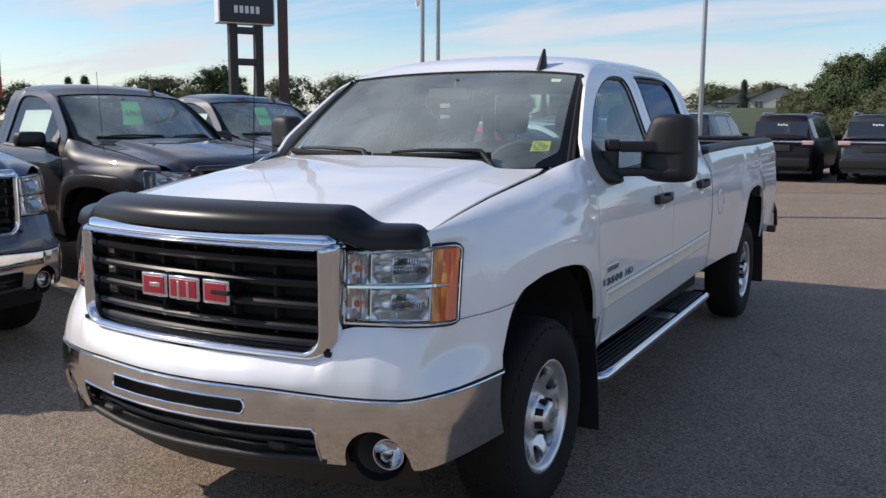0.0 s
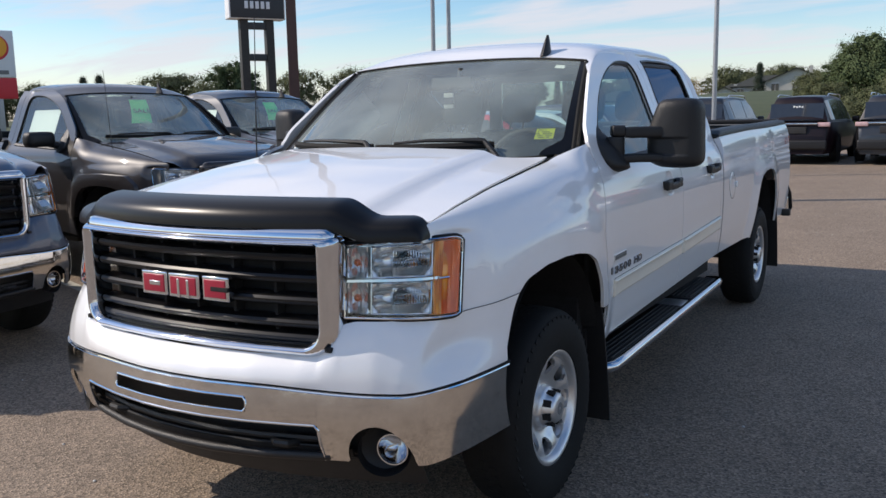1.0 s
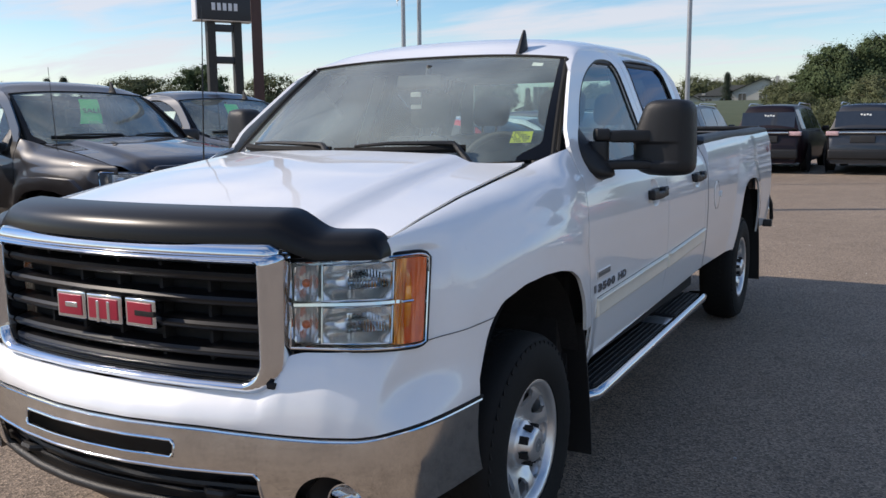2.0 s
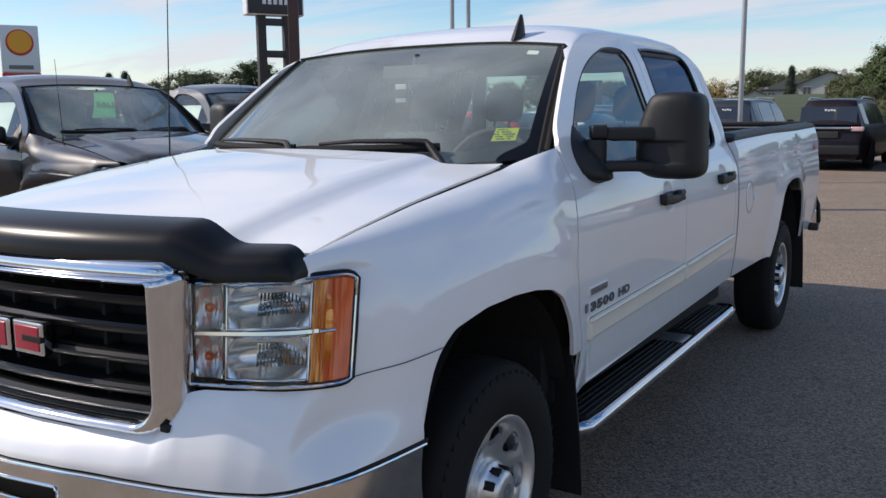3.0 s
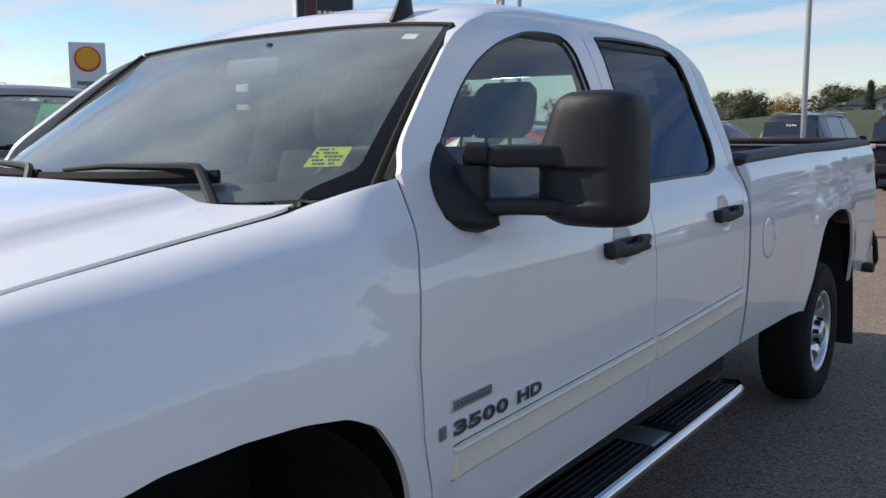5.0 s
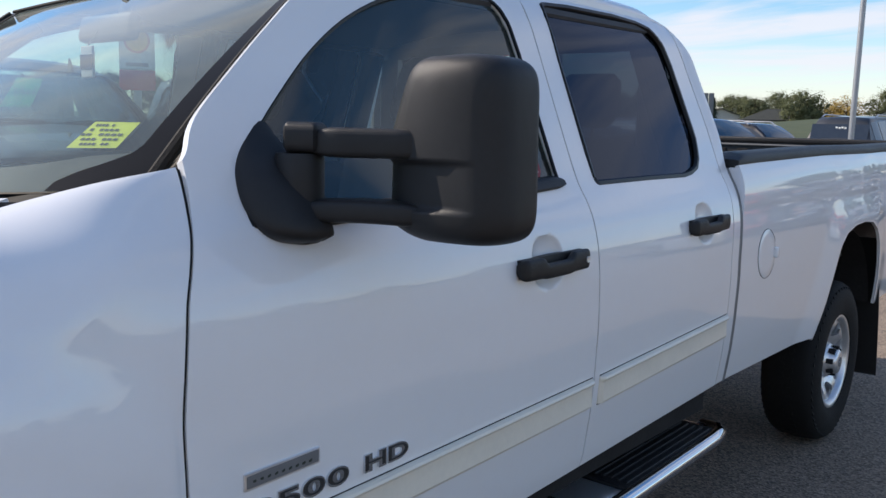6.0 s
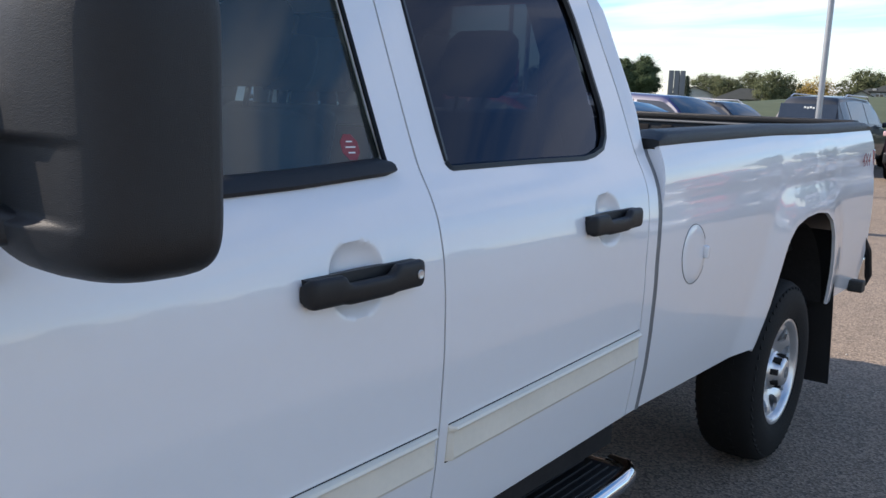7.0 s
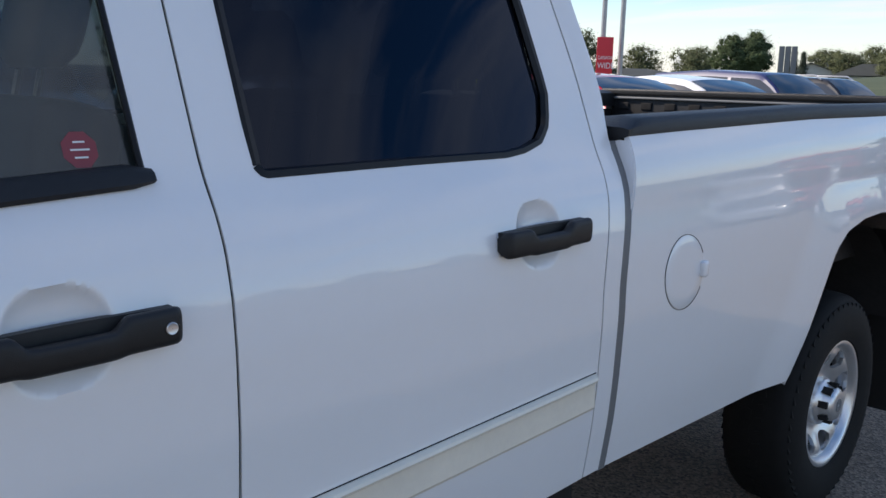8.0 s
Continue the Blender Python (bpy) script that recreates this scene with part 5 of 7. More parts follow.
def headrest(bm, x, y, z, w=0.26):
    rows = []
    for k in range(9):
        f = k / 8
        zz = z + 0.20 * f
        e = (1 - abs(2 * f - 1) ** 3) ** 0.5
        rows.append([(x + math.copysign(abs(math.cos(a)) ** 0.6, math.cos(a)) * w / 2 * (0.72 + 0.28 * e), y + 0.05 * math.sin(a) * (0.5 + 0.5 * e) + 0.05 * f, zz) for a in (2 * math.pi * q / 18 for q in range(18))])
    v = grid(bm, rows, close_u=True)
    bm.faces.new(v[0][::-1]); bm.faces.new(v[-1])


def cabin(truck, crew, cab_end):
    inside = new("interior"); inside.parent = truck
    bm = bmesh.new()
    rows = []
    for x in frange(-0.80, 0.80, 33):
        hump = 0.035 * math.exp(-((x - 0.38) / 0.2) ** 2)
        rows.append([(x, y, z + (hump if 0.55 < y < 0.75 else 0)) for y, z in ((0.40, 1.315), (0.52, 1.322), (0.62, 1.318), (0.70, 1.295), (0.74, 1.22), (0.73, 1.05), (0.66, 0.90))])
    grid(bm, rows)
    part("dashboard", bm, "interior", inside, "", 50)
    wheel = new("steering_wheel"); wheel.parent = inside
    mm = Matrix.Translation((0.39, 0.96, 1.315)) @ Matrix.Rotation(radians(64), 4, "X")
    bm = bmesh.new()
    pts = [mm @ Vector((0.19 * math.cos(a), 0.19 * math.sin(a), 0)) for a in (2 * math.pi * k / 36 for k in range(37))]
    tube(bm, pts, 0.015, 8, cap=False)
    for a in (0.1, math.pi - 0.1, math.pi * 1.5):
        tube(bm, [mm @ Vector((0.0, 0, -0.02)), mm @ Vector((0.19 * math.cos(a), 0.19 * math.sin(a), 0))], 0.02, 6, True, 0.5)
    tube(bm, [mm @ Vector((0, 0, -0.02)), mm @ Vector((0, 0, -0.25))], 0.03, 8)
    part("wheel_rim", bm, "interior", wheel, "", 50)
    bm = bmesh.new()
    lathe(bm, [(-0.03, 0.07), (0.0, 0.075), (0.015, 0.06), (0.018, 0.001)], 20, "z")
    bmesh.ops.transform(bm, matrix=mm, verts=bm.verts)
    part("hub_pad", bm, "dash", wheel)
    # seats
    def seat(x, y, w):
        se = new("seat"); se.parent = inside
        bm = bmesh.new()
        box(bm, x - w / 2, x + w / 2, y, y + 0.50, 0.72, 0.92, 0.05)
        part("cushion", bm, "cloth", se, "", 60)
        bm = bmesh.new()
        box(bm, x - w / 2, x + w / 2, -0.075, 0.075, 0.0, 0.62, 0.055, Matrix.Translation((0, y + 0.50, 0.86)) @ Matrix.Rotation(radians(-14), 4, "X"))
        part("backrest", bm, "cloth", se, "", 60)
        bm = bmesh.new()
        headrest(bm, x, y + 0.66, 1.515)
        part("head_restraint", bm, "cloth", se, "", 60)
        for dx in (-0.05, 0.05):
            bm = bmesh.new()
            tube(bm, [(x + dx, y + 0.63, 1.42), (x + dx, y + 0.66, 1.55)], 0.007, 6)
            part("restraint_post", bm, "chrome", se)
    seat(0.40, 1.10, 0.52)
    seat(-0.40, 1.10, 0.52)
    if crew:
        seat(0.42, 1.98, 0.50)
        seat(-0.42, 1.98, 0.50)
    bm = bmesh.new()
    box(bm, -0.14, 0.14, 0.72, 1.6, 0.62, 0.98, 0.04)
    part("console", bm, "interior", inside)
    bm = bmesh.new()
    grid(bm, [[(u * 0.66, y, 1.845 + 0.05 * (1 - abs(u) ** 3) * smooth01(1.05, 1.4, y)) for y in frange(1.15, cab_end - 0.05, 12)] for u in frange(-1, 1, 15)])
    part("headliner", bm, "liner", inside)
    # inner door panels and pillars
    for s in (1, -1):
        for y0, y1 in ((0.60, 1.74), (1.84, cab_end - 0.1)) if crew else ((0.60, 1.74),):
            bm = bmesh.new()
            box(bm, s * 0.86 - 0.02, s * 0.86 + 0.02, y0, y1, 0.60, 1.335, 0.015)
            part("door_trim", bm, "interior", inside)
        bm = bmesh.new()
        tube(bm, [(s * 0.845, 1.793, 1.33), (s * 0.665, 1.793, 1.84)], 0.032, 8)
        tube(bm, [(s * 0.79, 0.65, 1.41), (s * 0.65, 1.12, 1.79)], 0.024, 8)
        tube(bm, [(s * 0.82, cab_end - 0.12, 1.33), (s * 0.645, cab_end - 0.14, 1.82)], 0.05, 8)
        tube(bm, [(s * 0.70, 1.11, 1.825), (s * 0.68, cab_end - 0.14, 1.845)], 0.02, 6)
        part("pillar_trim", bm, "interior", inside)
    bm = bmesh.new()
    box(bm, -0.125, 0.125, 0.0, 0.035, -0.035, 0.035, 0.015, Matrix.Translation((-0.03, 0.985, 1.745)) @ Matrix.Rotation(radians(-12), 4, "X"))
    tube(bm, [(0, 1.02, 1.76), (0, 1.04, 1.82)], 0.014, 8)
    part("inner_mirror", bm, "dash", inside)


# ---- the ground ----
def build_ground():
    xs = sorted(set(frange(-14, 14, 57) + [-600, -400, -250, -160, -110, -80, -60, -45, -35, -28, -22, -18, 18, 24, 32, 45, 60, 90, 140, 250, 600]))
    ys = sorted(set(frange(-10, 46, 113) + [-500, -250, -120, -60, -35, -22, -15, 50, 56, 64, 74, 86, 100, 120, 145, 180, 230, 300, 400, 600, 900]))
    bm = bmesh.new()
    vs = [[bm.verts.new((x, y, ground_z(x, y))) for y in ys] for x in xs]
    for i in range(len(xs) - 1):
        for j in range(len(ys) - 1):
            f = bm.faces.new((vs[i][j], vs[i + 1][j], vs[i + 1][j + 1], vs[i][j + 1]))
            cx, cy = (xs[i] + xs[i + 1]) / 2, (ys[j] + ys[j + 1]) / 2
            f.material_index = 1 if (cy > 36 or cx < -40) else 0
    ob = part("ground", bm, "asphalt", None, "", 60, merge=False)
    ob.data.materials.append(M["grass"])
    tagged(ob, "worn grey-brown asphalt lot rising to a grassy bank", "ground", kind="structure")


build_ground()
hero, hero_ws = pickup("pickup_truck", "white crew cab pickup with smoked bug deflector and towing mirrors", "white", True, True, Matrix.Diagonal((1.02, 1, 1, 1)))


# ---- fittings of the white truck ----
def deflector(truck):
    """Smoked guard that wraps the leading edge of the bonnet and dips over the lamps."""
    step = lambda x: smooth01(0.68, 0.545, abs(x))
    bm = bmesh.new()
    rows = []
    half = frange(0.0, 0.765, 47) + [0.765 + 0.060 * math.sin(math.pi / 2 * k / 10) for k in range(1, 11)]
    for x in [-v for v in half[:0:-1]] + half:
        k = step(x)
        e = max(0.0, (abs(x) - 0.765) / 0.060)
        yf = hood_front(x)
        z0 = 1.160 + 0.008 * (1 - k) + 0.050 * k + 0.004 * (1 - (x / 0.55) ** 2) * k
        # the ends are rounded off and drop straight to the lamps
        h = (0.066 + 0.016 * k) * (0.06 + 0.94 * max(0.0, 1 - e ** 3) ** 0.5)
        pts = []
        for f in frange(0, 1, 10):
            z = z0 + h * math.sin(f * math.pi / 2) ** 0.9
            y = yf - 0.050 - 0.006 * k + (0.135 - 0.03 * (1 - k)) * (1 - 0.45 * e) * (1 - math.cos(f * math.pi / 2)) ** 1.25 + 0.012 * e
            pts.append((x, y, z + 0.006 * f * (1 - e)))
        rows.append(pts)
    grid(bm, rows)
    thick(bm, -0.006)
    part("bug_deflector", bm, "gloss_black", truck, "smoked black acrylic bug deflector", 40)


def running_boards(truck):
    for s in (1, -1):
        board = new("running_board"); board.parent = truck
        zt = lambda y: 0.448 + 0.005 * (y - 0.6)
        bm = bmesh.new()
        pts = [(s * 0.90, 0.575, zt(0.575) - 0.02), (s * 0.955, 0.585, zt(0.6) - 0.012), (s * 0.99, 0.63, zt(0.63) - 0.008)]
        pts += [(s * 0.995, y, zt(y) - 0.008) for y in frange(0.75, 2.63, 14)]
        pts += [(s * 0.99, 2.69, zt(2.66) - 0.008), (s * 0.965, 2.74, zt(2.7) - 0.010), (s * 0.90, 2.765, zt(2.7) - 0.02)]
        tube(bm, pts, 0.027, 12)
        part("chrome_tube", bm, "chrome", board, "polished chrome outer tube", 60)
        bm = bmesh.new()
        box(bm, min(s * 0.84, s * 0.985), max(s * 0.84, s * 0.985), 0.60, 2.74, 0.415, 0.457, 0.008)
        part("deck", bm, "chrome", board)
        for y0, y1 in ((0.63, 1.84), (2.02, 2.69)):
            bm = bmesh.new()
            box(bm, min(s * 0.80, s * 0.992), max(s * 0.80, s * 0.992), y0, y1, 0.43, zt((y0 + y1) / 2) + 0.014, 0.008)
            for k in range(5):
                xx = s * (0.862 + 0.026 * k)
                box(bm, xx - 0.005, xx + 0.005, y0 + 0.03, y1 - 0.03, zt((y0 + y1) / 2) + 0.010, zt((y0 + y1) / 2) + 0.020, 0.002)
            part("tread_pad", bm, "plastic", board, "black ribbed step pad")
        for y in (0.8, 1.65, 2.5):
            bm = bmesh.new()
            tube(bm, [(s * 0.55, y, 0.52), (s * 0.75, y, 0.47), (s * 0.93, y, 0.425)], 0.022, 8)
            part("bracket", bm, "steel", board)
        # bright saddle between the two pads
        bm = bmesh.new()
        grid(bm, [[(s * x, y, 0.459 + 0.012 * math.sin(math.pi * f) - 0.02 * max(0.0, (x - 0.97) / 0.03) ** 2) for x in frange(0.81, 1.0, 8)] for f, y in ((k / 8, 1.835 + 0.19 * k / 8) for k in range(9))])
        thick(bm, 0.006)
        part("saddle", bm, "alloy", board)
        # the board hangs lower at its front end
        tilt = Matrix(((1, 0, 0, 0), (0, 1, 0, 0), (0, 0.0145, 1, -0.0392), (0, 0, 0, 1)))
        for ch in board.children:
            ch.data.transform(tilt)


def mud_flaps(truck):
    for s in (1, -1):
        for y, z1, z0, lean in ((0.515, 0.735, 0.17, 0.05), (4.82, 0.97, 0.20, 0.09)):
            bm = bmesh.new()
            rows = []
            for k in range(12):
                f = k / 11
                z = z1 + (z0 - z1) * f
                yy = y + lean * f + 0.01 * math.sin(3 * f)
                x1 = 0.985 - 0.012 * (1 - f) ** 2 + 0.012 * f
                rows.append([(s * x, yy + 0.01 * (x - 0.85), z) for x in (0.70, 0.78, 0.88, 0.95, x1)])
            grid(bm, rows)
            thick(bm, 0.008)
            part("mud_flap", bm, "plastic", truck, "black rubber mud flap")


def side_trim(truck):
    """Yellowed body-side mouldings, number plate script, small badges."""
    top = table([(0.637, 0.816), (1.782, 0.849), (1.822, 0.847), (2.698, 0.884)])
    for s in (1, -1):
        for y0, y1 in ((0.637, 1.782), (1.822, 2.698)):
            bm = bmesh.new()
            rows = []
            for y in sorted(set(frange(y0, y1, 40) + [y0 + 0.004, y1 - 0.004, y0 + 0.012, y1 - 0.012])):
                e = min(1.0, 0.25 + min(y - y0, y1 - y) / 0.012)
                zt = top(y)
                ring = []
                for dz, dx in ((0.0, 0.0), (-0.001, 0.009), (-0.004, 0.015), (-0.009, 0.018), (-0.014, 0.016), (-0.018, 0.011), (-0.024, 0.010), (-0.050, 0.012), (-0.073, 0.015), (-0.080, 0.012), (-0.083, 0.0)):
                    z = zt + dz
                    ring.append((s * (body_x(y, z) + dx * e - 0.001), y, z))
                rows.append(ring)
            v = grid(bm, rows)
            bm.faces.new(v[0][::-1]); bm.faces.new(v[-1])
            strip = part("side_moulding", bm, "trim", truck, "yellowed white body-side moulding", 28)
            # dark tubes along both edges, for the shadow gap and dirt in the joint
            for dz in (0.0005, -0.0835):
                bm = bmesh.new()
                tube(bm, [(s * (body_x(y, top(y) + dz) + 0.0005), y, top(y) + dz) for y in frange(y0, y1, 24)], 0.0014, 5)
                part("grime_line", bm, "dark", strip)
    for s in (1, -1):
        # engine plate: a dark bar with unreadable writing
        plate = new("door_plate"); plate.parent = truck
        def slab(name, y0, y1, z0, z1, rise, d0, d1, material, own):
            bm = bmesh.new()
            vs = []
            for y, r in ((y0, 0.0), (y1, rise)):
                for z in (z0 + r, z1 + r):
                    for d in (d0, d1):
                        vs.append((s * (body_x(y, z) + d), y, z))
            bmesh.ops.convex_hull(bm, input=[bm.verts.new(p) for p in vs])
            bmesh.ops.bevel(bm, geom=bm.edges[:], offset=0.0012, segments=1, affect="EDGES")
            return part(name, bm, material, own, "", 30)
        slab("plate_rim", 0.627, 0.794, 0.900, 0.930, 0.004, -0.002, 0.005, "alloy", plate)
        slab("plate_field", 0.630, 0.791, 0.903, 0.927, 0.004, 0.0, 0.006, "grey_plastic", plate)
        for k in range(9):
            y = 0.642 + k * 0.0155
            slab("plate_bar", y, y + 0.009, 0.911, 0.918, 0.0005, 0.004, 0.0068, "ink", plate)
        slab("wing_plate", 0.573, 0.600, 0.849, 0.878, 0.001, -0.002, 0.005, "grey_plastic", plate)
        # raised bright script
        for text, y0, y1, z, h, sq in (("3500", 0.635, 0.875, 0.843, 0.047, 1.72), ("HD", 0.912, 1.042, 0.849, 0.047, 1.42)):
            x = body_x((y0 + y1) / 2, z + 0.02)
            rot = Matrix(((0, 0, s, 0), (s, 0, 0, 0), (0, 1, 0, 0), (0, 0, 0, 1)))
            yy = y0 if s > 0 else y1
            mm = Matrix.Translation((s * (x + 0.001), yy, z)) @ rot @ Matrix.Rotation(0.02, 4, "Z")
            slot = (y1 - y0) / len(text)
            for k, ch in enumerate(text):
                at = mm @ Matrix.Translation((k * slot, 0, 0))
                letters("letter_edge", ch, h * 0.92, "chrome", plate, at, 0.0036, sq, slot * 0.92, 0.0034)
                letters("letter", ch, h * 0.92, "dash", plate, at @ Matrix.Translation((0.003, 0.0005, 0)), 0.0044, sq, slot * 0.92 - 0.006, -0.0004)
        # four-by-four decal near the tail
        mm = Matrix.Translation((s * (body_x(5.2, 1.2) + 0.002), 5.17 if s > 0 else 5.36, 1.26)) @ Matrix(((0, 0, s, 0), (s, 0, 0, 0), (0, 1, 0, 0), (0, 0, 0, 1)))
        letters("drive_decal", "4X4", 0.095, "sticker_red", truck, mm, 0.0004, 1.0)


def fuel_door(truck):
    bm = bmesh.new()
    yc, zc = 3.052, 1.062
    rows = []
    for r, d in ((0.092, -0.003), (0.0915, 0.0012), (0.0895, 0.0022), (0.06, 0.0022), (0.001, 0.0022)):
        rows.append([(body_x(yc + r * math.cos(a), zc + r * math.sin(a)) + d, yc + r * 0.98 * math.cos(a), zc + r * math.sin(a)) for a in (2 * math.pi * k / 40 for k in range(40))])
    grid(bm, rows, close_u=True)
    flap = part("fuel_door", bm, "white", truck, "", 40)
    bm = bmesh.new()
    tube(bm, [(body_x(yc + 0.093 * math.cos(a), zc + 0.093 * math.sin(a)) + 0.0004, yc + 0.0925 * math.cos(a), zc + 0.0935 * math.sin(a)) for a in frange(radians(25), radians(330), 60)], 0.0009, 5)
    part("gap", bm, "dark", flap)
    bm = bmesh.new()
    box(bm, body_x(3.1, zc) - 0.002, body_x(3.1, zc) + 0.016, 3.122, 3.148, zc - 0.022, zc + 0.020, 0.009)
    part("finger_pull", bm, "white", flap, "", 60)


def stickers(truck, ws):
    tag = new("price_tag"); tag.parent = truck
    def on(u, v, off=-0.006):
        return ws(u, v, off)
    bm = bmesh.new()
    u0, u1, v0, v1 = 0.815, 0.905, 0.155, 0.250
    grid(bm, [[on(u0 + (u1 - u0) * i / 4, v0 + (v1 - v0) * j / 3) for j in range(4)] for i in range(5)])
    part("paper", bm, "yellow_tag", tag, "bright yellow price sticker")
    for k, (a, b) in enumerate(((0.05, 0.55), (0.1, 0.85), (0.0, 0.92), (0.12, 0.9), (0.2, 0.8))):
        f = 0.86 - 0.18 * k
        bm = bmesh.new()
        n = 7
        for q in range(n):
            if (q * 7 + k * 3) % 5 == 0:
                continue
            ua = u0 + (u1 - u0) * (a + (b - a) * q / n)
            ub = u0 + (u1 - u0) * (a + (b - a) * (q + 0.75) / n)
            va, vb = v0 + (v1 - v0) * (f - 0.045), v0 + (v1 - v0) * (f + 0.045)
            grid(bm, [[on(ua, va, -0.005), on(ua, vb, -0.005)], [on(ub, va, -0.005), on(ub, vb, -0.005)]])
        part("writing_bar", bm, "ink", tag)
    bm = bmesh.new()
    grid(bm, [[on(u, v) for v in (0.905, 0.945)] for u in (0.765, 0.84)])
    part("registration_tag", bm, "paper", truck)
    # hanging air freshener below the inner mirror
    bm = bmesh.new()
    box(bm, -0.045, 0.012, 0.93, 0.937, 1.61, 1.69, 0.003)
    part("hanging_tag", bm, "paper", truck)
    bm = bmesh.new()
    box(bm, -0.0455, 0.0125, 0.928, 0.931, 1.632, 1.668)
    tube(bm, [(-0.016, 0.934, 1.69), (-0.03, 0.97, 1.73)], 0.002, 5)
    part("hanging_tag_band", bm, "navy", truck)
    # octagon alarm sticker low in the rear corner of the front window
    bm = bmesh.new()
    yc, zc = 1.630, 1.410
    pts = [(yc + 0.025 * math.cos(a), zc + 0.025 * math.sin(a)) for a in (math.pi / 8 + math.pi / 4 * k for k in range(8))]
    bm.faces.new([bm.verts.new((body_x(y, z) - 0.0125, y, z)) for y, z in pts])
    part("alarm_sticker", bm, "sticker_red", truck)
    bm = bmesh.new()
    for k, w in enumerate((0.008, 0.013, 0.009)):
        z = zc + 0.010 - 0.010 * k
        grid(bm, [[(body_x(y, zz) - 0.0115, y, zz) for zz in (z - 0.0012, z + 0.0012)] for y in (yc - w, yc + w)])
    part("sticker_bar", bm, "paper", truck)


deflector(hero)
running_boards(hero)
mud_flaps(hero)
side_trim(hero)
fuel_door(hero)
stickers(hero, hero_ws)


# ---- other vehicles ----
def road_wheel(parent, x, y, r, s, z=0.0):
    w = new("wheel"); w.parent = parent
    bm = bmesh.new()
    lathe(bm, [(-0.10, r * 0.62), (-0.11, r * 0.8), (-0.09, r * 0.97), (0.0, r), (0.08, r * 0.98), (0.10, r * 0.85), (0.10, r * 0.64)], 28, "x", (x, y, r + z))
    part("tyre", bm, "rubber", w)
    bm = bmesh.new()
    lathe(bm, [(s * 0.095, r * 0.66), (s * 0.10, r * 0.62), (s * 0.07, r * 0.55), (s * 0.085, r * 0.2), (s * 0.09, 0.001)], 20, "x", (x, y, r + z))
    part("rim", bm, "alloy", w)


def car(name, label, paint, m, kind="suv", group="parked cars", decal=True):
    """A parked car or estate, nose towards -y, seen from some way off."""
    ob = thing(name, label, "car", group)
    L, W, H = (5.0, 0.97, 1.84) if kind == "suv" else (4.65, 0.90, 1.44)
    suv = kind == "suv"
    belt = 1.10 if suv else 0.96
    z_top = table([(0, 0.60), (0.06, 0.78), (0.25, 0.90 if suv else 0.78), (1.1, 1.03 if suv else 0.90), (1.3, belt), (L - 0.55 if suv else L - 0.9, belt + 0.04), (L - 0.06, belt + (0.02 if suv else 0.0)), (L, 0.75)], 0.05)
    half = table([(0, W * 0.72), (0.15, W * 0.86), (0.6, W * 0.98), (1.2, W), (L - 0.8, W), (L - 0.2, W * 0.93), (L, W * 0.84)], 0.08)
    bm = bmesh.new()
    rows = []
    for y in frange(0, L, 44):
        w, zt = half(y), z_top(y)
        sec = [(w * 0.90, 0.24), (w * 0.98, 0.36), (w, 0.55 * zt + 0.1), (w * 0.99, zt - 0.12), (w * 0.955, zt - 0.03), (w * 0.86, zt), (w * 0.45, zt + 0.012), (0, zt + 0.016)]
        rows.append([(x, y, z) for x, z in sec] + [(-x, y, z) for x, z in sec[-2::-1]])
    v = grid(bm, rows)
    bm.faces.new(v[0][::-1]); bm.faces.new(v[-1])
    part("body", bm, paint, ob, "", 35)
    # greenhouse
    y0, y1, y2, y3 = (1.25, 2.05, L - 0.42, L - 0.10) if suv else (1.25, 2.05, 3.35, 4.05)
    zr = table([(y0, belt - 0.02), (y0 + (y1 - y0) * 0.55, belt + (H - belt) * 0.62), (y1, H - 0.05), ((y1 + y2) / 2, H), (y2, H - (0.06 if suv else 0.05)), (y3, belt + (0.06 if suv else -0.02))], 0.06)
    top_in = 0.64
    def gh(y, f, off=0.0):
        """Side of the cabin: f 0 at the belt to 1 at the roof edge."""
        z0, z1 = belt + 0.0, max(zr(y), belt + 0.005)
        x = half(min(max(y, 0.9), L - 0.25)) * (0.93 + (top_in - 0.93) * (f * (z1 - z0) / (H - belt)))
        return (x + off, y, z0 + (z1 - z0 - 0.03) * f)
    bm = bmesh.new()
    rows = []
    for y in frange(y0, y3, 40):
        a = [gh(y, f) for f in (0, 0.25, 0.5, 0.75, 1.0)]
        z1 = max(zr(y), belt + 0.005)
        xe = a[-1][0]
        sec = a + [(xe * 0.94, y, z1), (xe * 0.5, y, z1 + 0.02), (0, y, z1 + 0.028)]
        rows.append(sec + [(-p[0], p[1], p[2]) for p in sec[-2::-1]])
    grid(bm, rows)
    part("cabin", bm, paint, ob, "", 35)
    spans = ((y0 + 0.42, y1 + 0.62, 0), (y1 + 0.70, y2 - 0.55 if suv else y2 - 0.05, 1)) + (((y2 - 0.48, y2 - 0.02, 2),) if suv else ())
    for s in (1, -1):
        for a, b, k in spans:
            bm = bmesh.new()
            rows = []
            for y in frange(a, b, 9):
                f1 = 0.90
                rows.append([(s * (gh(y, f)[0] + 0.006), y, gh(y, f)[2]) for f in frange(0.10, f1, 5)])
            grid(bm, rows)
            part("side_window", bm, "window_dark", ob)
    def across(name, ya, yb, wide, lift, material):
        bm = bmesh.new()
        rows = []
        for y in frange(ya, yb, 9):
            z = zr(y)
            xe = gh(y, 1.0)[0] * wide
            rows.append([(u * xe, y, z + 0.028 * (1 - abs(u) ** 2.5) + lift) for u in frange(-1, 1, 11)])
        grid(bm, rows)
        part(name, bm, material, ob)
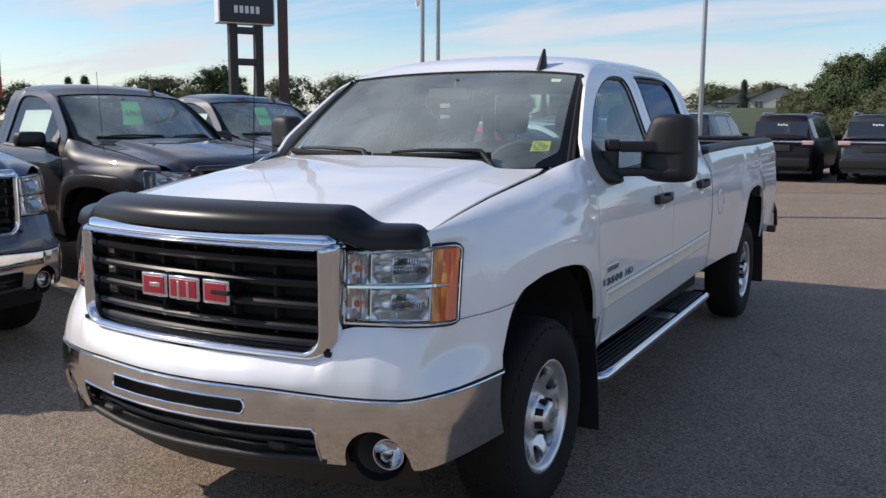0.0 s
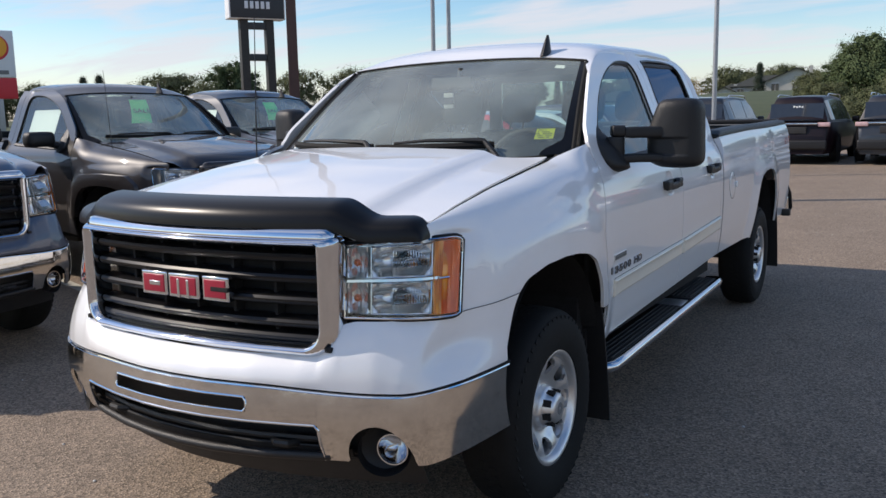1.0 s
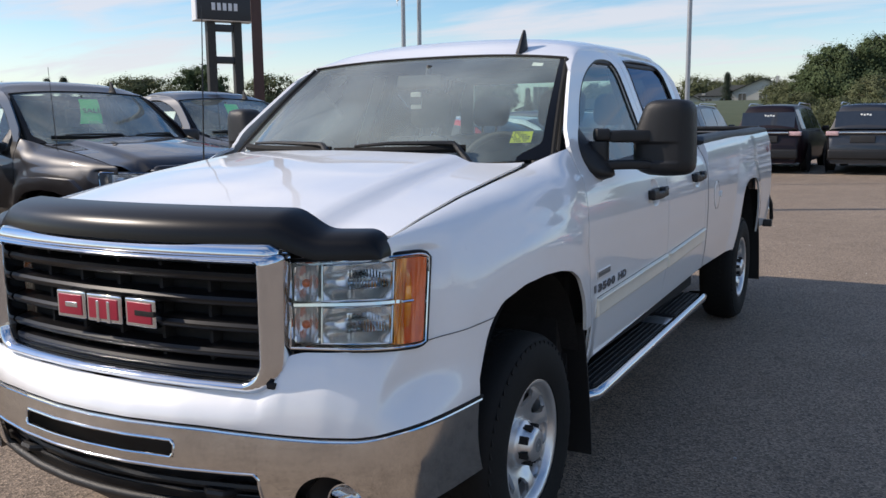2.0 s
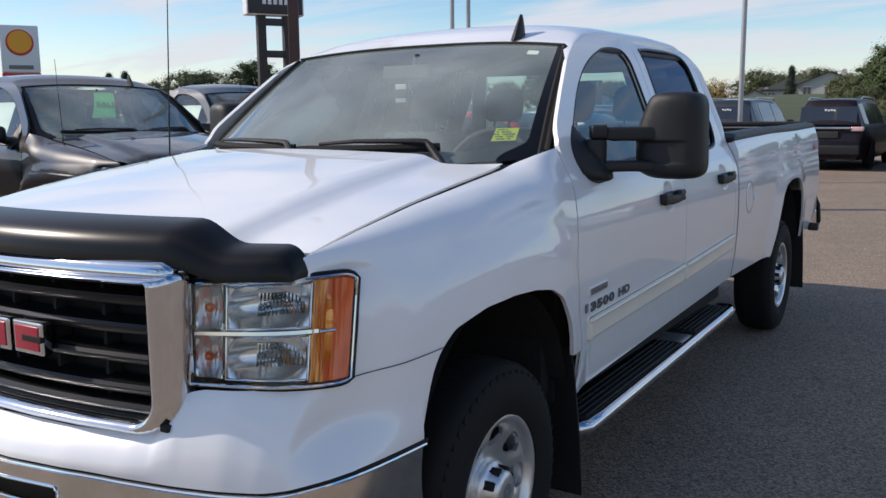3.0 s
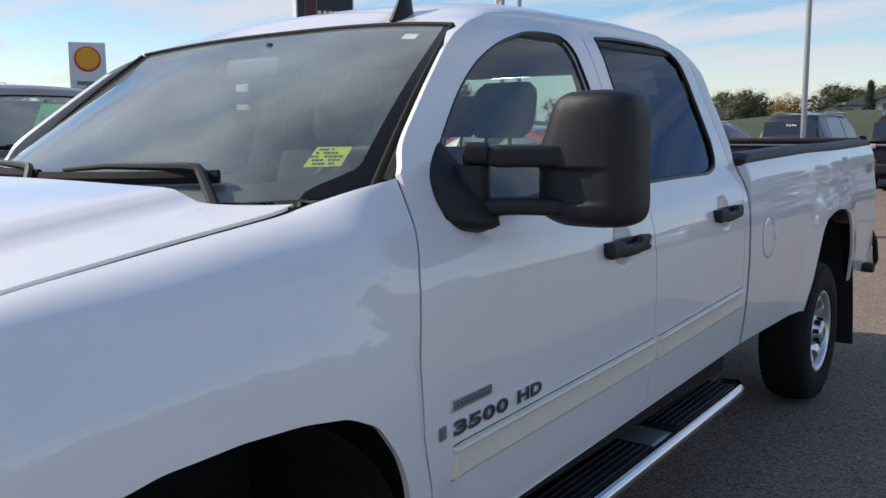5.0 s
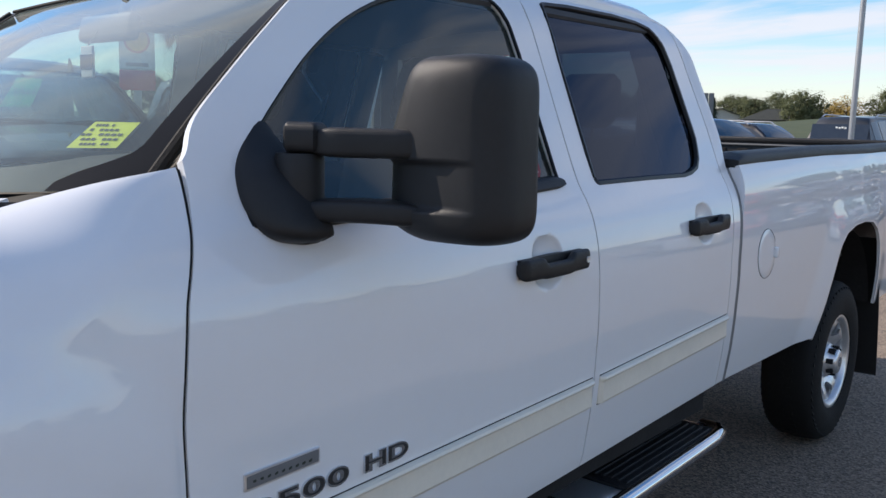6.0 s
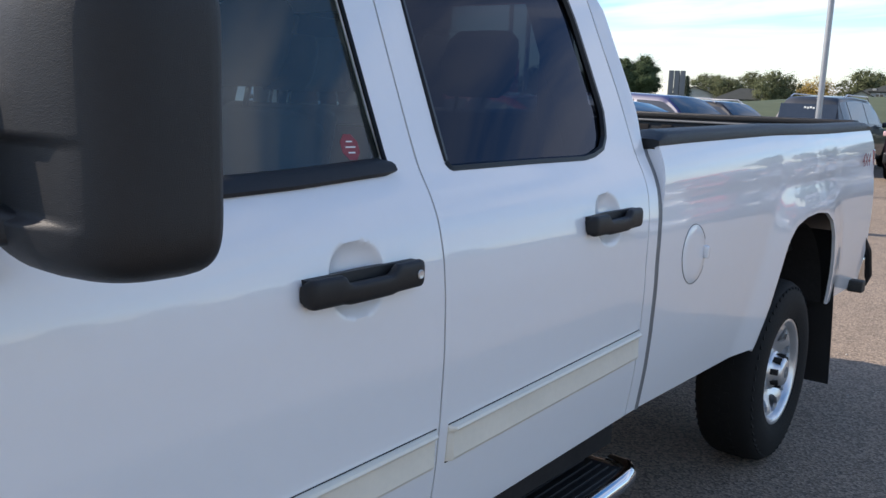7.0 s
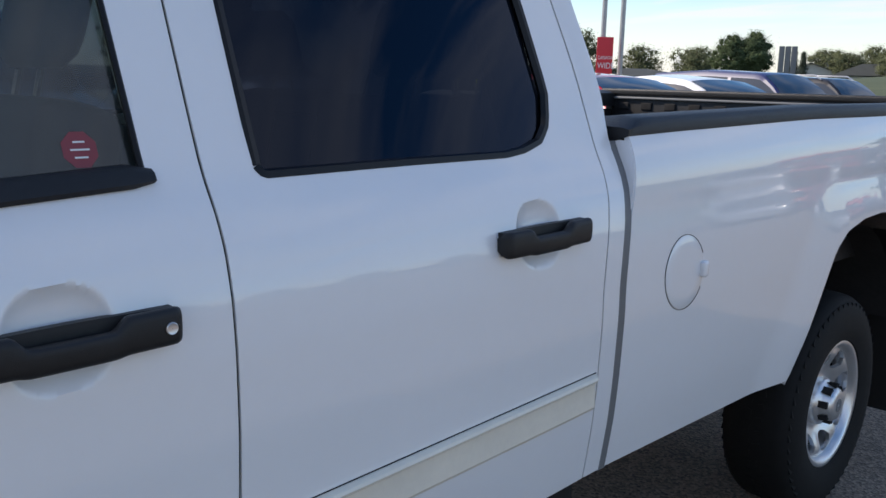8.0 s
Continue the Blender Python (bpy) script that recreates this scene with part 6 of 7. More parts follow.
    across("windscreen", y0 + 0.06, y1 - 0.06, 0.92, 0.010, "window_dark")
    if suv:
        bm = bmesh.new()
        grid(bm, [[(u * 0.70, L - 0.30 + 0.16 * f + 0.035, 1.62 - 0.46 * f) for f in (0, 0.5, 1)] for u in frange(-1, 1, 7)])
        part("rear_window", bm, "window_dark", ob)
        bm = bmesh.new()
        box(bm, -0.58, 0.58, L - 0.05, L + 0.02, 1.04, 1.085, 0.01)
        part("chrome_strip", bm, "chrome", ob)
        bm = bmesh.new()
        box(bm, -0.30, 0.30, L - 0.03, L + 0.012, 0.80, 0.98, 0.01)
        part("plate_recess", bm, "dash", ob)
        if decal:
            bm = bmesh.new()
            for k in range(4):
                box(bm, -0.16 + 0.07 * k, -0.11 + 0.07 * k, L - 0.228, L - 0.215, 1.50 + 0.012 * (k % 2), 1.545 + 0.012 * (k % 2), 0.004)
            part("window_price_marks", bm, "paper", ob)
        for s in (1, -1) if paint != "blue" else ():
            bm = bmesh.new()
            tube(bm, [(s * 0.66, 2.15, H - 0.06), (s * 0.66, 2.3, H + 0.03), (s * 0.66, L - 1.0, H + 0.035), (s * 0.66, L - 0.8, H - 0.03)], 0.018, 6)
            part("roof_rail", bm, "silver", ob)
    else:
        across("rear_screen", y2 + 0.08, y3 - 0.06, 0.90, 0.010, "window_dark")
    bm = bmesh.new()
    box(bm, -W * 0.86, W * 0.86, L - 0.10, L + 0.06, 0.36, 0.62, 0.05)
    part("rear_bumper", bm, paint if not suv else "plastic", ob)
    for s in (1, -1):
        bm = bmesh.new()
        box(bm, min(s * W * 0.60, s * W * 0.93), max(s * W * 0.60, s * W * 0.93), L - 0.16, L - 0.005, 0.98 if suv else 0.74, 1.10 if suv else 0.88, 0.03)
        part("tail_lamp", bm, "pale_lens" if suv else "red_lens", ob)
        bm = bmesh.new()
        box(bm, min(s * W * 0.48, s * W * 0.82), max(s * W * 0.48, s * W * 0.82), 0.02, 0.20, 0.66, 0.78, 0.03)
        part("headlamp", bm, "silver", ob)
        bm = bmesh.new()
        box(bm, min(s * (W - 0.02), s * (W + 0.17)), max(s * (W - 0.02), s * (W + 0.17)), 1.62, 1.72, belt - 0.01, belt + 0.13, 0.03)
        part("door_mirror", bm, paint, ob)
        for y in (0.95, L - 1.02):
            road_wheel(ob, s * (W - 0.10), y, 0.36 if suv else 0.32, s)
            bm = bmesh.new()
            lathe(bm, [(s * (W + 0.004), 0.001), (s * (W + 0.004), 0.42 if suv else 0.37)], 24, "x", (0, y, 0.36 if suv else 0.32))
            part("wheel_arch", bm, "dark", ob)
    ob.matrix_world = m
    return ob


def stand(x, y, heading):
    """A pose on the ground; heading in degrees turns the nose from -y."""
    return pose(x, y, ground_z(x, y), 0, 0, heading)


# row of pickups parked at a slant beside the white truck
def sale_sheet(parent, ws, text, u, v):
    bm = bmesh.new()
    n = 5
    grid(bm, [[ws(u - 0.14 + 0.28 * i / n + 0.34 * (j / n - 0.5), v - 0.24 + 0.5 * j / n, -0.012) for j in range(n + 1)] for i in range(n + 1)])
    part("sale_sheet", bm, "green_tag", parent, "bright green sale sheet inside the glass")
    a, b, c = ws(u - 0.15, v - 0.04, -0.006), ws(u + 0.07, v - 0.04, -0.006), ws(u - 0.04, v + 0.12, -0.006)
    ex = (b - a).normalized()
    ey = (c - a).normalized()
    ez = ex.cross(ey).normalized()
    mm = Matrix((( ex.x, ey.x, ez.x, a.x), (ex.y, ey.y, ez.y, a.y), (ex.z, ey.z, ez.z, a.z), (0, 0, 0, 1)))
    letters("sale_word", text, 0.15, "ink", parent, mm, 0.0005, 0.62)


for nm, lab, paint, x, y, h, sale in (
        ("parked_pickup", "charcoal grey single cab pickup with green sale sheet in windshield", "charcoal", -3.97, 2.92, 82, True),
        ("parked_pickup", "black single cab pickup with paper in its side window", "black_paint", -4.80, 5.80, 80, True),
        ("parked_pickup", "slate blue pickup with chrome grille and bumper", "slate", -4.03, 0.01, 80, False)):
    tr, tws = pickup(nm, lab, paint, paint == "slate", False, stand(x, y, h) @ Matrix.Scale(1.04 if paint == "slate" else 1.0, 4), "row of parked pickups")
    if paint != "slate":   # squared flare round the front wheel opening
        bm = bmesh.new()
        outer = table([(0.0, -0.56), (0.22, -0.47), (0.34, -0.36), (0.5, 0.0), (0.66, 0.36), (0.78, 0.48), (1.0, 0.535)])
        top = table([(0.0, 0.72), (0.22, 1.04), (0.34, 1.115), (0.5, 1.13), (0.66, 1.115), (0.78, 1.04), (1.0, 0.74)])
        rows = []
        for f in frange(0, 1, 45):
            ya = -0.42 + 0.885 * f
            za = arch_front(ya)
            yo, zo = outer(f), top(f)
            rows.append([(flat_x(ya + (yo - ya) * q, za + (zo - za) * q) + d, ya + (yo - ya) * q, za + (zo - za) * q) for q, d in ((0.0, -0.02), (0.02, 0.022), (0.5, 0.034), (0.93, 0.026), (1.0, -0.004))])
        grid(bm, rows)
        twin(part("arch_flare", bm, paint, tr, "", 40))
    if sale:
        sale_sheet(tr, tws, "SALE", -0.10, 0.60)
        bm = bmesh.new()
        grid(bm, [[(-(body_x(yy, zz) - 0.03), yy, zz) for zz in (1.37, 1.70)] for yy in (1.05, 1.56)])
        part("window_sheet", bm, "paper", tr, "white paper sheet in the side window")
    bm = bmesh.new()
    tube(bm, [(-0.83, 0.05, 1.30), (-0.835, 0.07, 1.36), (-0.835, 0.12, 2.02)], [0.008, 0.0035, 0.002], 6)
    part("mast_aerial", bm, "plastic", tr)

# thin mast aerial on the right wing of the white truck
bm = bmesh.new()
tube(bm, [(-0.85, 0.36, 1.27), (-0.85, 0.365, 1.40), (-0.85, 0.40, 2.10)], [0.012, 0.004, 0.0022], 6)
part("mast_aerial", bm, "plastic", hero)

# cars beyond: a slanting row of saloons, and a row of tail-on wagons
for lab, paint, x, y, k, kind in (
        ("bright red saloon in the slanting row of cars", "red_paint", -2.28, 10.7, 1.13, "saloon"),
        ("white saloon in the slanting row of cars", "white", -2.20, 13.1, 1.12, "saloon"),
        ("dark blue hatchback in the slanting row of cars", "blue", -2.63, 15.6, 0.93, "suv"),
        ("charcoal estate with roof rails at the end of the slanting row", "charcoal", -3.1, 19.2, 0.88, "suv")):
    car("parked_saloon" if kind == "saloon" else "parked_estate", lab, paint, stand(x, y, 80) @ Matrix.Scale(k, 4), kind, "slanting row of cars", False)
for lab, paint, x, y, h in (
        ("silver saloon nose-on across the lot", "silver", 8.3, 18.6, -30),
        ("charcoal saloon nose-on across the lot", "charcoal", 6.3, 20.9, -30),
        ("white saloon nose-on across the lot", "white", 4.6, 23.4, -30)):
    car("parked_saloon", lab, paint, stand(x, y, h), "saloon", "row of nose-on saloons")
for lab, paint, x, y in (
        ("dark grey-blue estate with roof rails, tail towards the lot", "navy", -3.80, 26.7),
        ("dark maroon estate with chrome tailgate strip and price marks", "maroon", -1.10, 26.1),
        ("black estate with chrome tailgate strip and price marks", "black_paint", 1.18, 26.1),
        # the last three stand out of view, for what the paint mirrors
        ("silver estate parked tail towards the lot", "silver", 3.8, 26.1),
        ("pale silver estate parked tail towards the lot", "silver", 6.3, 26.1),
        # unseen stand-in for a red sign that shows only as a reflection
        ("red estate out of view, added for the red reflection on the bed", "red_paint", 8.8, 26.1)):
    car("parked_estate", lab, paint, pose(x, y, ground_z(x, y), 0, 0, 180 - 3) @ Matrix.Scale(0.95, 4), "suv", "row of tail-on estates")


# ---- poles and signs ----
def pole(name, label, base, top, r0, r1, material, category="pole"):
    ob = thing(name, label, category)
    base, top = Vector(base), Vector(top)
    bm = bmesh.new()
    tube(bm, [base, base.lerp(top, 0.5), top], [r0, (r0 + r1) / 2, r1], 14)
    part("shaft", bm, material, ob)
    bm = bmesh.new()
    lathe(bm, [(0.0, r0 * 2.4), (0.03, r0 * 2.4), (0.05, r0 * 1.2)], 14, "z", base)
    part("base_plate", bm, "galv", ob)
    return ob


lamp = pole("lamp_post", "galvanised lamp post in the lot before the estates", (-2.46, 17.2, ground_z(-2.4, 17.2)), (-2.44, 17.2, 9.6), 0.055, 0.045, "galv", "lamp post")
bm = bmesh.new()
box(bm, -2.54, -1.94, 17.0, 17.45, 9.55, 9.7, 0.04)
part("lamp_head", bm, "galv", lamp)
for k, (x, y) in enumerate(((-14.35, 24.75), (-13.93, 25.16))):
    fp = pole("flag_pole", "tall galvanised flag pole in the lot", (x, y, ground_z(x, y)), (x + 0.03, y, 13.0), 0.085, 0.06, "galv", "flag pole")
    bm = bmesh.new()
    bmesh.ops.create_uvsphere(bm, u_segments=12, v_segments=8, radius=0.12, matrix=Matrix.Translation((x + 0.03, y, 13.1)))
    part("finial", bm, "alloy", fp)
    if k == 0:
        bm = bmesh.new()
        rows = []
        for i in range(10):
            f = i / 9
            rows.append([(x - 0.05 - 0.42 * g * (1 - 0.55 * f) + 0.02 * math.sin(9 * g + 4 * f), y + 0.05 * math.sin(11 * g + 3 * f), 7.5 - 1.3 * f - 0.5 * g) for g in frange(0, 1, 8)])
        grid(bm, rows)
        thick(bm, 0.004)
        part("flag", bm, "paper", fp, "limp pale flag")

brown = thing("utility_pole", "brown painted square steel pole between the pickups", "pole")
bm = bmesh.new()
box(bm, -0.09, 0.09, -0.09, 0.09, 0, 9.0, 0.012, pose(-8.05, 9.30, ground_z(-8.05, 9.3), 0, 0, 40))
part("shaft", bm, "brown", brown)
bm = bmesh.new()
box(bm, -0.2, 0.2, -0.2, 0.2, 0, 0.05, 0.01, pose(-8.05, 9.30, ground_z(-8.05, 9.3), 0, 0, 40))
part("base_plate", bm, "brown", brown)

# dealer's pylon sign: two posts, navy panel with a name as bars, white panel above
pm = Matrix.Translation((-23.5, 25.5, ground_z(-23.5, 25.5))) @ Matrix.Rotation(radians(58), 4, "Z")
pylon = thing("pylon_sign", "tall pylon sign with navy and white panels on two posts", "sign")
for x in (-0.55, 0.55):
    bm = bmesh.new()
    box(bm, x - 0.17, x + 0.17, -0.2, 0.2, 0, 5.35, 0.02)
    part("post", bm, "steel", pylon)
for z in (3.55, 4.85):
    bm = bmesh.new()
    box(bm, -0.40, 0.40, -0.15, 0.15, z - 0.14, z + 0.14, 0.02)
    part("cross_bar", bm, "sign_dark", pylon)
bm = bmesh.new()
box(bm, -1.2, 1.2, -0.35, 0.35, 5.1, 8.4, 0.05)
part("cabinet", bm, "sign_white", pylon)
bm = bmesh.new()
box(bm, -1.14, 1.14, -0.37, -0.34, 5.14, 6.35, 0.01)
part("lower_panel", bm, "sign_dark", pylon)
for k in range(5):
    bm = bmesh.new()
    box(bm, -0.55 + 0.23 * k, -0.40 + 0.23 * k, -0.385, -0.365, 5.52, 5.82, 0.01)
    part("name_bar", bm, "sign_white", pylon)
for k in range(3):
    bm = bmesh.new()
    box(bm, -0.70 + 0.45 * k, -0.32 + 0.45 * k, -0.375, -0.352, 6.50, 6.95, 0.01)
    part("logo_block", bm, "sign_red", pylon)
for o in pylon.children:
    o.data.transform(pm)

# filling-station pylon far off: white panel with a yellow fan in red, red price panel
gm = Matrix.Translation((-61.4, 38.2, ground_z(-61.4, 38.2))) @ Matrix.Rotation(radians(60), 4, "Z")
gas = thing("station_sign", "filling station pylon sign with a yellow fan emblem", "sign")
bm = bmesh.new()
box(bm, -1.35, 1.35, -0.25, 0.25, 4.2, 7.75, 0.12)
part("panel", bm, "sign_white", gas)
bm = bmesh.new()
box(bm, -1.35, 1.35, -0.25, 0.25, 2.6, 4.18, 0.06)
part("price_panel", bm, "sign_red", gas)
bm = bmesh.new()
lathe(bm, [(-0.27, 0.98), (-0.30, 0.95), (-0.30, 0.001)], 32, "y", (0, 0, 6.45))
part("emblem_rim", bm, "sign_red", gas)
bm = bmesh.new()
lathe(bm, [(-0.30, 0.85), (-0.33, 0.83), (-0.33, 0.001)], 32, "y", (0, 0, 6.5))
part("emblem", bm, "sign_yellow", gas)
bm = bmesh.new()
box(bm, -0.85, 0.85, -0.28, -0.25, 4.45, 4.75, 0.01)
part("name_bar", bm, "grey_plastic", gas)
bm = bmesh.new()
box(bm, -0.3, 0.3, -0.2, 0.2, 0, 2.6, 0.02)
part("post", bm, "galv", gas)
for o in gas.children:
    o.data.transform(gm)

# red promotion banner in front of the flag poles
ban = thing("promotion_banner", "red upright promotion banner with white lettering", "banner")
bmx = Matrix.Translation((-14.06, 24.48, ground_z(-14, 24.4))) @ Matrix.Rotation(radians(38), 4, "Z")
bm = bmesh.new()
box(bm, -0.25, 0.25, -0.03, 0.03, 0.9, 2.30, 0.01)
part("cloth", bm, "sign_red", ban)
bm = bmesh.new()
box(bm, -0.03, 0.03, -0.03, 0.03, 0, 0.9)
part("stake", bm, "galv", ban)
for o in ban.children:
    o.data.transform(bmx)
for text, h, z, sq in (("CANADA", 0.15, 1.62, 0.72), ("WIDE", 0.26, 1.34, 0.78)):
    letters("banner_word", text, h, "sign_white", ban, bmx @ Matrix.Translation((-0.215, -0.034, z)) @ Matrix.Rotation(radians(90), 4, "X"), 0.002, sq)
bm = bmesh.new()
box(bm, -0.2, 0.2, -0.036, -0.03, 1.22, 1.28)
part("banner_bar", bm, "sign_white", ban)
ban.children[-1].data.transform(bmx)

board = thing("grey_board", "weathered grey-green upright board on the bank", "board")
bx, by = -17.47, 45.55
for k in range(3):
    bm = bmesh.new()
    box(bm, -0.45 + 0.3 * k, -0.17 + 0.3 * k, -0.08 + 0.04 * (k % 2), 0.08, 0, 2.75, 0.03, pose(bx, by, ground_z(bx, by), 0, 0, 25))
    part("panel", bm, "grey_plastic", board)


# ---- trees, houses ----
bm = bmesh.new()
bmesh.ops.create_icosphere(bm, subdivisions=2, radius=1.0)
bm.verts.index_update()
heart_v = [v.co.copy() for v in bm.verts]
heart_f = [tuple(v.index for v in f.verts) for f in bm.faces]
bm.free()


def tree_mesh(seed, h, width, material, leaf=0.34, clumps=70, per=34, trunk=0.28, shape="round", heart=0.0):
    rnd = random.Random(seed)
    ob = new("tree")
    bm = bmesh.new()
    tube(bm, [(0, 0, 0), (0.05 * h * 0.2, 0, h * 0.25), (rnd.uniform(-0.2, 0.2), rnd.uniform(-0.2, 0.2), h * 0.6), (rnd.uniform(-0.3, 0.3), 0, h * 0.92)], [0.035 * h, 0.028 * h, 0.016 * h, 0.004 * h], 8)
    tips = []
    for k in range(11):
        a = 2.4 * k + rnd.uniform(-0.4, 0.4)
        z0 = h * (0.22 + 0.055 * k)
        reach = width * 0.5 * rnd.uniform(0.55, 0.95) * (1.0 if shape == "round" else 1 - 0.75 * k / 11)
        p = Vector((math.cos(a) * reach, math.sin(a) * reach, z0 + h * rnd.uniform(0.10, 0.24)))
        tube(bm, [(0, 0, z0), p * 0.5 + Vector((0, 0, z0 * 0.5 + 0.02 * h)), p], [0.012 * h, 0.008 * h, 0.002 * h], 5)
        tips.append(p)
    part("trunk", bm, "bark", ob)
    verts, faces = [], []
    for c in range(clumps):
        if shape == "cone":
            f = rnd.random() ** 0.8
            zz = h * (0.12 + 0.86 * f)
            rad = width * 0.5 * (1 - f) * rnd.uniform(0.45, 1.0)
            a = rnd.uniform(0, 2 * math.pi)
            cc = Vector((math.cos(a) * rad, math.sin(a) * rad, zz))
            cr = 0.10 * width + 0.10 * width * (1 - f)
        else:
            for _ in range(30):
                p = Vector((rnd.uniform(-1, 1), rnd.uniform(-1, 1), rnd.uniform(-1, 1)))
                if 0.25 < p.length < 1:
                    break
            lump = 1 + 0.25 * math.sin(3.1 * p.x + seed) + 0.22 * math.sin(4.3 * p.y + 2 * seed) + 0.15 * math.sin(5 * p.z + seed)
            cc = Vector((p.x * width * 0.46 * lump, p.y * width * 0.46 * lump, h * 0.55 + p.z * h * 0.42 * (0.85 + 0.15 * lump)))
            cr = width * rnd.uniform(0.07, 0.13)
        # dense heart of the clump, uneven all round
        if heart:
            i = len(verts)
            for p0 in heart_v:
                verts.append(tuple(cc + p0 * cr * heart * rnd.uniform(0.4, 1.0)))
            faces += [tuple(i + k for k in f) for f in heart_f]
        for q in range(per):
            d = Vector((rnd.gauss(0, 1), rnd.gauss(0, 1), rnd.gauss(0, 0.8)))
            p = cc + d * cr * 0.62
            n1 = (d.normalized() * 1.1 + Vector((cc.x, cc.y, cc.z - h * 0.5)).normalized() * 0.8 + Vector((rnd.gauss(0, 0.3), rnd.gauss(0, 0.3), rnd.gauss(0, 0.3) + 0.3))).normalized()
            n2 = n1.orthogonal().normalized()
            n3 = n1.cross(n2)
            s = leaf * rnd.uniform(0.5, 1.1)
            i = len(verts)
            verts += [tuple(p - n2 * s), tuple(p + n3 * s * 0.55), tuple(p + n2 * s), tuple(p - n3 * s * 0.55)]
            faces.append((i, i + 1, i + 2, i + 3))
    me = bpy.data.meshes.new("crown")
    me.from_pydata(verts, [], faces)
    me.materials.append(M[material])
    cr_ob = new("crown", me)
    cr_ob.parent = ob
    return ob


def put_tree(src, used, label, x, y, sc, turn, group):
    m = Matrix.Translation((x, y, ground_z(x, y) - 0.1)) @ Matrix.Rotation(turn, 4, "Z") @ Matrix.Diagonal((sc, sc, sc, 1))
    if src in used:
        o = copy_thing(src, m)
    else:
        src.matrix_world = m
        used.add(src)
        o = src
    o.matrix_world = m
    tagged(o, label, "tree", group)


kinds = {
    "poplar": [tree_mesh(k, 9.0, 7.5, "leaf", 0.15, 170, 120, heart=0.6) for k in (3, 8)],
    "elm": [tree_mesh(k, 7.0, 6.5, "leaf_dull", 0.14, 130, 75, heart=0.35) for k in (5, 12)],
    "gold": [tree_mesh(21, 5.0, 5.5, "leaf_yellow", 0.14, 80, 45)],
    "spruce": [tree_mesh(31, 9.0, 4.2, "spruce", 0.15, 150, 45, shape="cone")],
}
names = {"poplar": "dense dark green broadleaf tree beyond the lot", "elm": "thin dull green early autumn tree", "gold": "low yellow autumn tree by the houses", "spruce": "dark green spruce by the houses"}
used = set()


def tree_at(kind, bearing, dist, elev, turn, eye=(2.233, -3.148), pick=0):
    """A tree whose top stands that many degrees above eye level."""
    x, y = eye[0] - dist * math.sin(radians(bearing)), eye[1] + dist * math.cos(radians(bearing))
    src = kinds[kind][pick % len(kinds[kind])]
    base = {"poplar": 9.2, "elm": 7.2, "gold": 5.2, "spruce": 9.0}[kind]
    height = 1.5 + dist * math.tan(radians(elev)) - ground_z(x, y)
    put_tree(src, used, names[kind], x, y, max(height, 1.5) / base, turn, "trees round the lot")


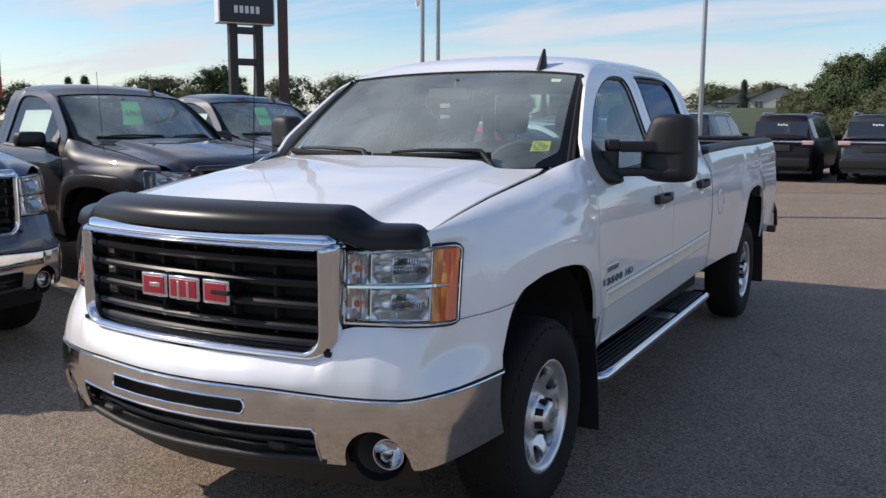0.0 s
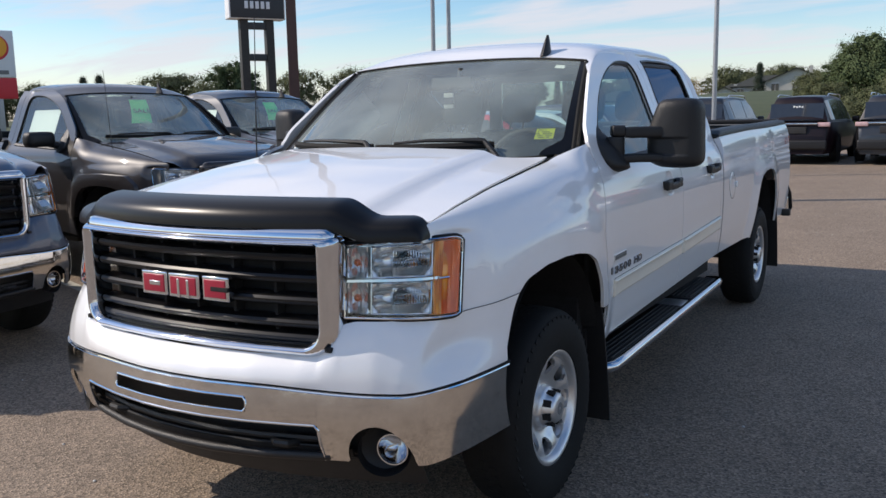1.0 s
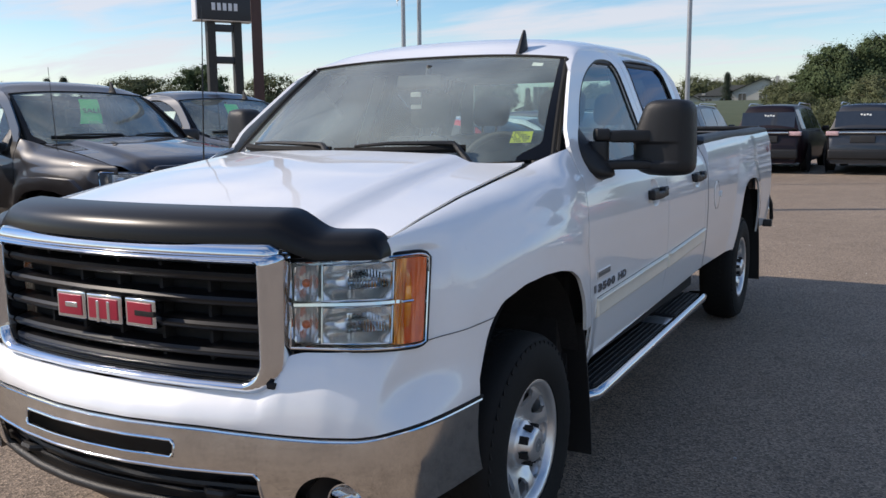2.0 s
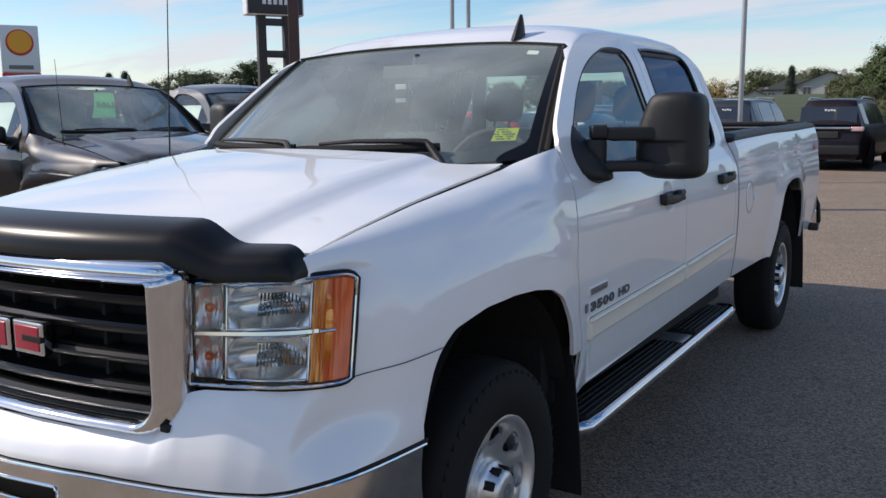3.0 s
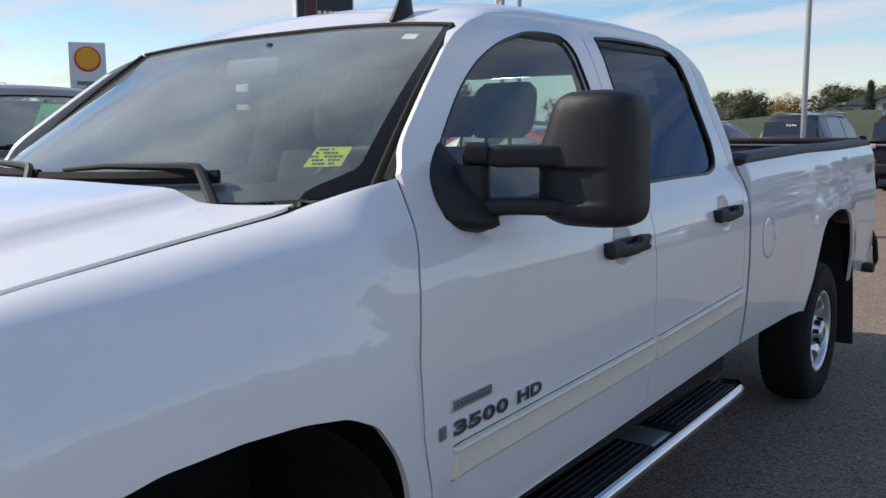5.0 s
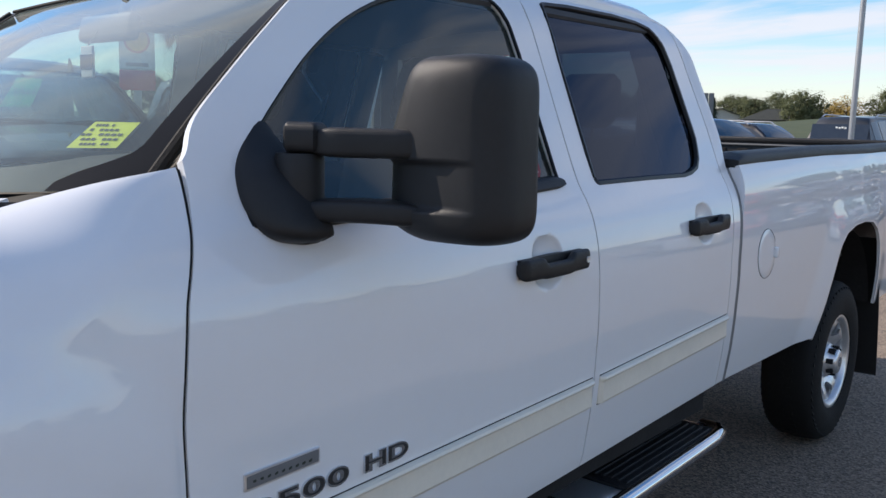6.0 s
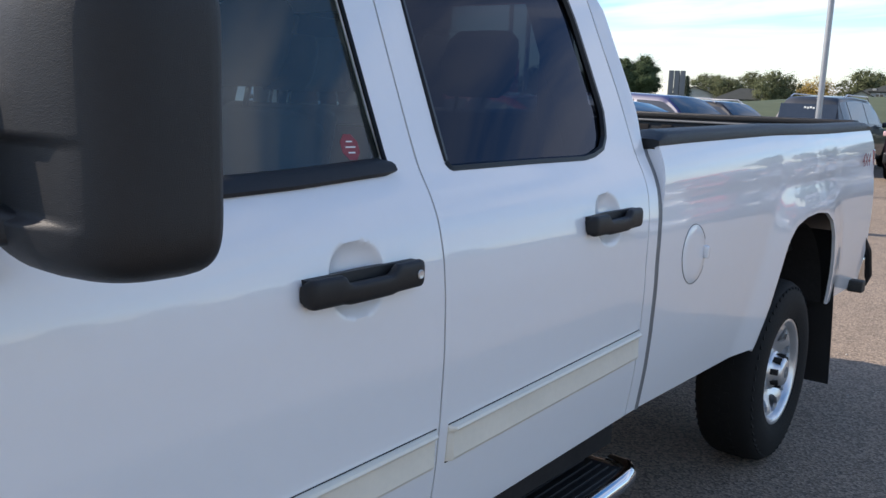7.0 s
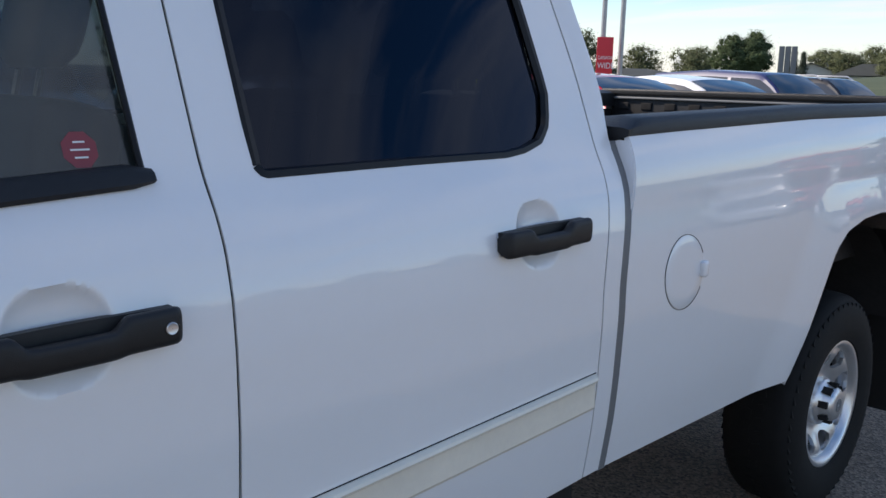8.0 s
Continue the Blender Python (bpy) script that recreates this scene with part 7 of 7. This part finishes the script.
rnd = random.Random(4)
for kind, b, d, e in (
        # dense belt beyond the estates
        ("poplar", 5.9, 71, 3.1), ("poplar", 4.7, 69, 4.4), ("poplar", 3.7, 67, 4.5), ("poplar", 2.7, 69, 4.7), ("poplar", 1.8, 68, 5.1), ("elm", 7.2, 71, 2.7), ("poplar", 0.3, 69, 5.0), ("elm", 6.5, 62, 2.0), ("elm", 2.6, 62, 2.8),
        ("elm", 7.9, 78, 2.3), ("poplar", -1.3, 67, 5.4), ("poplar", -3.0, 69, 5.2), ("elm", 4.1, 54, 1.7), ("elm", 2.5, 53, 1.5), ("elm", 0.9, 54, 1.8), ("elm", 5.5, 54, 1.1), ("poplar", -5.2, 71, 5.0), ("poplar", -9.1, 71, 5.1), ("poplar", -14.1, 73, 5.1),
        ("elm", 3.9, 44, 1.1), ("elm", 3.2, 45, 0.9), ("elm", 2.4, 44, 1.2), ("elm", 4.6, 46, 0.8), ("elm", 5.4, 45, 0.9), ("elm", 6.2, 46, 0.6), ("elm", 0.6, 45, 0.9), ("elm", -0.6, 44, 1.0), ("elm", 1.5, 46, 1.0),
        # among the houses
        ("elm", 12.5, 221, 2.9), ("elm", 11.9, 232, 2.7), ("elm", 9.3, 221, 3.0), ("elm", 8.6, 226, 2.9), ("elm", 9.9, 232, 2.7), ("spruce", 10.6, 190, 2.9), ("gold", 14.9, 205, 2.3), ("gold", 15.5, 208, 2.1), ("gold", 16.0, 200, 1.5),
        ("elm", 17.3, 190, 2.7), ("elm", 17.0, 192, 2.2), ("elm", 18.6, 230, 2.6), ("elm", 20.0, 200, 2.3), ("elm", 20.7, 205, 2.4), ("elm", 21.3, 215, 2.5), ("spruce", 22.4, 190, 2.1), ("spruce", 22.9, 192, 2.2), ("elm", 11.1, 232, 2.6),
        # behind the signs
        ("elm", 36.3, 99, 3.5), ("elm", 35.3, 102, 3.6), ("elm", 39.5, 99, 3.6), ("poplar", 44.0, 101, 3.9), ("poplar", 42.8, 103, 3.3), ("elm", 47.8, 103, 3.4), ("elm", 46.7, 106, 3.4), ("elm", 45.4, 99, 2.6), ("elm", 49.9, 103, 2.6),
        ("spruce", 52.4, 103, 2.9), ("spruce", 51.5, 104, 3.0), ("elm", 54.9, 103, 2.7), ("elm", 56.7, 103, 2.8), ("elm", 59.1, 103, 3.0), ("elm", 62.0, 103, 3.4), ("elm", 31.2, 106, 2.5), ("elm", 28.0, 103, 2.6),
        # round behind the camera, for what the paint mirrors
        ("poplar", -60, 95, 3.6), ("poplar", -68, 100, 3.4), ("poplar", -75, 100, 3.7), ("poplar", -83, 98, 3.4), ("poplar", -90, 98, 3.6), ("poplar", -98, 100, 3.5), ("poplar", -105, 100, 3.7), ("elm", -48, 98, 3.4), ("elm", -54, 100, 3.3), ("elm", -120, 100, 3.6), ("poplar", -42, 100, 3.5), ("poplar", -35, 100, 3.6)):
    tree_at(kind, b, d, e, rnd.uniform(0, 6.28), pick=rnd.randrange(2))
for kind, b, d, e in (("poplar", 26.7, 78, 3.1), ("poplar", 25.7, 79, 3.3), ("elm", 29.0, 84, 2.2), ("elm", 34.9, 86, 1.6)):
    tree_at(kind, b, d, e * 1.04, rnd.uniform(0, 6.28), (2.002, 1.170), rnd.randrange(2))


def house(label, x, y, w, d, wall_h, roof_h, turn, gable=True):
    ob = thing("house", label, "house", "houses on the bank")
    mm = Matrix.Translation((x, y, ground_z(x, y) - 0.3)) @ Matrix.Rotation(radians(turn), 4, "Z")
    bm = bmesh.new()
    box(bm, -w / 2, w / 2, -d / 2, d / 2, 0, wall_h)
    if gable:
        for yy in (-d / 2, d / 2):
            bm.faces.new([bm.verts.new(p) for p in ((-w / 2, yy, wall_h), (w / 2, yy, wall_h), (0, yy, wall_h + roof_h))])
    bmesh.ops.transform(bm, matrix=mm, verts=bm.verts)
    part("wall", bm, "stucco", ob, "", 30, merge=False)
    bm = bmesh.new()
    e = 0.5
    if gable:
        for s in (1, -1):
            grid(bm, [[(s * (w / 2 + e), yy, wall_h - 0.15), (0, yy, wall_h + roof_h + 0.05)] for yy in (-d / 2 - e, d / 2 + e)])
    else:
        r = max(w / 2 - d / 2, 0.2)
        a = [(-w / 2 - e, -d / 2 - e, wall_h), (w / 2 + e, -d / 2 - e, wall_h), (w / 2 + e, d / 2 + e, wall_h), (-w / 2 - e, d / 2 + e, wall_h)]
        p, q = (-r, 0, wall_h + roof_h), (r, 0, wall_h + roof_h)
        for f in ((a[0], a[1], q, p), (a[1], a[2], q), (a[2], a[3], p, q), (a[3], a[0], p)):
            bm.faces.new([bm.verts.new(v) for v in f])
    bmesh.ops.remove_doubles(bm, verts=bm.verts, dist=1e-4)
    bmesh.ops.recalc_face_normals(bm, faces=bm.faces)
    bmesh.ops.solidify(bm, geom=bm.faces[:], thickness=0.18)
    bmesh.ops.transform(bm, matrix=mm, verts=bm.verts)
    part("roof", bm, "shingle", ob, "", 20)
    n = max(2, int(w / 3.2))
    for k in range(n):
        xx = -w / 2 + w * (k + 0.5) / n
        win = new("window"); win.parent = ob
        bm = bmesh.new()
        box(bm, xx - 0.7, xx + 0.7, -d / 2 - 0.05, -d / 2 + 0.05, wall_h * 0.42, wall_h * 0.86)
        bmesh.ops.transform(bm, matrix=mm, verts=bm.verts)
        part("pane", bm, "window_dark", win)
        bm = bmesh.new()
        for a, b, c, dd in ((xx - 0.8, xx + 0.8, wall_h * 0.38, wall_h * 0.42), (xx - 0.8, xx + 0.8, wall_h * 0.86, wall_h * 0.90), (xx - 0.03, xx + 0.03, wall_h * 0.42, wall_h * 0.86)):
            box(bm, a, b, -d / 2 - 0.09, -d / 2 + 0.02, c, dd)
        bmesh.ops.transform(bm, matrix=mm, verts=bm.verts)
        part("window_frame", bm, "sign_white", win)
    bm = bmesh.new()
    box(bm, w * 0.2, w * 0.2 + 0.7, -0.35, 0.35, wall_h, wall_h + roof_h + 0.6)
    bmesh.ops.transform(bm, matrix=mm, verts=bm.verts)
    part("chimney", bm, "stucco", ob)


def polar(b, d, eye=(2.233, -3.148)):
    return eye[0] - d * math.sin(radians(b)), eye[1] + d * math.cos(radians(b))


for b, d, w, dp, wh, rh, turn, gb in ((12.6, 196, 9, 9, 3.4, 2.3, 12, True), (11.7, 202, 13, 9, 3.8, 2.3, 12, False), (9.8, 200, 16, 9, 3.6, 2.3, 9, False), (8.5, 198, 12, 9, 3.6, 2.5, 8, True), (18.4, 196, 15, 9, 3.4, 2.3, 18, False), (21.9, 205, 12, 9, 3.4, 2.2, 20, True)):
    x, y = polar(b, d)
    house("pale stucco bungalow with a dark shingle roof", x, y, w, dp, wh, rh, turn, gb)
x, y = polar(37.2, 92)
house("long low pale building with a dark roof", x, y, 30, 9, 1.6, 0.8, 36, False)

# ---- small things on the asphalt ----
rnd = random.Random(11)
bm = bmesh.new()
for k in range(420):
    x, y = rnd.uniform(-5, 4.2), rnd.uniform(-3.2, 14)
    if abs(x) < 0.8 and -1 < y < 5.5:
        continue
    r = rnd.choice((0.003, 0.004, 0.005, 0.007, 0.009))
    bmesh.ops.create_icosphere(bm, subdivisions=1, radius=r, matrix=Matrix.Translation((x, y, ground_z(x, y) + r * 0.3)) @ Matrix.Diagonal((1, rnd.uniform(0.6, 1), 0.6, 1)))
tagged(part("loose_stones", bm, "pebble", None, "", 60, merge=False), "scattered pale loose stones on the asphalt", "stones", kind="stuff")

for (ax, ay), (bx, by) in (((-4.25, 1.95), (-8.8, 3.5)), ((-4.55, 4.85), (-9.1, 6.4))):
    d = (Vector((bx, by)) - Vector((ax, ay))).normalized()
    n = Vector((-d.y, d.x)) * 0.055
    bm = bmesh.new()
    rows = []
    for f in frange(0, 1, 24):
        p = Vector((ax + (bx - ax) * f, ay + (by - ay) * f))
        rows.append([(p.x + n.x * q, p.y + n.y * q, ground_z(p.x, p.y) + 0.005) for q in (-1, 1)])
    grid(bm, rows)
    tagged(part("stall_line", bm, "paint_line", None), "worn pale painted stall line on the asphalt", "line", kind="structure")
